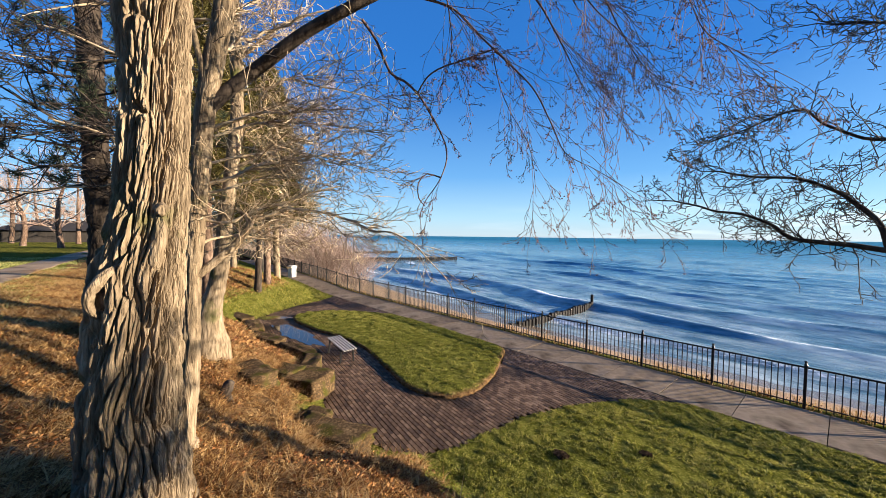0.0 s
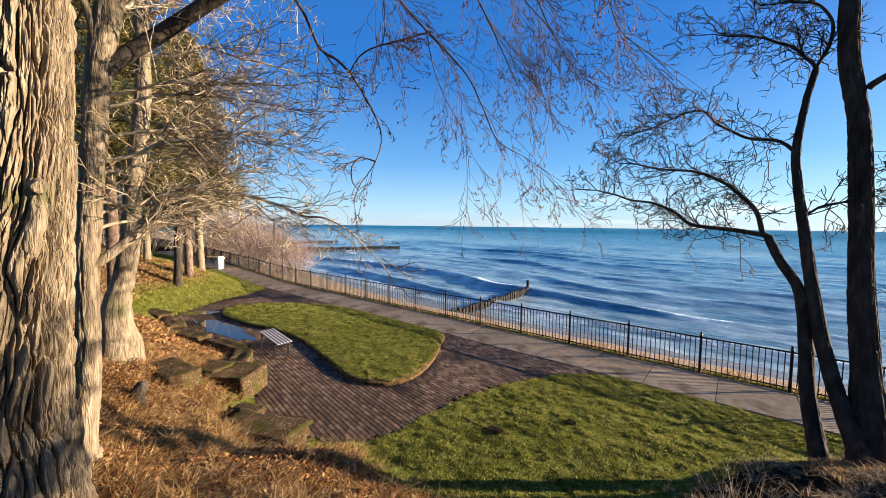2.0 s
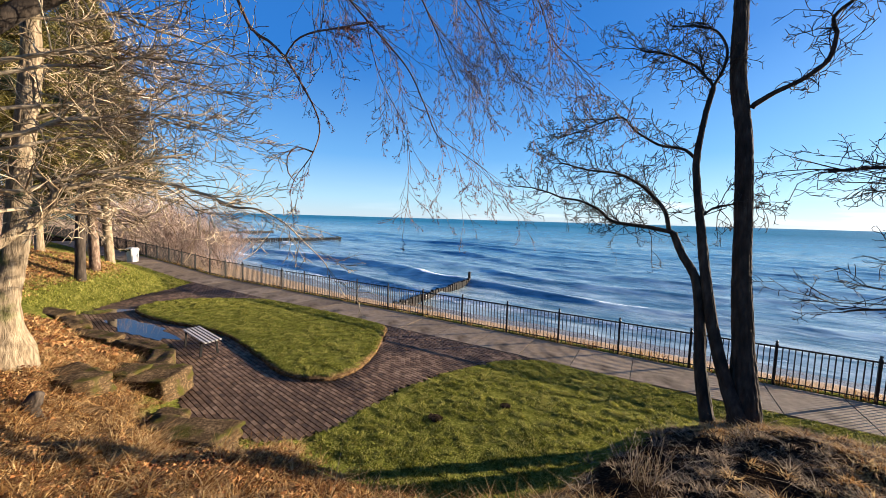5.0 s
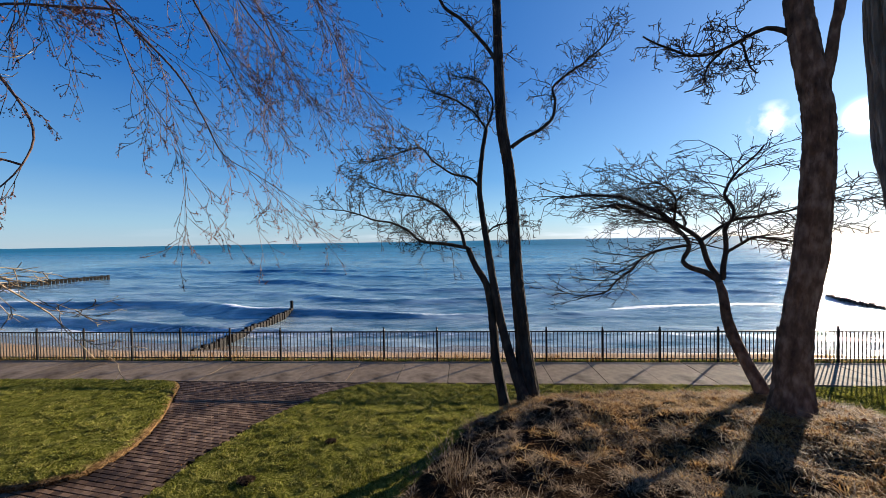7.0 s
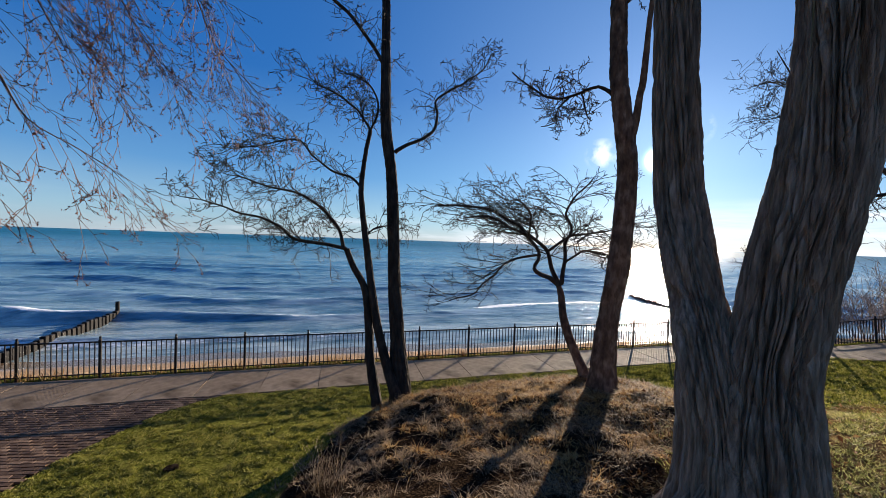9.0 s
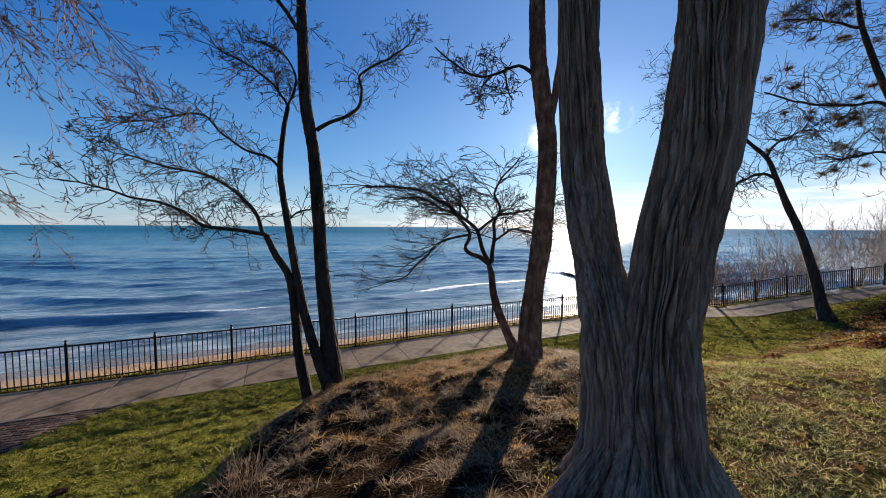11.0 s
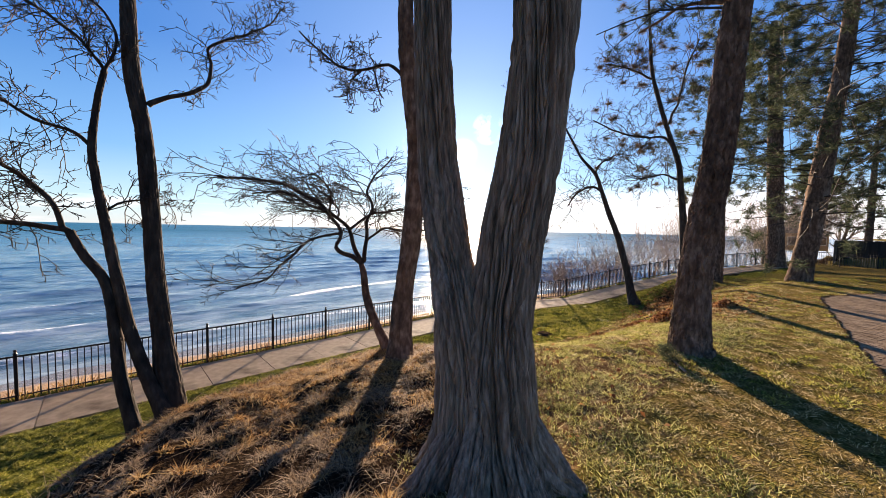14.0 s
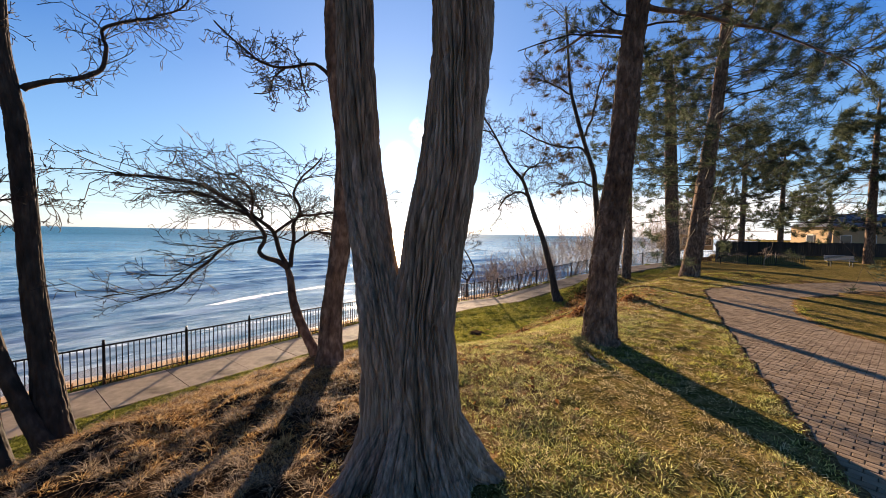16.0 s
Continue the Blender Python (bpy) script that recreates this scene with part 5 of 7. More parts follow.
# --- the straight tree on the mound's brow ---
def brow_tree():
    T = thing("tree", (6.82, -6.42, top_z(6.82, -6.42)), "tall straight bare tree with reddish-grey bark", "tree")
    rng = np.random.default_rng(13)
    trunk_of(T, sink([(6.82, -6.42, 1.37, 0.296), (6.83, -6.42, 1.74, 0.241), (6.83, -6.43, 2.08, 0.226), (6.88, -6.47, 2.95, 0.189), (6.97, -6.55, 3.79, 0.194), (7.01, -6.58, 4.61, 0.190), (7.03, -6.59, 5.42, 0.180),
                      (7.01, -6.58, 5.91, 0.176), (6.94, -6.51, 6.60, 0.169), (6.89, -6.47, 7.11, 0.167), (6.86, -6.44, 7.54, 0.163), (6.82, -6.41, 8.79, 0.139), (6.79, -6.39, 10.04, 0.102), (6.72, -6.31, 12.50, 0.048)]),
             M_BARK_PINE, 56, 0.035, furrows(0.034, 19, 0.9, 0.08, 36))
    trunk_of(T, [(7.00, -6.58, 5.99, 0.088), (7.08, -6.66, 6.43, 0.069), (7.13, -6.70, 6.96, 0.064), (7.17, -6.73, 7.32, 0.061), (7.21, -6.78, 8.43, 0.045), (7.3, -6.9, 10, 0.02)], M_BARK_PINE, 20, 0.06, furrows(0.01, 11, 1.2, 0, 37), "stem")
    limbs = [[(6.80, -6.40, 7.06, 0.042), (6.56, -6.21, 7.26, 0.031), (6.35, -6.04, 7.20, 0.029), (6.17, -5.92, 7.14, 0.027), (5.99, -5.80, 7.12, 0.024), (5.72, -5.63, 7.22, 0.021), (5.43, -5.47, 7.42, 0.018), (5.20, -5.36, 7.69, 0.014)],
             [(6.35, -6.04, 7.15, 0.018), (6.43, -6.11, 6.72, 0.014), (6.54, -6.19, 6.59, 0.010)], [(6.17, -5.92, 7.12, 0.019), (6.02, -5.82, 6.93, 0.016), (5.95, -5.78, 6.62, 0.012), (5.72, -5.63, 6.55, 0.010)],
             [(6.8, -6.4, 8.6, 0.03), (7.4, -6.9, 9.2, 0.02), (7.9, -7.3, 9.9, 0.012)]]
    lines = limbs_of(T, limbs, M_BARK_DARK, 0.05, 70)
    tw = Twigs(5)
    for k, ln in enumerate(lines):
        for p, d, r in along(ln, rng, (34, 12, 14, 12)[k], 0.2, 1.0):
            grow(tw, rng, p, d * 0.6 + rand_unit(rng), rng.uniform(0.3, 0.6), min(r * 0.5, 0.01), 2, LOCUST)
    twig_part(tw, T, M_TWIG_DARK)


# --- the forked tree close to the path ---
def forked_tree():
    T = thing("forked_tree", (5.08, -10.2, top_z(5.08, -10.2)), "massive forked tree with deeply furrowed grey bark", "tree")
    # two boles grown together up to the fork
    left = [(4.93, -9.96, 1.22, 0.6), (4.94, -9.99, 1.43, 0.5), (4.95, -10.01, 1.9, 0.385), (4.95, -10.03, 2.18, 0.34), (4.93, -10.03, 2.6, 0.3), (4.91, -10.02, 2.85, 0.285), (4.87, -9.97, 3.25, 0.235), (4.905, -9.82, 3.73, 0.195), (4.91, -9.70, 4.12, 0.201), (4.94, -9.54, 4.70, 0.194),
            (4.91, -9.52, 5.28, 0.186), (4.87, -9.50, 5.85, 0.176), (4.85, -9.48, 6.40, 0.168), (4.83, -9.45, 7.21, 0.150), (4.79, -9.42, 8.27, 0.122), (4.62, -9.19, 11.21, 0.067)]
    right = [(5.17, -10.42, 1.22, 0.74), (5.13, -10.36, 1.43, 0.61), (5.09, -10.3, 1.9, 0.465), (5.08, -10.27, 2.18, 0.415), (5.09, -10.26, 2.6, 0.365), (5.1, -10.25, 2.85, 0.345), (5.115, -10.245, 3.25, 0.298), (5.16, -10.3, 3.75, 0.27), (5.19, -10.34, 4.13, 0.272),
             (5.25, -10.42, 4.67, 0.274), (5.30, -10.46, 5.21, 0.278), (5.32, -10.50, 5.73, 0.275), (5.33, -10.50, 6.25, 0.271), (5.34, -10.50, 7.02, 0.247), (5.34, -10.50, 8.02, 0.205), (5.4, -10.6, 11, 0.09)]
    trunk_of(T, sink(left), M_BARK_GREY, 220, 0.032, strands(0.06, 0.095, 1.3, 0.16, 39, 0.08, 0.4, 0.4), "bole")
    trunk_of(T, sink(right), M_BARK_GREY, 300, 0.03, strands(0.07, 0.115, 1.3, 0.24, 41, 0.08, 0.4, 0.4), "bole")
    # roots that swell out of the foot and dive into the turf
    for k, (a, far, w) in enumerate([(-62, 0.78, 0.2), (-105, 0.72, 0.16), (-158, 0.76, 0.17), (155, 0.8, 0.18), (110, 0.74, 0.18), (-15, 0.78, 0.18)]):
        c, q = math.cos(radians(a)), math.sin(radians(a))
        at = [(5.06 + c * d, -10.22 + q * d) for d in (0.26, 0.44, 0.58, far, far + 0.3)]
        g = [top_z(*xy) for xy in at]
        ctrl = [(*at[0], g[0] + 0.62, w * 0.6), (*at[1], g[1] + 0.26, w * 0.9), (*at[2], g[2] + 0.02, w), (*at[3], g[3] - 0.1, w * 0.72), (*at[4], g[4] - 0.22, w * 0.4)]
        trunk_of(T, ctrl, M_BARK_GREY, 140, 0.03, strands(0.035, 0.08, 0.8, 0.1, 90 + k, 0.06, 0.4, 0.4), "root")
    vine = spline([(4.840, -10.365, 4.35, 0.003), (4.855, -10.375, 4.63, 0.006), (4.870, -10.415, 4.82, 0.006), (4.885, -10.455, 5.05, 0.007), (4.905, -10.485, 5.32, 0.006), (4.920, -10.515, 5.6, 0.006), (4.920, -10.535, 6.2, 0.006), (4.940, -10.555, 7, 0.005)], 0.05, 0.012, 7)
    v, f = tube(vine, 8)
    part_me("vine", fast_mesh("vine", v, f, True), M_BARK_PALE, T, "thin dry vine clinging to the bark")


# --- pine on the right of the fork and its neighbours ---
def pine(ctrl, label, seed, bark_sides=48, foliage=0, crown_from=8.0, reach=3.5, limbs=(), mat_needle=None, clump=0.16, per=26, width=0.006, name="pine_tree", bare=0, bark=None):
    x, y = ctrl[0][0], ctrl[0][1]
    T = thing(name, (x, y, top_z(x, y)), label, "tree")
    rng = np.random.default_rng(seed)
    ln = trunk_of(T, sink(ctrl), bark or M_BARK_PINE, bark_sides, 0.036 if bark_sides > 60 else 0.08 if bark_sides > 30 else 0.2, plates(0.034, 0.085, 0.24, 0.03, seed, 0.05, 0.26, 0.4) if bark_sides > 60 else furrows(0.05, 13, 2.8, 0.05, seed, 0.1, 2.6))
    tw = Twigs(5)
    tips = []
    st = dict(gnarl=0.14, up=0.05, kids=(3, 3, 2), angle=(25, 60), ratio=(0.4, 0.6), rmin=0.006)
    lines = limbs_of(T, limbs, M_BARK_PINE, 0.04, seed) if limbs else []
    for l2 in lines:
        for p, d, r in along(l2, rng, 16, 0.15, 1.0):
            grow(tw, rng, p, d * 0.8 + rand_unit(rng) * np.array([1, 1, 0.5]), rng.uniform(0.4, 1.0), 0.01, 1, st, tips)
    zs = ln[:, 2]
    for k in range(foliage + bare):
        z = rng.uniform(crown_from, zs.max())
        i = int(np.argmin(np.abs(zs - z)))
        a = rng.uniform(0, 2 * np.pi)
        f = (z - crown_from) / max(zs.max() - crown_from, 1)
        L_ = reach * (1 - 0.7 * f) * rng.uniform(0.55, 1.0)
        grow(tw, rng, ln[i, :3], np.array([math.cos(a), math.sin(a), rng.uniform(-0.25, 0.25)]), L_, 0.03, 2, st, tips if k < foliage else None)
    if tw.lines:
        twig_part(tw, T, M_TWIG_DARK, "branchwork")
    if tips and foliage:
        needle_clumps("foliage", [t[0] for t in tips], rng, clump, per, mat_needle or M_NEEDLE, T, width, 0.25, 0.45)
    return T


H_CTRL = [(10.68, -10.62, 1.72, 0.44), (10.68, -10.61, 1.9, 0.354), (10.69, -10.62, 3.07, 0.280), (10.71, -10.72, 4.30, 0.275), (10.73, -10.86, 5.49, 0.258), (10.75, -10.92, 6.65, 0.245), (10.76, -10.98, 7.79, 0.217),
          (10.77, -11.07, 8.90, 0.211), (10.77, -11.08, 10.56, 0.180), (10.77, -11.07, 12.20, 0.138), (10.8, -11.1, 15, 0.06)]


def crooked_tree(label, ctrl, limbs, seed, mat_bark, mat_twig, count, size, name="tree", sides=16, tufts=0):
    x, y = ctrl[0][0], ctrl[0][1]
    T = thing(name, (x, y, top_z(x, y)), label, "tree")
    rng = np.random.default_rng(seed)
    ln = trunk_of(T, sink(ctrl), mat_bark, sides, 0.12, furrows(0.03 if sides > 20 else 0.014, 11, 1.2, 0.1, seed))
    lines = limbs_of(T, limbs, mat_bark, 0.06, seed, 6) + [ln[len(ln) // 2:]]
    tw = Twigs(5)
    tips = []
    st = dict(LOCUST, rmin=0.01 if mat_twig is M_TWIG_DARK else 0.007)
    for l2 in lines:
        for p, d, r in along(l2, rng, count, 0.2, 1.0):
            grow(tw, rng, p, d * 0.5 + rand_unit(rng), rng.uniform(0.6, 1.2) * size, min(r * 0.5, 0.02), 2, st, tips)
    twig_part(tw, T, mat_twig)
    if tufts:
        pick = rng.permutation(len(tips))[:tufts]
        needle_clumps("foliage", [tips[i][0] for i in pick], rng, 0.34, 130, M_NEEDLE_BROWN, T, 0.009, 0.2, 0.12)
    return T


# --- the big pale tree on the bank ---
def pale_tree():
    T = thing("broad_tree", (-2.71, -12.2, top_z(-2.71, -12.2)), "thick pale tree with deeply furrowed sunlit bark", "tree")
    trunk_of(T, sink([(-2.71, -12.22, 1.35, 0.52), (-2.71, -12.21, 1.64, 0.42), (-2.71, -12.22, 2.07, 0.366), (-2.71, -12.23, 2.59, 0.343), (-2.71, -12.21, 3.10, 0.335), (-2.70, -12.17, 3.61, 0.315), (-2.70, -12.12, 4.01, 0.269),
                      (-2.70, -12.07, 4.47, 0.244), (-2.70, -12.04, 5.14, 0.233), (-2.70, -12.04, 5.64, 0.25), (-2.70, -12.03, 6.14, 0.27), (-2.70, -12.01, 7.13, 0.262), (-2.70, -11.98, 8.35, 0.204), (-2.6, -11.9, 11, 0.1)]),
             M_BARK_PALE, 400, 0.026, plates(0.07, 0.062, 0.62, -0.2, 42, 0.05, 0.26, 0.34))
    # old branch scar: a rib of bark arching over a sawn face
    n = Vector((0.93, -0.37, 0.0))
    w, u = Vector((0.37, 0.93, 0.0)), Vector((0, 0, 1))
    c = Vector((-2.45, -12.4, 3.5))
    arc = [(*(c + w * dx * 0.8 + u * dz * 0.8 + n * (off - 0.035)), r * 0.85) for dx, dz, off, r in ((0.12, 0.36, -0.06, 0.02), (0.05, 0.29, 0.02, 0.045), (-0.04, 0.19, 0.05, 0.052), (-0.1, 0.08, 0.05, 0.046), (-0.125, -0.02, 0.03, 0.04), (-0.1, -0.12, 0.02, 0.034), (-0.06, -0.2, -0.02, 0.015))]
    v, f = tube(spline(arc, 0.012), 28, plates(0.014, 0.03, 0.3, 0.2, 92, 0.1, 0.4))
    part_me("collar", fast_mesh("collar", v, f, True), M_BARK_PALE, T, "swollen bark collar of an old branch scar")
    face = [(*(c + n * q), r) for q, r in ((-0.16, 0.085), (-0.03, 0.08), (-0.012, 0.074), (-0.01, 0.06), (-0.014, 0.03), (-0.012, 0.003))]
    v, f = tube(np.array(face), 36)
    v[:, 2] = c.z + (v[:, 2] - c.z) * 1.25
    part_me("heartwood", fast_mesh("heartwood", v, f, True), M_HEART, T, "grey-brown weathered sawn heartwood")
    knot = [(-2.5, -12.03, 4.27, 0.062), (-2.42, -12.02, 4.25, 0.056), (-2.385, -12.02, 4.24, 0.05), (-2.375, -12.02, 4.24, 0.035), (-2.373, -12.02, 4.24, 0.003)]
    v, f = tube(spline(knot, 0.012), 24, plates(0.008, 0.03, 0.2, 0.1, 93, 0.12, 0.5))
    part_me("knot", fast_mesh("knot", v, f, True), M_BARK_PALE, T, "short sawn-off knot")
    rib = [(-2.47, -12.02, 4.24, 0.03), (-2.425, -12.03, 4.08, 0.05), (-2.415, -12.06, 3.92, 0.058), (-2.42, -12.08, 3.78, 0.05), (-2.47, -12.1, 3.66, 0.015)]
    v, f = tube(spline(rib, 0.015), 28, plates(0.014, 0.035, 0.5, 0.1, 94, 0.1, 0.4))
    part_me("rib", fast_mesh("rib", v, f, True), M_BARK_PALE, T, "smooth healed rib of bark below the knot")


def weeping_tree():
    T = thing("weeping_tree", (-4.35, -11.71, top_z(-4.35, -11.71)), "bare larch-like tree with a long bough of drooping twigs", "tree")
    rng = np.random.default_rng(21)
    trunk_of(T, sink([(-4.35, -11.71, 1.18, 0.18), (-4.35, -11.71, 1.34, 0.135), (-4.34, -11.63, 2.25, 0.117), (-4.34, -11.61, 2.93, 0.106), (-4.34, -11.59, 3.54, 0.106), (-4.33, -11.50, 4.68, 0.114), (-4.32, -11.43, 5.67, 0.123),
                      (-4.30, -11.31, 6.45, 0.127), (-4.28, -11.21, 7.01, 0.124), (-4.27, -11.14, 7.72, 0.112), (-4.25, -11.06, 9.17, 0.079), (-4.2, -11, 11, 0.04)]), M_BARK_PALE, 48, 0.04, furrows(0.03, 11, 1.1, 0.1, 44))
    trunk_of(T, [(-4.34, -11.60, 3.62, 0.050), (-4.3, -11.5, 4.30, 0.047), (-4.28, -11.43, 5.29, 0.045), (-4.28, -11.45, 6.04, 0.042), (-4.3, -11.52, 6.54, 0.038), (-4.34, -11.61, 7.09, 0.035), (-4.35, -11.67, 7.92, 0.022)],
             M_BARK_PALE, 16, 0.06, furrows(0.006, 8, 1.5, 0.1, 45), "stem", 0.03)
    bough = [(-4.33, -11.5, 5.45, 0.05), (-4.3, -11.3, 5.85, 0.085), (-4.22, -10.91, 6.32, 0.092), (-3.83, -10.57, 6.65, 0.087), (-3.50, -10.23, 6.95, 0.082), (-3.13, -9.91, 7.15, 0.077), (-2.82, -9.38, 7.57, 0.078), (-2.41, -8.69, 8.16, 0.065), (-1.59, -7.84, 8.67, 0.047), (-0.65, -7.31, 8.80, 0.028), (0.3, -7.0, 8.7, 0.012)]
    hang1 = [(-3.15, -9.72, 7.08, 0.039), (-3.22, -9.45, 6.93, 0.037), (-3.11, -9.27, 6.46, 0.037), (-3.00, -9.10, 6.35, 0.034), (-2.88, -8.94, 6.18, 0.034), (-2.74, -8.76, 5.82, 0.026), (-2.59, -8.59, 5.34, 0.021), (-2.65, -8.66, 4.94, 0.016),
             (-2.81, -8.85, 4.55, 0.011), (-2.85, -8.90, 4.31, 0.008)]
    hang2 = [(-2.88, -8.94, 6.18, 0.025), (-2.79, -8.83, 6.41, 0.025), (-2.60, -8.61, 6.60, 0.025), (-2.25, -8.25, 6.78, 0.025), (-2.06, -8.08, 6.85, 0.021)]
    hang3 = [(-2.90, -9.13, 7.56, 0.037), (-2.48, -8.62, 7.39, 0.033), (-2.06, -8.21, 6.81, 0.029), (-1.61, -7.85, 6.20, 0.024), (-1.39, -7.71, 5.71, 0.019), (-1.20, -7.59, 5.25, 0.013), (-0.87, -7.42, 5.00, 0.008), (-0.55, -7.27, 4.75, 0.005)]
    hang4 = [(-2.0, -8.25, 8.4, 0.03), (-1.4, -7.9, 7.9, 0.024), (-0.9, -7.65, 7.2, 0.018), (-0.5, -7.5, 6.6, 0.01)]
    hang5 = [(-1.59, -7.84, 8.67, 0.03), (-0.9, -7.6, 8.4, 0.024), (-0.3, -7.45, 7.8, 0.016), (0.1, -7.4, 7.1, 0.009)]
    more = [[(-1.89, -8.07, 7.95, 0.032), (-1.50, -7.78, 7.26, 0.027), (-1.17, -7.57, 6.50, 0.017), (-0.96, -7.46, 6.01, 0.009)], [(-1.26, -7.63, 8.06, 0.030), (-0.87, -7.42, 7.42, 0.025), (-0.60, -7.30, 6.76, 0.015), (-0.28, -7.17, 6.18, 0.010), (-0.04, -7.10, 5.99, 0.006)],
            [(-0.32, -7.19, 7.98, 0.023), (-0.02, -7.09, 7.28, 0.017), (0.22, -7.03, 6.60, 0.013), (0.54, -6.96, 6.24, 0.009), (0.74, -6.93, 6.05, 0.006)], [(-2.07, -8.21, 6.81, 0.016), (-1.93, -8.10, 6.11, 0.012), (-1.63, -7.87, 5.36, 0.008), (-1.52, -7.79, 4.63, 0.005)],
            [(-2.60, -8.75, 7.83, 0.025), (-2.48, -8.62, 7.03, 0.016), (-2.53, -8.67, 6.45, 0.008)]]
    loop = [(-2.65, -8.66, 4.94, 0.011), (-2.78, -8.82, 5.0, 0.009), (-2.87, -8.92, 4.85, 0.008), (-2.86, -8.92, 4.62, 0.007), (-2.8, -8.84, 4.5, 0.006)]
    thin = lambda c, k: [(x, y, z, r * k) for x, y, z, r in c]
    dark = limbs_of(T, [bough], M_BARK_DARK, 0.02, 80, 10) + limbs_of(T, [thin(c, 0.52) for c in (hang1, hang2, hang3, hang4, hang5)] + [thin(loop, 1.15)] + [thin(c, 0.5) for c in more], M_TWIG_RED, 0.02, 81, 8)
    pale = limbs_of(T, [[(-4.33, -11.56, 3.45, 0.057), (-4.30, -11.33, 3.65, 0.056), (-4.26, -11.10, 3.88, 0.055), (-4.24, -10.98, 4.07, 0.049), (-4.23, -10.95, 4.21, 0.036), (-4.3, -11.1, 4.4, 0.02)]], M_BARK_PALE, 0.03, 89, 12) + limbs_of(T, [thin(c, 0.72) for c in [
                        [(-4.33, -11.52, 4.23, 0.031), (-4.28, -11.20, 4.16, 0.030), (-4.22, -10.93, 4.29, 0.029), (-4.06, -10.35, 4.60, 0.024), (-3.81, -9.74, 4.77, 0.015)],
                        [(-4.25, -10.95, 4.17, 0.032), (-4.12, -10.49, 4.43, 0.031), (-3.83, -9.73, 4.33, 0.026), (-3.49, -9.12, 4.12, 0.020), (-3.17, -8.67, 3.85, 0.014), (-2.87, -8.31, 3.29, 0.009), (-2.61, -8.03, 2.74, 0.006)],
                        [(-4.33, -11.5, 4.7, 0.04), (-4.1, -10.8, 5.0, 0.03), (-3.9, -10.1, 5.2, 0.02), (-3.7, -9.5, 5.2, 0.012)], [(-4.33, -11.5, 5.4, 0.04), (-4.2, -10.9, 5.7, 0.03), (-3.9, -10.2, 5.9, 0.02), (-3.6, -9.6, 6.0, 0.012)],
                        [(-4.33, -11.5, 4.9, 0.035), (-4.6, -12.2, 5.2, 0.025), (-4.7, -12.9, 5.4, 0.015)], [(-4.32, -11.4, 5.9, 0.035), (-4.7, -12.1, 6.3, 0.025), (-4.9, -13.0, 6.5, 0.015)],
                        [(-4.33, -11.5, 3.9, 0.03), (-4.4, -11.0, 4.0, 0.022), (-4.5, -10.4, 3.9, 0.012)],
                        [(-4.4, -11.42, 5.36, 0.03), (-4.52, -10.77, 5.75, 0.024), (-4.24, -9.93, 5.82, 0.017), (-3.70, -8.89, 5.74, 0.008)], [(-4.4, -11.4, 5.00, 0.03), (-4.70, -10.65, 5.33, 0.024), (-4.43, -9.85, 5.37, 0.017), (-4.02, -9.02, 5.10, 0.008)],
                        [(-4.34, -11.40, 5.87, 0.03), (-4.27, -10.60, 6.27, 0.024), (-3.92, -9.70, 6.33, 0.017), (-3.48, -8.92, 6.05, 0.008)], [(-4.4, -11.4, 4.6, 0.03), (-4.99, -10.22, 5.07, 0.02), (-4.64, -9.35, 4.93, 0.01)],
                        [(-4.32, -11.4, 6.3, 0.035), (-5.27, -10.49, 7.45, 0.028), (-5.05, -9.80, 7.92, 0.02), (-4.74, -9.09, 8.06, 0.01)], [(-4.3, -11.35, 6.8, 0.03), (-5.33, -10.73, 7.75, 0.022), (-5.17, -10.15, 8.31, 0.012)],
                        [(-4.32, -11.45, 6.2, 0.03), (-5.10, -12.45, 6.32, 0.018), (-5.06, -13.04, 6.15, 0.010), (-4.98, -13.53, 6.02, 0.006)], [(-4.33, -11.5, 5.4, 0.03), (-5.30, -12.47, 5.48, 0.018), (-5.26, -13.09, 5.24, 0.010), (-5.18, -13.59, 5.06, 0.006)],
                        [(-4.33, -11.5, 4.8, 0.03), (-5.50, -12.55, 4.69, 0.018), (-5.43, -13.26, 4.54, 0.009)], [(-4.3, -11.35, 6.9, 0.03), (-5.00, -12.44, 6.97, 0.018), (-4.95, -13.11, 6.53, 0.009)],
                        [(-4.33, -11.55, 4.1, 0.03), (-4.85, -10.44, 4.33, 0.02), (-4.62, -9.78, 4.25, 0.014), (-4.29, -9.09, 3.92, 0.008)]]], M_TWIG_PALE, 0.08, 90, 8)
    # long hanging twigs with small buds
    tw, tips = Twigs(6), []
    st = dict(gnarl=0.12, up=-0.055, kids=(3, 4, 3), angle=(16, 55), ratio=(0.25, 0.5), rmin=0.0036)
    for k, ln in enumerate(dark):
        cnt = (28, 9, 9, 22, 19, 19, 4, 17, 19, 19, 11, 10)[k]
        for p, d, r in along(ln, rng, cnt, 0.45 if k == 0 else 0.1, 1.0):
            if k == 0 and p[0] < -3.2:
                continue
            out = rand_unit(rng) * np.array([1, 1, 0.3])
            L_ = rng.uniform(0.7, 1.5) if k not in (1, 2, 6) else rng.uniform(0.4, 0.8)
            grow(tw, rng, p, d * 0.8 + out * 0.55 + np.array([0.12, 0.05, -0.3]), L_, min(r * 0.4, 0.007), 2 if k != 6 else 1, st, tips)
    twig_part(tw, T, M_TWIG_RED)
    needle_clumps("bud_spray", [t[0] for t in tips], rng, 0.02, 3, M_BUD, T, 0.009, 0.0, 1.6)
    # pale level sprays lower down
    tw2, tw3 = Twigs(5), Twigs(5)
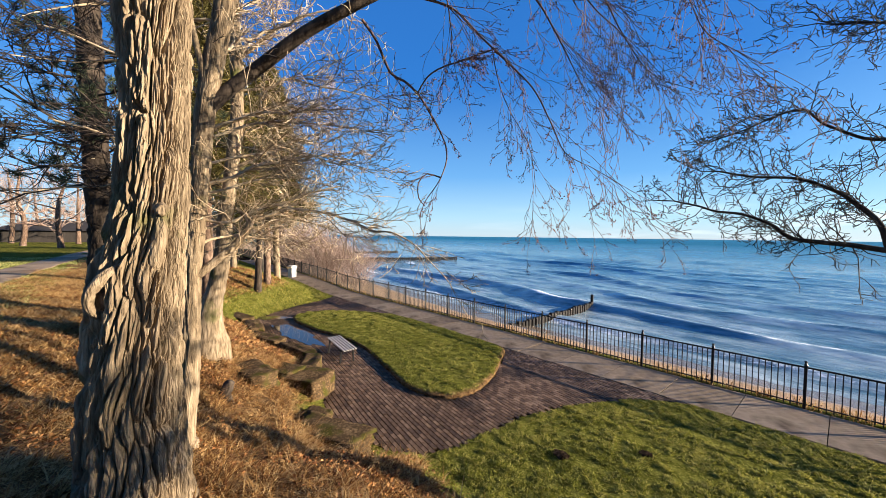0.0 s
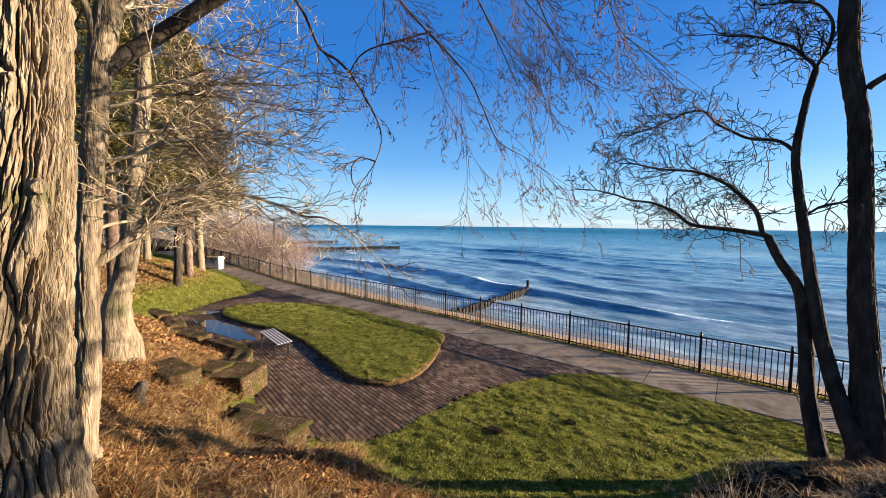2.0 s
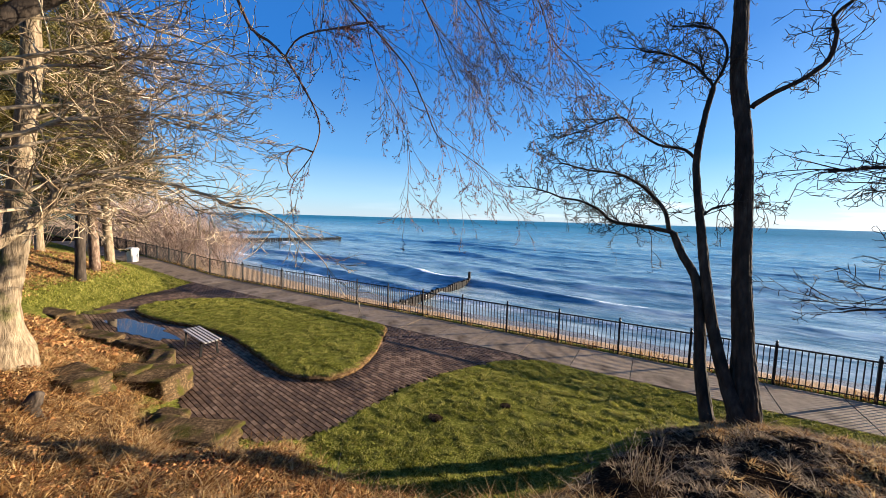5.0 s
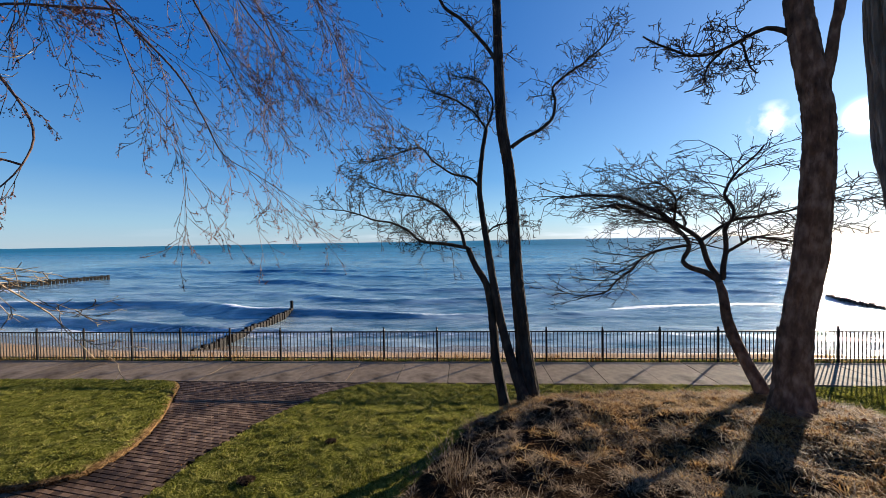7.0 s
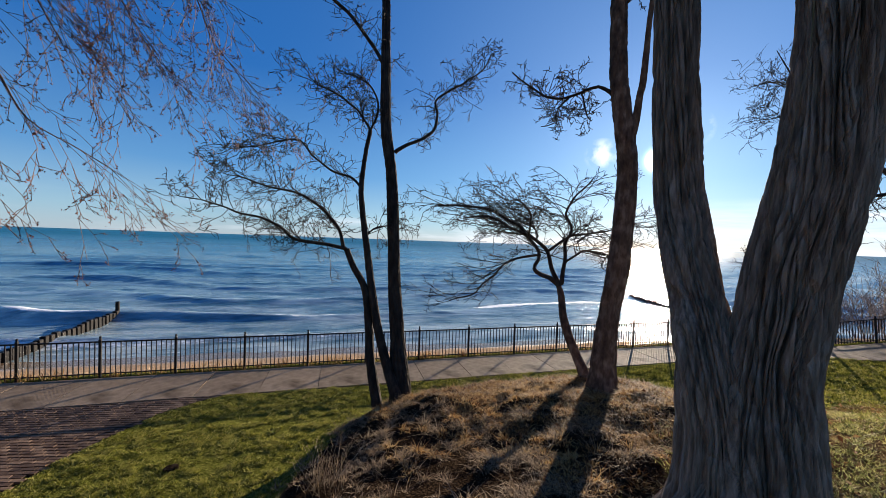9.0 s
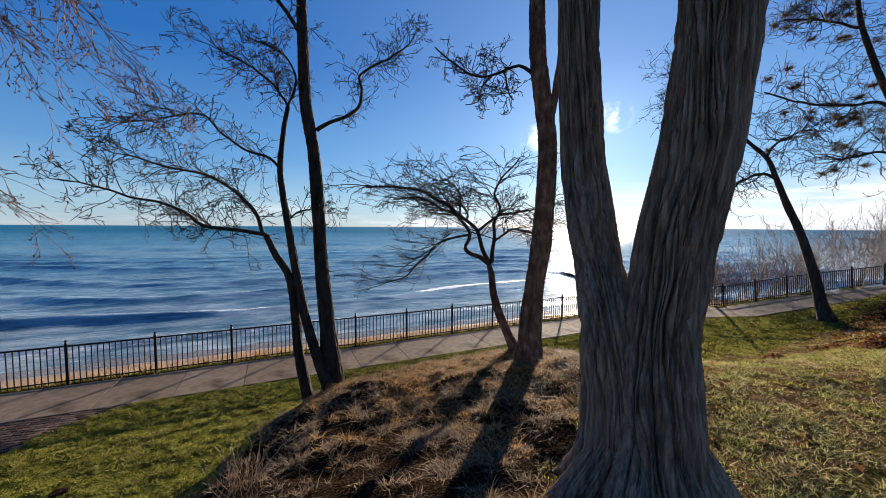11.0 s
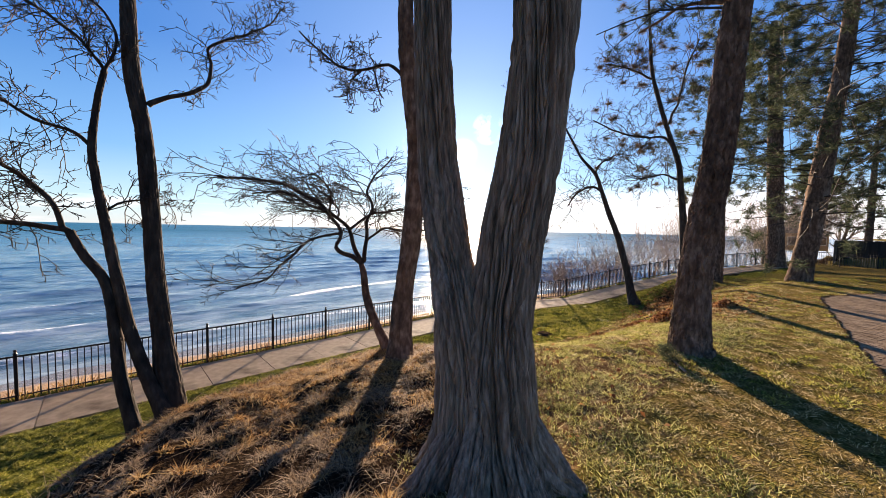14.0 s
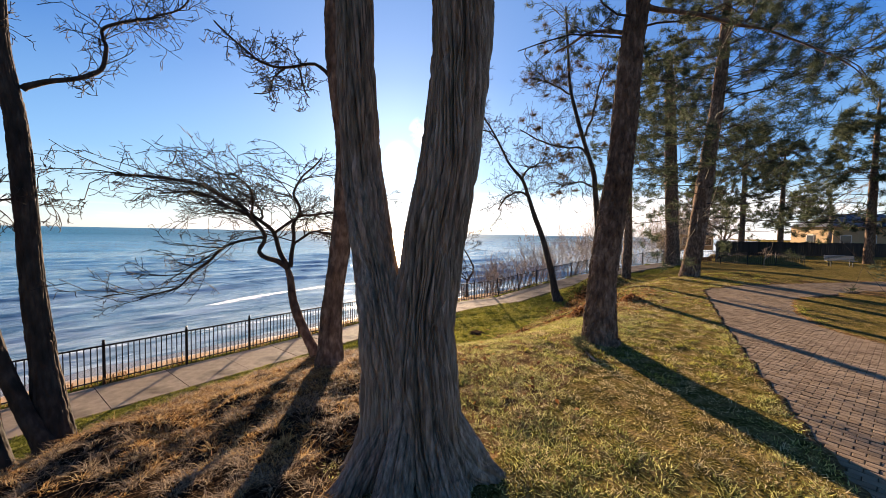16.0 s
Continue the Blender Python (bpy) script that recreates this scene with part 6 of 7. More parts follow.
    st2 = dict(gnarl=0.2, up=0.02, kids=(2, 4, 3), angle=(25, 65), ratio=(0.35, 0.65), rmin=0.0052, flat=0.9)
    for k, ln in enumerate(pale):
        for p, d, r in along(ln, rng, (7, 24, 24, 28, 28, 18, 18, 18, 30, 30, 30, 26, 28, 20, 20, 20, 18, 18, 26)[k], 0.2, 1.0):
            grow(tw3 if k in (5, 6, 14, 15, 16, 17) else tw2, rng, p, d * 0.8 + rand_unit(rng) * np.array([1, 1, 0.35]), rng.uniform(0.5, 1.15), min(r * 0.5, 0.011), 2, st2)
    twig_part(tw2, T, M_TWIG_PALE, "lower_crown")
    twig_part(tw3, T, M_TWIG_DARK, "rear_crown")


def leafless_broad(x, y, h, seed, label, mat_bark, mat_twig, r=0.2, spread=1.0, lvl=3, name="tree", kids=(3, 3, 4), nmain=9, rmin=0.012):
    """A bare round-headed tree farther off."""
    z = top_z(x, y)
    T = thing(name, (x, y, z), label, "tree")
    rng = np.random.default_rng(seed)
    top = h * rng.uniform(0.45, 0.6)
    ln = trunk_of(T, [(x, y, z - 0.3, r * 1.5), (x, y, z + 0.3, r * 1.1), (x + rng.normal() * 0.15, y + rng.normal() * 0.15, z + h * 0.25, r * 0.9), (x + rng.normal() * 0.3, y + rng.normal() * 0.3, z + top, r * 0.6), (x + rng.normal() * 0.4, y + rng.normal() * 0.4, z + h * 0.85, r * 0.2)],
                  mat_bark, 12, 0.3, furrows(0.02, 9, 1.5, 0.1, seed))
    tw = Twigs(4)
    st = dict(gnarl=0.18, up=0.08, kids=kids, angle=(20, 55), ratio=(0.45, 0.75), rmin=rmin)
    for p, d, rr in along(ln, rng, nmain, 0.25, 1.0):
        a = rng.uniform(0, 2 * np.pi)
        grow(tw, rng, p, np.array([math.cos(a) * spread, math.sin(a) * spread, rng.uniform(0.3, 1.0)]), h * rng.uniform(0.22, 0.36), rr * 0.5, lvl, st)
    twig_part(tw, T, mat_twig, "branchwork")


def conifer(x, y, h, rad, seed, label, mat_, clump=0.3, n=260, per=24, low=0.06):
    z = top_z(x, y)
    T = thing("conifer", (x, y, z), label, "tree")
    rng = np.random.default_rng(seed)
    trunk_of(T, [(x, y, z - 0.3, 0.22), (x, y, z + h * 0.5, 0.13), (x, y, z + h, 0.02)], M_BARK_PINE, 12, 0.3)
    tw, tips = Twigs(4), []
    st = dict(gnarl=0.12, up=0.02, kids=(4, 3), angle=(25, 60), ratio=(0.35, 0.6), rmin=0.008)
    for k in range(n):
        f = low + (1 - low) * rng.random() ** 1.2
        a = rng.uniform(0, 2 * np.pi)
        L_ = rad * (1 - f) ** 0.75 * rng.uniform(0.6, 1.15) + 0.2
        grow(tw, rng, np.array([x, y, z + f * h]), np.array([math.cos(a), math.sin(a), rng.uniform(-0.1, 0.35)]), L_, 0.02, 1, st, tips)
    twig_part(tw, T, M_TWIG_DARK, "branchwork")
    needle_clumps("foliage", [t[0] for t in tips], rng, clump, per, mat_, T, 0.014, 0.15, 1.3)


def shrub(x, y, h, w, seed, label, mat_, stems=40, group=""):
    z = top_z(x, y)
    rng = np.random.default_rng(seed)
    tw = Twigs(4)
    st = dict(gnarl=0.13, up=0.06, kids=(3, 4), angle=(12, 40), ratio=(0.45, 0.75), rmin=0.009)
    for k in range(stems):
        a = rng.uniform(0, 2 * np.pi)
        rr = rng.uniform(0, w * 0.35)
        px, py = x + rr * math.cos(a), y + rr * math.sin(a)
        p = np.array([px, py, top_z(px, py) - 0.1])
        grow(tw, rng, p, np.array([math.cos(a) * 0.5, math.sin(a) * 0.5, rng.uniform(0.9, 1.6)]), h * rng.uniform(0.5, 0.85), 0.02, 2, st)
    T = thing("shrub", (x, y, z), label, "shrub", group)
    twig_part(tw, T, mat_, "thicket")


twin_tree()
thorn_tree()
brow_tree()
forked_tree()
pine(H_CTRL, "leaning pine with scaly reddish-brown bark on the lawn", 51, 150, limbs=[[(10.77, -11.08, 8.79, 0.063), (10.86, -11.78, 8.43, 0.043), (10.88, -12.66, 7.94, 0.030), (10.83, -13.43, 7.40, 0.018), (10.73, -14.08, 6.77, 0.010)],
     [(10.77, -11.07, 9.6, 0.06), (11.6, -12.1, 9.7, 0.04), (12.2, -13.6, 9.3, 0.02)], [(10.76, -11.0, 8.2, 0.05), (11.0, -10.2, 8.6, 0.035), (11.2, -9.2, 8.5, 0.02)]], foliage=24, crown_from=8.0, reach=3.0, clump=0.13, per=26)
pale_tree()
weeping_tree()
crooked_tree("bare tree leaning seaward at the slope's foot", [(22.9, -5.55, 0.25, 0.36), (22.94, -5.42, 0.55, 0.26), (23.02, -5.26, 0.95, 0.215), (23.05, -5.03, 1.91, 0.185), (22.84, -4.55, 3.78, 0.155), (22.55, -4.11, 5.15, 0.138), (22.32, -3.79, 6.26, 0.113), (22.17, -3.45, 7.25, 0.093), (21.86, -2.78, 8.15, 0.072), (21.75, -2.40, 8.88, 0.065), (21.65, -1.68, 10.22, 0.054), (21.56, -0.69, 11.75, 0.041), (21.47, 0.21, 13.73, 0.018)],
             [[(22.32, -3.79, 6.26, 0.068), (22.09, -3.26, 6.57, 0.059), (21.84, -2.73, 6.32, 0.049), (21.58, -2.21, 5.48, 0.027)], [(22.17, -3.45, 7.25, 0.069), (22.30, -3.73, 7.90, 0.045), (22.55, -4.33, 8.22, 0.032), (22.69, -4.72, 8.29, 0.018)], [(21.65, -1.68, 10.22, 0.041), (21.74, -0.33, 10.49, 0.029), (21.83, 1.02, 10.76, 0.013)], [(21.56, -0.69, 11.75, 0.036), (21.74, 0.48, 12.38, 0.027), (21.92, 1.65, 12.65, 0.013)]], 22, M_BARK_DARK, M_TWIG_DARK, 26, 1.5)
crooked_tree("sparse crooked pine with brown needle tufts", [(23.79, -7.51, 1.3, 0.222), (23.78, -7.46, 2.65, 0.187), (23.75, -7.32, 4.82, 0.170), (23.71, -7.17, 6.28, 0.147), (23.68, -7.04, 7.49, 0.131), (23.62, -6.79, 8.37, 0.116), (23.52, -6.43, 9.53, 0.111), (23.43, -6.13, 10.58, 0.105), (23.30, -5.69, 12.43, 0.090), (23.25, -5.51, 14.45, 0.072), (23.18, -5.32, 16.97, 0.04)],
             [[(23.68, -7.03, 7.61, 0.070), (23.53, -6.46, 8.92, 0.065), (23.26, -5.56, 9.10, 0.050), (22.85, -4.39, 9.45, 0.044), (22.32, -3.13, 10.23, 0.03)], [(23.71, -7.15, 6.76, 0.060), (23.50, -6.37, 7.09, 0.046), (23.23, -5.46, 6.94, 0.040), (23.06, -4.97, 7.25, 0.02)],
              [(23.52, -6.43, 9.53, 0.065), (23.64, -6.88, 10.85, 0.054), (23.71, -7.14, 12.39, 0.044), (23.80, -7.56, 13.58, 0.03)], [(23.3, -5.8, 12, 0.06), (22.9, -4.6, 12.8, 0.045), (22.5, -3.6, 13.2, 0.025)]], 23, M_BARK_DARK, M_TWIG_DARK, 34, 1.7, "pine_tree", 16, 60)
pine([(28.03, -8.15, 1.77, 0.293), (28.03, -8.15, 3.67, 0.243), (28.02, -8.08, 7.29, 0.210), (27.99, -7.90, 13.70, 0.179), (28, -7.9, 17, 0.05)], "slender pine trunk behind the knoll", 52, 20, foliage=16, crown_from=9, reach=3.2, clump=0.28, per=26, width=0.012)
pine([(27.37, -11.53, 1.9, 0.55), (27.38, -11.63, 2.82, 0.44), (27.38, -11.95, 6.34, 0.403), (27.39, -12.21, 9.46, 0.358), (27.39, -12.43, 11.88, 0.305), (27.39, -12.59, 15.15, 0.255), (27.39, -12.62, 19.86, 0.1)], "large old pine with dark drooping foliage on the lawn", 53, 40, foliage=120, crown_from=5.0, reach=8.5, clump=0.36, per=32, width=0.014)
pine([(39.30, -9.83, 1.79, 0.66), (39.29, -9.77, 3.11, 0.53), (39.27, -9.51, 7.52, 0.50), (39.24, -9.14, 14.81, 0.43), (39.21, -8.81, 20.04, 0.2)], "tall old pine by the end of the iron fence", 54, 36, foliage=70, crown_from=6.5, reach=7.5, clump=0.4, per=36, width=0.018)
for k, (x, y, h, r, label) in enumerate([(64.3, -15.6, 19, 6.5, "dark pine before the board fence"), (52, -24, 17, 7.5, "broad pine shading the far lawn"), (58, -31, 19, 8, "tall pine beside the houses"), (70, -20, 17, 7, "pine behind the board fence"),
                                       (46, -30, 16, 7.5, "spreading pine at the lawn's side"), (72, -11, 15, 5, "pine standing near the pavilion")]):
    pine([(x, y, 1.9, 0.42), (x, y, 3, 0.36), (x + 0.1, y, 9, 0.3), (x, y, h, 0.06)], label, 60 + k, 16, foliage=60, crown_from=5.0, reach=r, clump=0.46, per=28, width=0.026)

# trees along the left bank
crooked_tree("leaning bare tree with a swollen pale base", [(-8.50, -10.74, 1.37, 0.40), (-8.50, -10.76, 1.67, 0.319), (-8.50, -10.76, 2.22, 0.249), (-8.48, -10.61, 2.88, 0.183), (-8.46, -10.49, 3.69, 0.174), (-8.45, -10.43, 4.50, 0.163), (-8.42, -10.30, 5.60, 0.153), (-8.40, -10.18, 6.96, 0.144), (-8.40, -10.19, 8.30, 0.133), (-8.41, -10.25, 9.60, 0.121), (-8.42, -10.31, 11.52, 0.085), (-8.4, -10.3, 13, 0.03)],
             [[(-8.42, -10.3, 5.6, 0.05), (-8.0, -9.4, 6.2, 0.04), (-7.5, -8.5, 6.6, 0.02)], [(-8.4, -10.2, 6.9, 0.05), (-8.3, -9.2, 7.3, 0.035), (-8.0, -8.2, 7.4, 0.02)], [(-8.46, -10.49, 3.9, 0.04), (-8.0, -9.6, 4.3, 0.03), (-7.6, -8.7, 4.5, 0.015)],
              [(-8.45, -10.4, 4.6, 0.04), (-8.9, -11.4, 5.2, 0.03), (-9.2, -12.3, 5.6, 0.015)], [(-8.42, -10.3, 8.0, 0.05), (-7.8, -9.6, 8.8, 0.035), (-7.2, -9.0, 9.2, 0.02)]], 31, M_BARK_PALE, M_TWIG_PALE, 26, 1.0, "tree", 36)
pine([(-8.49, -12.58, 2.4, 0.26), (-8.49, -12.60, 4.17, 0.207), (-8.49, -12.65, 5.30, 0.205), (-8.49, -12.69, 6.95, 0.191), (-8.49, -12.73, 8.56, 0.192), (-8.49, -12.74, 10.15, 0.167), (-8.5, -12.7, 13, 0.06)], "dark pine with sagging needle boughs on the bank", 71, 40, foliage=44, crown_from=4.6, reach=3.2, clump=0.17, per=34, width=0.008, bare=10, bark=M_BARK_DARK)
for k, (ctrl, h) in enumerate([([(-20.2, -6.75, 0.5, 0.25), (-20.19, -6.72, 1.4, 0.19), (-20.15, -6.6, 4.4, 0.17), (-20.1, -6.5, 8.4, 0.13), (-20.1, -6.4, 13, 0.05)], 0),
                              ([(-25.2, -4.15, 0.6, 0.3), (-25.2, -4.2, 1.2, 0.22), (-25.2, -4.3, 5.5, 0.19), (-25.2, -4.3, 9, 0.14), (-25.2, -4.3, 13, 0.05)], 0),
                              ([(-23.83, -7.18, 1.75, 0.2), (-23.83, -7.18, 2.68, 0.16), (-23.82, -7.16, 4.26, 0.15), (-23.81, -7.11, 6.35, 0.13), (-23.79, -6.97, 11, 0.05)], 0)]):
    crooked_tree(("slim dark-barked tree on the leafy slope", "straight pale-barked tree at the slope's foot", "slim grey tree higher on the slope")[k], ctrl, [], 33 + k, (M_BARK_DARK, M_BARK_PALE, M_BARK_PALE)[k], M_TWIG_PALE, 40, 1.1, "tree", 14)
conifer(-14.6, -9.9, 13, 2.4, 81, "tall green-gold cedar behind the bare trees", M_NEEDLE_YEL, 0.3, 330, 36, 0.36)
conifer(-21.4, -5.9, 12.5, 2.9, 82, "olive-brown cedar on the bank", M_NEEDLE_YEL, 0.34, 330, 32, 0.3)
conifer(-28, -7.0, 13, 3.4, 83, "dark green cedar beyond the slope", M_NEEDLE, 0.36, 240, 28, 0.15)
for k, (x, y, h, w) in enumerate([(-29.5, 4.2, 4.2, 3.4), (-33, 2.4, 5.6, 3.8), (-35, 2.6, 6.0, 4), (-39, 2.4, 6.2, 4), (-44, 2.6, 6.4, 4.4), (-33, 5.0, 4.4, 3.6), (-40, 6, 5.0, 4), (-50, 4, 7, 5), (-37.5, -5.2, 5.0, 3.0), (-43, -6, 6, 3.4)]):
    shrub(x, y, h, w, 100 + k, "bare reddish-brown shrub thicket beyond the fence", M_SHRUB, 58, "shrubs along the beach")
for k, (x, y, h, w) in enumerate([(24, 2.4, 1.6, 2.4), (27, 1.4, 2.4, 2.8), (29.5, 0.2, 3.4, 3.0), (32, -1.2, 5.0, 3.4), (35, -2.4, 5.6, 3.4), (38, -4.4, 5.8, 3.6), (41.5, -6.0, 6.2, 3.8), (45, -7.5, 6.2, 4.0), (31, 3, 3.4, 3), (36, 1.5, 4.6, 3.4), (41, -1, 5.2, 3.8), (47, -4.5, 5.8, 4.4), (52, -8.5, 6.2, 4.6), (58, -10, 6.4, 4.8)]):
    shrub(x, y, h, w, 130 + k, "bare grey-brown shrub on the bluff beyond the fence", M_SHRUB_GREY, 26, "shrubs on the bluff")
leafless_broad(26.5, 3.0, 5.2, 150, "small round-headed bare tree on the bluff", M_BARK_DARK, M_TWIG_DARK, 0.12, 1.0, 3, rmin=0.01)
# the park behind, to the left
for k, (x, y, h) in enumerate([(-53.3, -17.2, 9), (-62, -21, 11), (-70, -17, 12), (-58, -27, 10), (-48, -12.5, 10), (-66, -11.5, 11), (-76, -24, 12), (-45, -9.5, 9), (-90, -14, 13), (-95, -24, 13), (-84, -32, 12), (-105, -18, 14), (-88, -8, 12), (-72, -34, 11)]):
    leafless_broad(x, y, h, 160 + k, "bare spreading park tree on the lawn", M_BARK_PINE, M_SHRUB, 0.26, 1.1, 3, "park_tree", (3, 3, 4), 10, 0.014)
for k, (x, y, h) in enumerate([(78, -26, 12), (83, -38, 13), (74, -14, 11), (66, -7, 10), (90, -14, 12), (60, -11, 9)]):
    leafless_broad(x, y, h, 180 + k, "bare garden tree behind the board fence", M_BARK_GREY, M_SHRUB_GREY, 0.26, 1.0, 3, "garden_tree", (3, 3, 4), 9, 0.016)


def far_wood(n, region, h, seed, label):
    """Bare woods closing the park behind, too many trees to count."""
    rng = np.random.default_rng(seed)
    tw = Twigs(4)
    st = dict(gnarl=0.14, up=0.06, kids=(4, 4), angle=(15, 50), ratio=(0.4, 0.7), rmin=0.03)
    for k in range(n):
        x, y = rng.uniform(*region[:2]), rng.uniform(*region[2:])
        z = top_z(x, y)
        hh = h * rng.uniform(0.7, 1.2)
        tw.add([np.array([x + rng.normal() * 0.1, y, z + hh * 0.8 * q]) for q in np.linspace(-0.02, 1, 4)], 0.22, 0.05)
        for _ in range(9):
            a = rng.uniform(0, 2 * np.pi)
            grow(tw, rng, np.array([x, y, z + hh * rng.uniform(0.15, 0.7)]), np.array([math.cos(a), math.sin(a), rng.uniform(0.3, 1.2)]), hh * rng.uniform(0.25, 0.45), 0.06, 2, st)
    v, f = tw.arrays(3)
    me = fast_mesh("far_wood", v, f)
    me.materials.append(M_SHRUB)
    tagged(new("far_wood", me), label, "woods", kind="stuff")


far_wood(26, (-150, -96, -75, 4), 13, 221, "brown leafless woods at the far end of the park")
leafless_broad(41.0, -15.9, 2.6, 190, "young staked sapling on the lawn", M_BARK_PALE, M_SHRUB, 0.035, 0.6, 2, "sapling", (3, 3), 6, 0.006)


# ---------------- grass, straw and leaves ----------------
def off_paving(x, y):
    fy = fence_y(x)
    on_walk = (y < fy - 0.1) & (y > fy - 1.95)
    pl = inside(x, y, PLAZA) & ~inside(x, y, ISLAND)
    return ~(on_walk | pl | inside(x, y, RPATH)) & (y < fy + 0.3)


def blades(name, n, region, accept, height, width, lean, seed, mat_, label, clump=None, segs=1, lift=0.0, zf=None):
    rng = np.random.default_rng(seed)
    x0, x1, y0, y1 = region
    if clump:
        m = n // clump[0]
        cx, cy = rng.uniform(x0, x1, m), rng.uniform(y0, y1, m)
        x = np.repeat(cx, clump[0]) + rng.normal(size=m * clump[0]) * clump[1]
        y = np.repeat(cy, clump[0]) + rng.normal(size=m * clump[0]) * clump[1]
        big = np.repeat(0.45 + 1.1 * rng.random(m) ** 1.7, clump[0])
        away = np.stack([x - np.repeat(cx, clump[0]), y - np.repeat(cy, clump[0])], 1) / clump[1]
    else:
        x, y = rng.uniform(x0, x1, n), rng.uniform(y0, y1, n)
        big = np.ones(n)
        away = np.zeros((n, 2))
    if clump:
        keep = np.repeat(rng.random(m), clump[0]) < np.repeat(accept(cx, cy), clump[0])
        keep &= off_paving(x, y) | inside(x, y, ISLAND) | (y > fence_y(x) - 0.1)
    else:
        keep = rng.random(len(x)) < accept(x, y)
    x, y, big, away = x[keep], y[keep], big[keep], away[keep]
    n = len(x)
    z = (zf or land_z)(x, y) + lift
    h = height * rng.uniform(0.5, 1.25, n) * big
    a = rng.uniform(0, 2 * np.pi, n)
    side = np.stack([np.cos(a), np.sin(a), np.zeros(n)], 1) * (width * rng.uniform(0.7, 1.3, n))[:, None]
    tilt = np.stack([rng.normal(size=n) * lean + away[:, 0] * lean * 0.7, rng.normal(size=n) * lean + away[:, 1] * lean * 0.7, np.zeros(n)], 1) * h[:, None]
    p = np.stack([x, y, z], 1)
    upv = np.array([0, 0, 1.0])
    if segs == 1:
        v = np.stack([p - side, p + side, p + upv * h[:, None] + tilt], 1).reshape(-1, 3)
        f = np.arange(n * 3).reshape(-1, 3)
    else:
        q = p + upv * (h * 0.62)[:, None] + tilt * 0.35
        tip = p + upv * (h * 0.8)[:, None] + tilt * 1.15
        v = np.stack([p - side, p + side, q + side * 0.7, q - side * 0.7, tip], 1).reshape(-1, 3)
        b = np.arange(n)[:, None] * 5
        f = [np.concatenate([b, b + 1, b + 2, b + 3], 1), np.concatenate([b + 3, b + 2, b + 4], 1)]
    me = fast_mesh(name, v, f)
    me.materials.append(mat_)
    tagged(new(name, me), label, "grass", kind="stuff")


def gaps(x, y, seed):
    """Thin places between the tufts of mown turf."""
    return np.clip(0.46 + 1.3 * noise2(x, y, 6.0, seed) + 0.5 * noise2(x, y, 1.3, seed + 1), 0.02, 1)


def isl_z(x, y):
    e = edge_dist(x, y, ISLAND)
    return np.interp(e, [0, 0.08, 0.6, 2], [0.06, 0.1, 0.12, 0.13])


blades("lawn_grass", 330000, (-17, -4.7, -6.8, -1.9), lambda x, y: inside(x, y, ISLAND) * gaps(x, y, 301), 0.034, 0.0095, 0.6, 201, M_GRASS, "short green lawn grass of the raised bed", (26, 0.032), zf=isl_z)
blades("lawn_grass", 800000, (-4.8, 10, -9, -1.9), lambda x, y: off_paving(x, y) * np.clip(1 - inland(x, y) / 0.5, 0, 1) * gaps(x, y, 303), 0.034, 0.0075, 0.6, 202, M_GRASS, "short green lawn grass below the bank", (26, 0.03))
blades("lawn_grass", 330000, (9, 32, -15, -1.9), lambda x, y: off_paving(x, y) * (1 - dryness(x, y)) * gaps(x, y, 305) * np.interp(np.hypot(x - 2, y + 12), [6, 26], [1, 0.6]), 0.045, 0.01, 0.7, 203, M_GRASS, "green turf on the slope by the walk", (24, 0.06))
blades("lawn_grass", 330000, (3.5, 14, -14, -7), lambda x, y: off_paving(x, y) * (1 - mound(x, y)) * gaps(x, y, 309) * np.clip(0.5 + 0.9 * noise2(x, y, 0.5, 77), 0, 1), 0.038, 0.0058, 0.8, 204, M_GRASS_DULL, "patchy green turf near the forked tree", (16, 0.05))
blades("lawn_grass", 170000, (10, 27, -7, -2.4), lambda x, y: off_paving(x, y) * np.clip(1 - inland(x, y) / 0.6, 0, 1) * gaps(x, y, 311), 0.065, 0.012, 0.5, 206, M_GRASS, "bright green turf in the hollow by the walk", (20, 0.06))
blades("lawn_grass", 70000, (-30, -17, -9, -2), lambda x, y: off_paving(x, y) * (1 - dryness(x, y)), 0.08, 0.014, 0.5, 205, M_GRASS, "green turf at the foot of the leafy slope", (7, 0.07))
blades("dry_grass", 200000, (-9.5, 1.5, -14.5, -8), lambda x, y: off_paving(x, y) * dryness(x, y) * np.clip(0.6 + 0.6 * noise2(x, y, 0.9, 61) + 0.8 * noise2(x, y, 3.2, 65), 0.06, 1), 0.1, 0.0062, 1.3, 211, M_STRAW, "long dry orange-brown grass on the bank", (26, 0.045), 2)
# grey tufts paint the mound's shaded side
blades("dry_grass", 190000, (0.6, 9, -12.2, -3), lambda x, y: off_paving(x, y) * np.clip(inland(x, y) / 0.5, 0, 1) * mound(x, y) * np.clip(np.interp(x + 0.5 * (y + 8), [1.5, 4.5], [0.12, 0.36]) + 0.7 * noise2(x, y, 2.6, 62), 0.05, 1), 0.07, 0.0055, 1.1, 212, M_STRAW_SHADED, "withered grass tufts coloured grey for the mound's shaded part", (36, 0.04), 2)
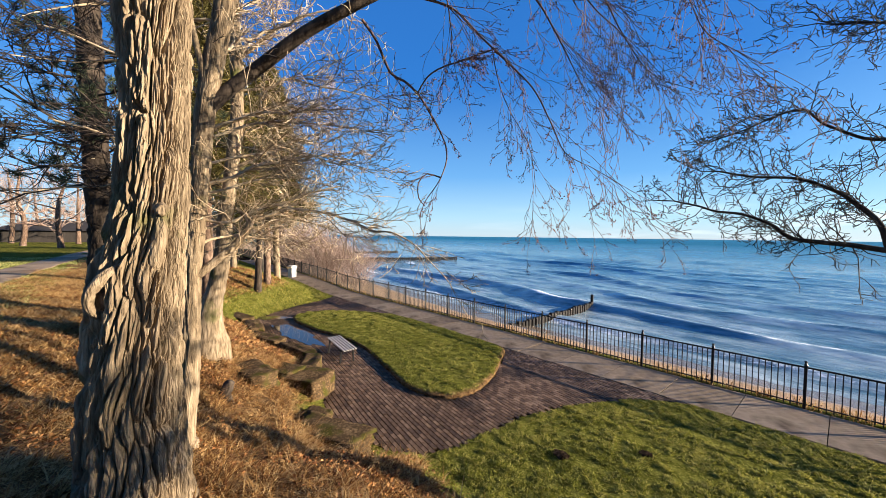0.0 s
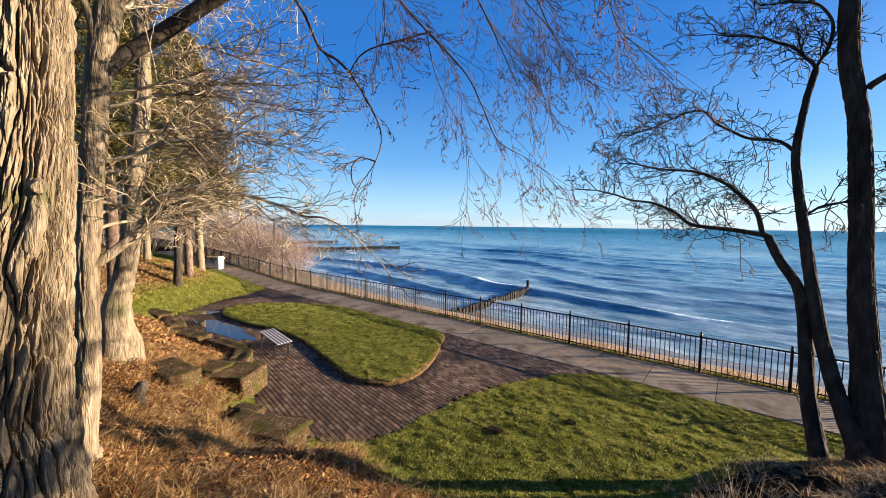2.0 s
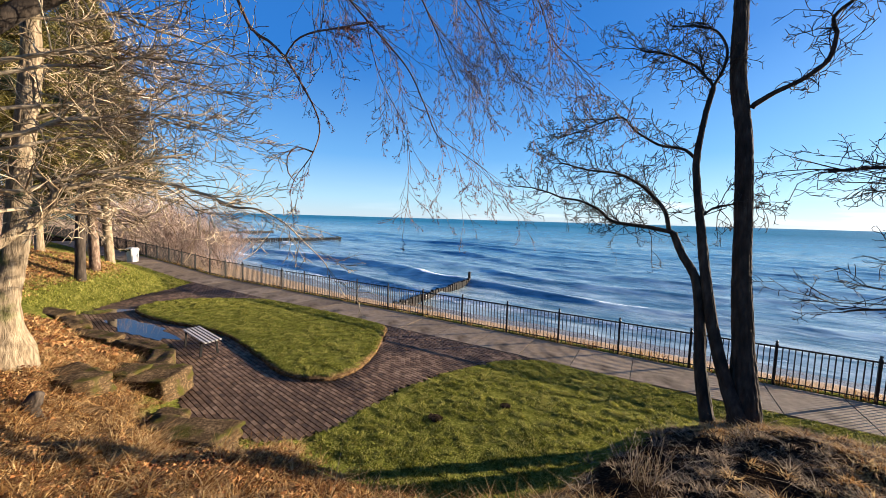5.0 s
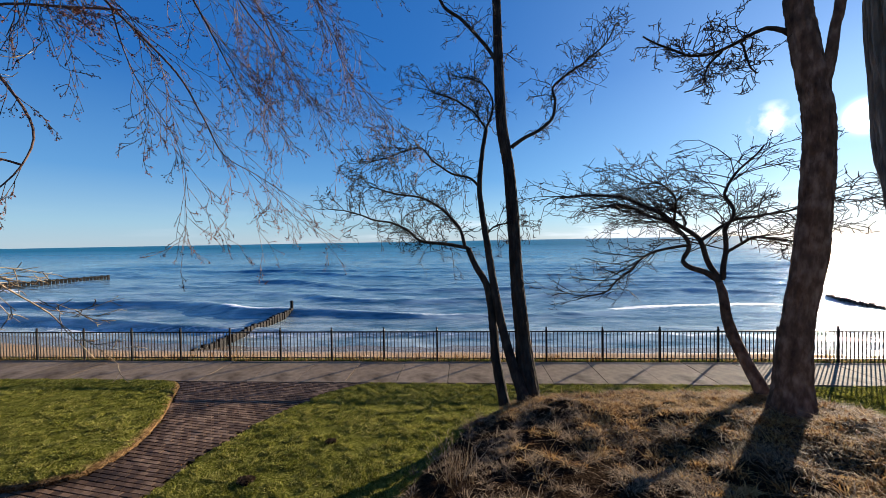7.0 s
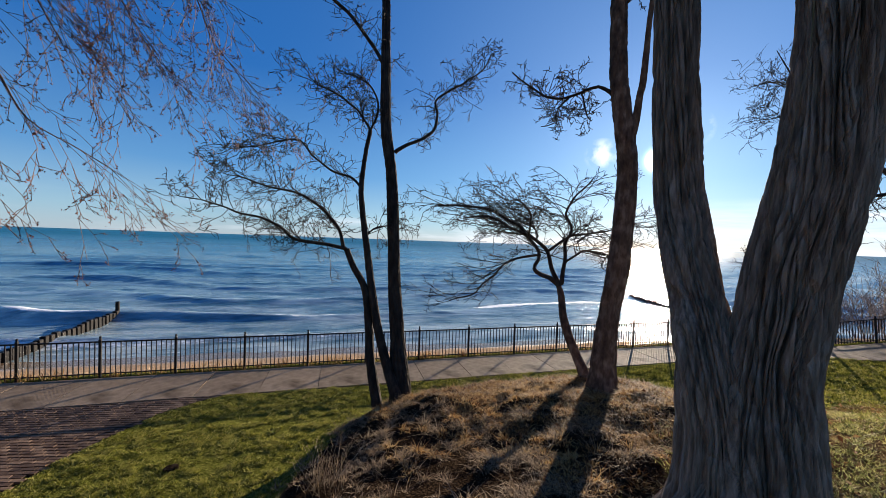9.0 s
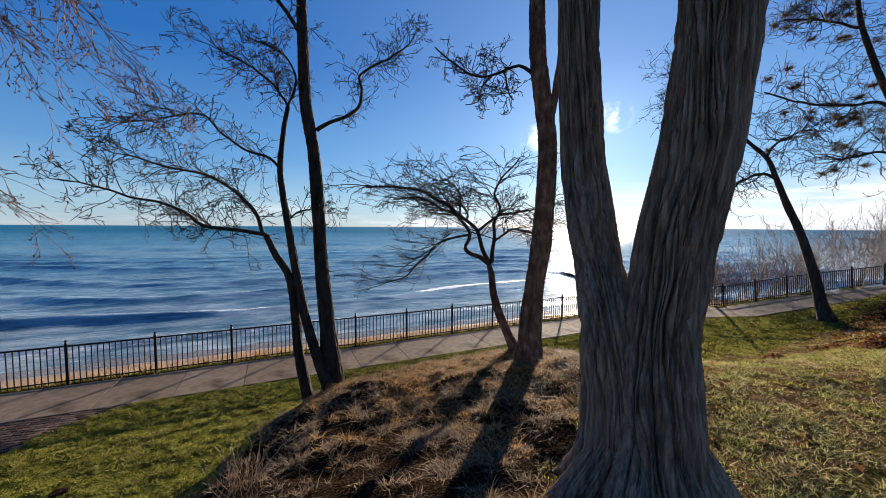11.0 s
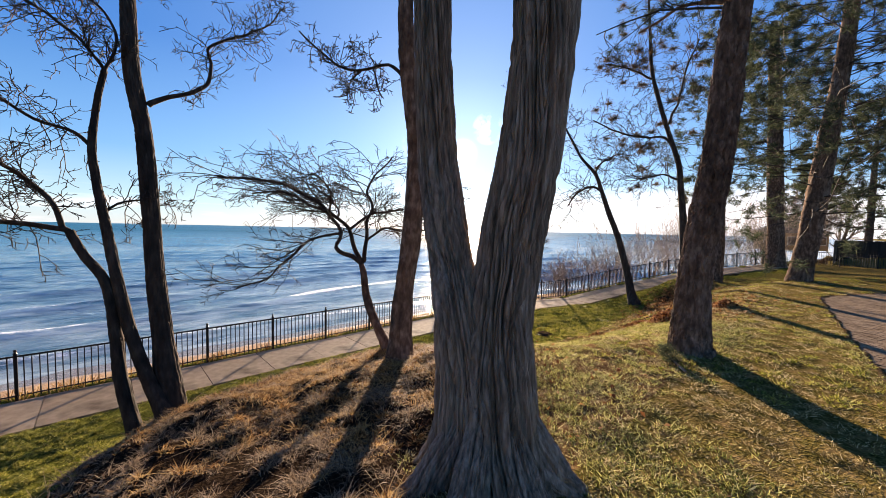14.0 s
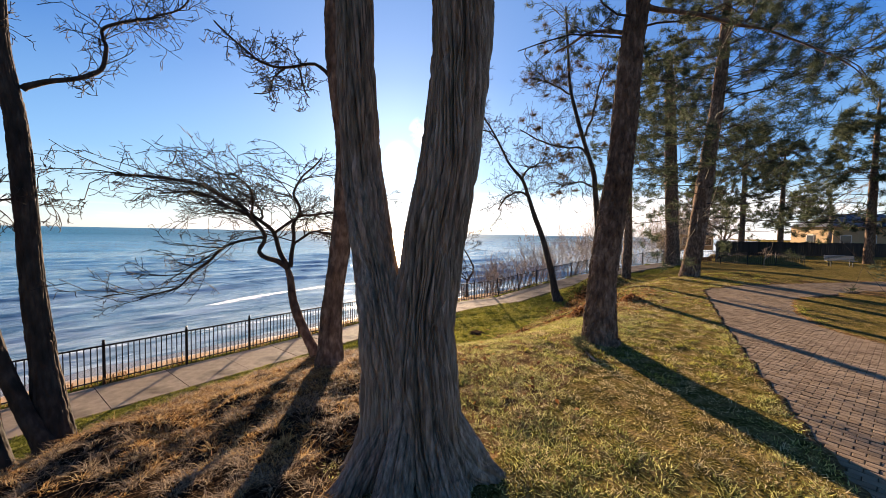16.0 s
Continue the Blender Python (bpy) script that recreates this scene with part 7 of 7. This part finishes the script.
# golden tufts paint the sunlit side, thickening past the shadow line
blades("dry_grass", 220000, (1, 9.5, -12.2, -3), lambda x, y: off_paving(x, y) * np.clip(inland(x, y) / 0.5, 0, 1) * mound(x, y) * np.clip(np.interp(x + 0.5 * (y + 8), [3, 4.6, 6], [-0.3, 0.25, 1.0]) + 0.7 * noise2(x, y, 1.7, 63), 0, 1), 0.066, 0.006, 1.0, 213, M_STRAW, "dry tufts coloured golden for the mound's sunlit part", (36, 0.04), 2)
blades("dry_grass", 800000, (4, 28, -14.5, -3), lambda x, y: off_paving(x, y) * dryness(x, y) * (1 - mound(x, y)) * gaps(x, y, 307) * np.interp(np.hypot(x - 2, y + 12), [4, 24], [1, 0.6]), 0.029, 0.005, 1.1, 214, M_TURF, "short dry turf on the open slope", (16, 0.05))
blades("dry_grass", 70000, (-26, -9, -13, -4), lambda x, y: off_paving(x, y) * dryness(x, y), 0.12, 0.008, 0.9, 215, M_STRAW, "dry grass and litter on the far slope", (10, 0.08))
blades("dry_grass", 110000, (-22, -5.5, -15.2, -11), lambda x, y: off_paving(x, y) * np.interp(x, [-22, -9.5, -8], [0.5, 1, 0.0]) * np.clip(0.7 + 0.5 * noise2(x, y, 1.1, 68), 0.2, 1), 0.085, 0.0075, 1.1, 217, M_STRAW, "dry orange grass behind the thick pale tree", (14, 0.07))
blades("lawn_grass", 70000, (-34, -8, -21, -14), lambda x, y: np.interp(y, [-15.2, -14], [1, 0.2]) * (np.abs(y + 16.2 - (x + 15) * -0.068) > 0.8), 0.06, 0.013, 0.7, 218, M_GRASS_DULL, "thin green turf of the upper lawn", (12, 0.09))
blades("dry_grass", 26000, (-30, 26, -0.3, 1.6), lambda x, y: ((y > fence_y(x) - 0.1) & (y < fence_y(x) + 0.15 + 0.7 * np.maximum(noise2(x, y, 0.6, 64), 0))) * 1.0, 0.22, 0.007, 0.5, 216, M_STRAW, "dry grass fringe at the foot of the fence", (8, 0.05), 2)


def leaves(n, region, accept, seed, size, label):
    rng = np.random.default_rng(seed)
    x, y = rng.uniform(region[0], region[1], n), rng.uniform(region[2], region[3], n)
    keep = rng.random(n) < accept(x, y)
    x, y = x[keep], y[keep]
    n = len(x)
    p = np.stack([x, y, land_z(x, y) + rng.uniform(0.01, 0.07, n)], 1)
    a, b = rng.normal(size=(n, 3)) * np.array([1, 1, 0.45]), rng.normal(size=(n, 3)) * np.array([1, 1, 0.45])
    a /= np.linalg.norm(a, axis=1)[:, None]
    b = np.cross(np.cross(a, b), a)
    b /= np.linalg.norm(b, axis=1)[:, None]
    s = size * rng.uniform(0.6, 1.3, n)[:, None]
    fold = np.array([0, 0, 0.25]) * s
    v = np.stack([p - a * s, p - b * s * 0.55 + fold, p + a * s, p + b * s * 0.55 + fold], 1).reshape(-1, 3)
    k = np.arange(n)[:, None] * 4
    me = fast_mesh("fallen_leaves", v, np.concatenate([np.concatenate([k, k + 1, k + 2], 1), np.concatenate([k, k + 2, k + 3], 1)]))
    me.materials.append(M_LEAF)
    tagged(new("fallen_leaves", me), label, "leaves", kind="stuff")


leaves(34000, (-9.5, 1.0, -14.5, -8.3), lambda x, y: off_paving(x, y) * dryness(x, y) * np.clip(0.5 + noise2(x, y, 0.8, 91), 0, 1), 301, 0.027, "fallen brown leaves in the dry grass")
leaves(18000, (-26, -9, -13, -4), lambda x, y: off_paving(x, y) * dryness(x, y), 302, 0.06, "fallen brown leaves on the far slope")
leaves(5000, (6, 26, -13, -3.5), lambda x, y: off_paving(x, y) * np.clip(noise2(x, y, 0.4, 92), 0, 1), 303, 0.04, "scattered fallen leaves on the turf")
leaves(5200, (18.5, 27.5, -9, -5.2), lambda x, y: off_paving(x, y) * np.exp(-((x - 23.2) / 3.2) ** 2 - ((y + 7.0) / 1.0) ** 2), 306, 0.055, "fallen leaves strewn over the knoll beside the walk")
leaves(2600, (14, 20.5, -11.5, -6.5), lambda x, y: off_paving(x, y) * np.exp(-((x - 17.2) ** 2 / 4 + (y + 9.2) ** 2 / 2.2)), 305, 0.05, "fallen leaves filling the hollow by the pine")
leaves(500, (-8, -2.5, -9, -3), lambda x, y: inside(x, y, PLAZA) * 0.5, 304, 0.03, "few fallen leaves on the brick paving")


def dead_stalks(x, y, n, seed, label):
    rng = np.random.default_rng(seed)
    T = thing("dead_plant", (x, y, top_z(x, y)), label, "plant")
    tw = Twigs(5)
    st = dict(gnarl=0.07, up=0.0, kids=(2,), angle=(15, 40), ratio=(0.3, 0.5), rmin=0.0022)
    for k in range(n):
        px, py = x + rng.normal() * 0.16, y + rng.normal() * 0.16
        grow(tw, rng, np.array([px, py, top_z(px, py) - 0.02]), np.array([rng.normal() * 0.35, rng.normal() * 0.35, 1.0]), rng.uniform(0.3, 0.65), 0.003, 1, st)
    twig_part(tw, T, M_TWIG_PALE, "stalk_tuft")


dead_stalks(1.76, -7.3, 46, 401, "tuft of dead pale stalks on the mound")


def tree_stump():
    """A short dark stub sticking out of the dry grass."""
    x, y = -6.35, -10.85
    T = thing("tree_stump", (x, y, top_z(x, y)), "small dark splintered stump in the dry grass", "stump")
    z = top_z(x, y)
    c = [(x, y, z - 0.15, 0.15), (x, y, z + 0.05, 0.11), (x + 0.03, y + 0.04, z + 0.18, 0.095), (x + 0.05, y + 0.09, z + 0.28, 0.07), (x + 0.05, y + 0.1, z + 0.3, 0.004)]
    v, f = tube(spline(c, 0.02), 40, plates(0.02, 0.04, 0.2, 0.2, 77, 0.2, 0.5))
    part_me("stub", fast_mesh("stub", v, f, True), M_BARK_DARK, T)
    c = [(x, y, z + 0.02, 0.05), (x - 0.1, y - 0.16, z + 0.09, 0.045), (x - 0.16, y - 0.3, z + 0.13, 0.03), (x - 0.17, y - 0.32, z + 0.135, 0.003)]
    v, f = tube(spline(c, 0.02), 16, plates(0.01, 0.03, 0.2, 0.2, 78, 0.2, 0.5))
    part_me("snag", fast_mesh("snag", v, f, True), M_BARK_DARK, T)


def drain_cover():
    # Stand-in for an unidentified dark dome; soil material only makes it matte.
    x, y = 15.0, -4.9
    T = thing("drain_cover", pose(x, y, top_z(x, y) - 0.02), "low matte dark dome of unknown kind in the turf", "drain")
    part_local("ring", cyl_me("ring", 0.38, 0.33, 0.07, 28, (0, 0, 0)), M_SOIL, T)
    part_local("lid", cyl_me("lid", 0.29, 0.2, 0.05, 28, (0, 0, 0.05)), M_SOIL, T)


def soil_heap(x, y, r, h, seed):
    """Crumbs of dark earth thrown up on the lawn."""
    rng = np.random.default_rng(seed)
    vs, fs = [], []
    cube = np.array([(i, j, k) for i in (-1, 1) for j in (-1, 1) for k in (-1, 1)], dtype=float)
    quads = np.array([(0, 1, 3, 2), (4, 6, 7, 5), (0, 4, 5, 1), (2, 3, 7, 6), (0, 2, 6, 4), (1, 5, 7, 3)])
    for k in range(170):
        a, q = rng.uniform(0, 2 * np.pi), rng.random() ** 0.6
        px, py = x + r * q * math.cos(a), y + r * 0.7 * q * math.sin(a)
        c = np.array([px, py, top_z(px, py) + h * (1 - q * q) * rng.random() + 0.01])
        vs.append(c + cube * rng.uniform(0.008, 0.03) * rng.uniform(0.6, 1.2, (8, 3)))
        fs.append(quads + 8 * k)
    me = fast_mesh("soil_heap", np.concatenate(vs), np.concatenate(fs))
    me.materials.append(M_SOIL)
    tagged(new("soil_heap", me), "small heap of crumbled dark soil on the lawn", "soil", kind="stuff")


tree_stump()
drain_cover()
soil_heap(-1.92, -6.25, 0.15, 0.025, 431)
soil_heap(-0.9, -5.0, 0.1, 0.015, 432)


def fallen_bough():
    """A short pine branch with needles lying on the turf."""
    T = thing("fallen_bough", (9.5, -10.6, top_z(9.5, -10.6)), "fallen green pine bough lying on the turf", "branch")
    rng = np.random.default_rng(402)
    c = [(9.15, -10.9, 0.03, 0.02), (9.35, -10.72, 0.07, 0.018), (9.55, -10.6, 0.06, 0.015), (9.75, -10.42, 0.1, 0.01), (9.95, -10.3, 0.08, 0.006)]
    ln = spline([(x, y, top_z(x, y) + z, r) for x, y, z, r in c], 0.05, 0.01, 3)
    v, f = tube(ln, 8)
    part_me("stick", fast_mesh("stick", v, f, True), M_BARK_GREY, T)
    tufts = [p + rng.normal(size=3) * np.array([0.06, 0.06, 0.03]) + np.array([0, 0, 0.03]) for p, d, r in along(ln, rng, 40, 0.35, 1.0)]
    needle_clumps("needles", tufts, rng, 0.12, 26, M_NEEDLE, T, 0.003, 0.2, 0.5)


fallen_bough()


def leaf_heap(x, y, r, h, n, seed, label):
    rng = np.random.default_rng(seed)
    a, q = rng.uniform(0, 2 * np.pi, n), np.sqrt(rng.random(n))
    px, py = x + r * q * np.cos(a), y + r * 0.6 * q * np.sin(a)
    pz = land_z(px, py) + h * (1 - q * q) * rng.uniform(0.3, 1.0, n)
    p = np.stack([px, py, pz], 1)
    d, e = rng.normal(size=(n, 3)), rng.normal(size=(n, 3))
    d /= np.linalg.norm(d, axis=1)[:, None]
    e /= np.linalg.norm(e, axis=1)[:, None]
    s = rng.uniform(0.03, 0.07, n)[:, None]
    v = np.stack([p - d * s, p + e * s * 0.7, p + d * s, p - e * s * 0.7], 1).reshape(-1, 3)
    me = fast_mesh("leaf_heap", v, np.arange(n * 4).reshape(-1, 4))
    me.materials.append(M_LEAF)
    tagged(new("leaf_heap", me), label, "leaves", kind="stuff")


leaf_heap(14.5, -9.2, 0.75, 0.3, 900, 411, "dark heap of dead leaves in the hollow")
leaf_heap(11.6, -8.4, 0.35, 0.14, 260, 412, "small heap of brown leaves on the turf")
leaf_heap(16.7, -10.2, 0.5, 0.2, 420, 413, "brown leaf heap behind the leaning pine")
leaf_heap(15.5, -8.0, 0.6, 0.15, 420, 414, "scattered leaf heap near the leaning tree")


# ---------------- brick paving ----------------
def puddle(cx, cy, sx, sy, rz, seed):
    bm = bmesh.new()
    vs = []
    for k in range(64):
        a = k * 2 * math.pi / 64
        r = 1 + 0.45 * noise.noise((math.cos(a) * 1.6 + seed, math.sin(a) * 1.6, 0)) + 0.22 * noise.noise((math.cos(a) * 4 + seed, math.sin(a) * 4, 3))
        vs.append(bm.verts.new(Matrix.Rotation(radians(rz), 3, "Z") @ Vector((sx * r * math.cos(a), sy * r * math.sin(a), 0)) + Vector((cx, cy, 0.013))))
    bm.faces.new(vs)
    me = bpy.data.meshes.new("puddle")
    bm.to_mesh(me)
    bm.free()
    me.materials.append(M_PUDDLE)
    tagged(new("puddle", me), "shallow puddle mirroring the sky on the bricks", "puddle", kind="structure")


puddle(-13.2, -7.1, 1.8, 0.45, 3, 4)
puddle(-16.8, -6.9, 0.9, 0.4, 50, 6)


def paving(name, region, poly_in, mats, label, ang, near, zf, bl=0.2, bw=0.1, gap=0.013):
    """Running-bond pavers; the nearest as pieces of their own, the rest in one mesh."""
    T = thing(name, (0, 0, 0), label, "paving", kind="structure")
    rnd = np.random.default_rng(9)
    ca, sa = math.cos(ang), math.sin(ang)
    x0, x1, y0, y1 = region
    cx, cy = (x0 + x1) / 2, (y0 + y1) / 2
    R = math.hypot(x1 - x0, y1 - y0) / 2
    us, ws = np.arange(-R, R, bl), np.arange(-R, R, bw)
    U, W = np.meshgrid(us, ws)
    U = U + (np.arange(len(ws)) % 2)[:, None] * bl / 2
    X, Y = cx + U * ca - W * sa, cy + U * sa + W * ca
    X, Y = X.ravel(), Y.ravel()
    k = (X > x0) & (X < x1) & (Y > y0) & (Y < y1)
    X, Y = X[k], Y[k]
    k = poly_in(X, Y)
    X, Y = X[k], Y[k]
    Z = zf(X, Y)
    d = np.hypot(X - near[0], Y - near[1])
    order = np.argsort(d)
    brick = box_me("brick", bl - gap, bw - gap, 0.06, (0, 0, -0.03), 0.005)
    brick.materials.append(mats[0])
    e = 0.05
    sx, sy = (zf(X + e, Y) - zf(X - e, Y)) / (2 * e), (zf(X, Y + e) - zf(X, Y - e)) / (2 * e)
    jit = rnd.normal(size=(len(X), 3))
    for i in order[:300]:
        up = Vector((-sx[i] + 0.012 * jit[i, 0], -sy[i] + 0.012 * jit[i, 1], 1)).normalized()
        m = Matrix.Translation((X[i], Y[i], Z[i] + 0.0022 * jit[i, 2])) @ Vector((0, 0, 1)).rotation_difference(up).to_matrix().to_4x4() @ Matrix.Rotation(ang, 4, "Z")
        part_local("brick", brick, None, T, m=m)
    rest = order[300:]
    hx, hy, c = (bl - gap) / 2, (bw - gap) / 2, 0.005
    prof = np.array([(-hx, -hy, -0.04), (hx, -hy, -0.04), (hx, hy, -0.04), (-hx, hy, -0.04), (-hx, -hy, -c), (hx, -hy, -c), (hx, hy, -c), (-hx, hy, -c),
                     (-hx + c, -hy + c, 0), (hx - c, -hy + c, 0), (hx - c, hy - c, 0), (-hx + c, hy - c, 0)])
    px, py = prof[:, 0] * ca - prof[:, 1] * sa, prof[:, 0] * sa + prof[:, 1] * ca
    tx, ty = sx[rest] + 0.012 * jit[rest, 0], sy[rest] + 0.012 * jit[rest, 1]
    V = np.stack([X[rest][:, None] + px, Y[rest][:, None] + py, (Z[rest] + 0.0022 * jit[rest, 2])[:, None] + prof[:, 2] + tx[:, None] * px + ty[:, None] * py], 2).reshape(-1, 3)
    F = []
    for a in (0, 4):
        for s in range(4):
            F.append((a + s, a + (s + 1) % 4, a + 4 + (s + 1) % 4, a + 4 + s))
    F.append((8, 9, 10, 11))
    F = (np.arange(len(rest))[:, None, None] * 12 + np.array(F)[None]).reshape(-1, 4)
    ob = part_me("brick_field", fast_mesh("brick_field", V, F), mats[1], T)
    ob["kind"] = "stuff"


paving("brick_paving", (-21, -0.8, -9.2, -1.95), lambda x, y: inside(x, y, PLAZA) & ~inside(x, y, ISLAND), (M_BRICK, M_BRICK_ISL), "worn dark red brick paving of the curving path", radians(-9), (-4.4, -8.2), lambda x, y: np.zeros_like(x) + 0.004 + fence_z(x))
paving("paver_path", (4, 36, -20, -12.4), lambda x, y: inside(x, y, RPATH), (M_PAVER2, M_PAVER2_ISL), "sunlit grey-brown paver path across the lawn", radians(74), (9.0, -14.2), lambda x, y: bank_z(x, y) + 0.012, gap=0.007)
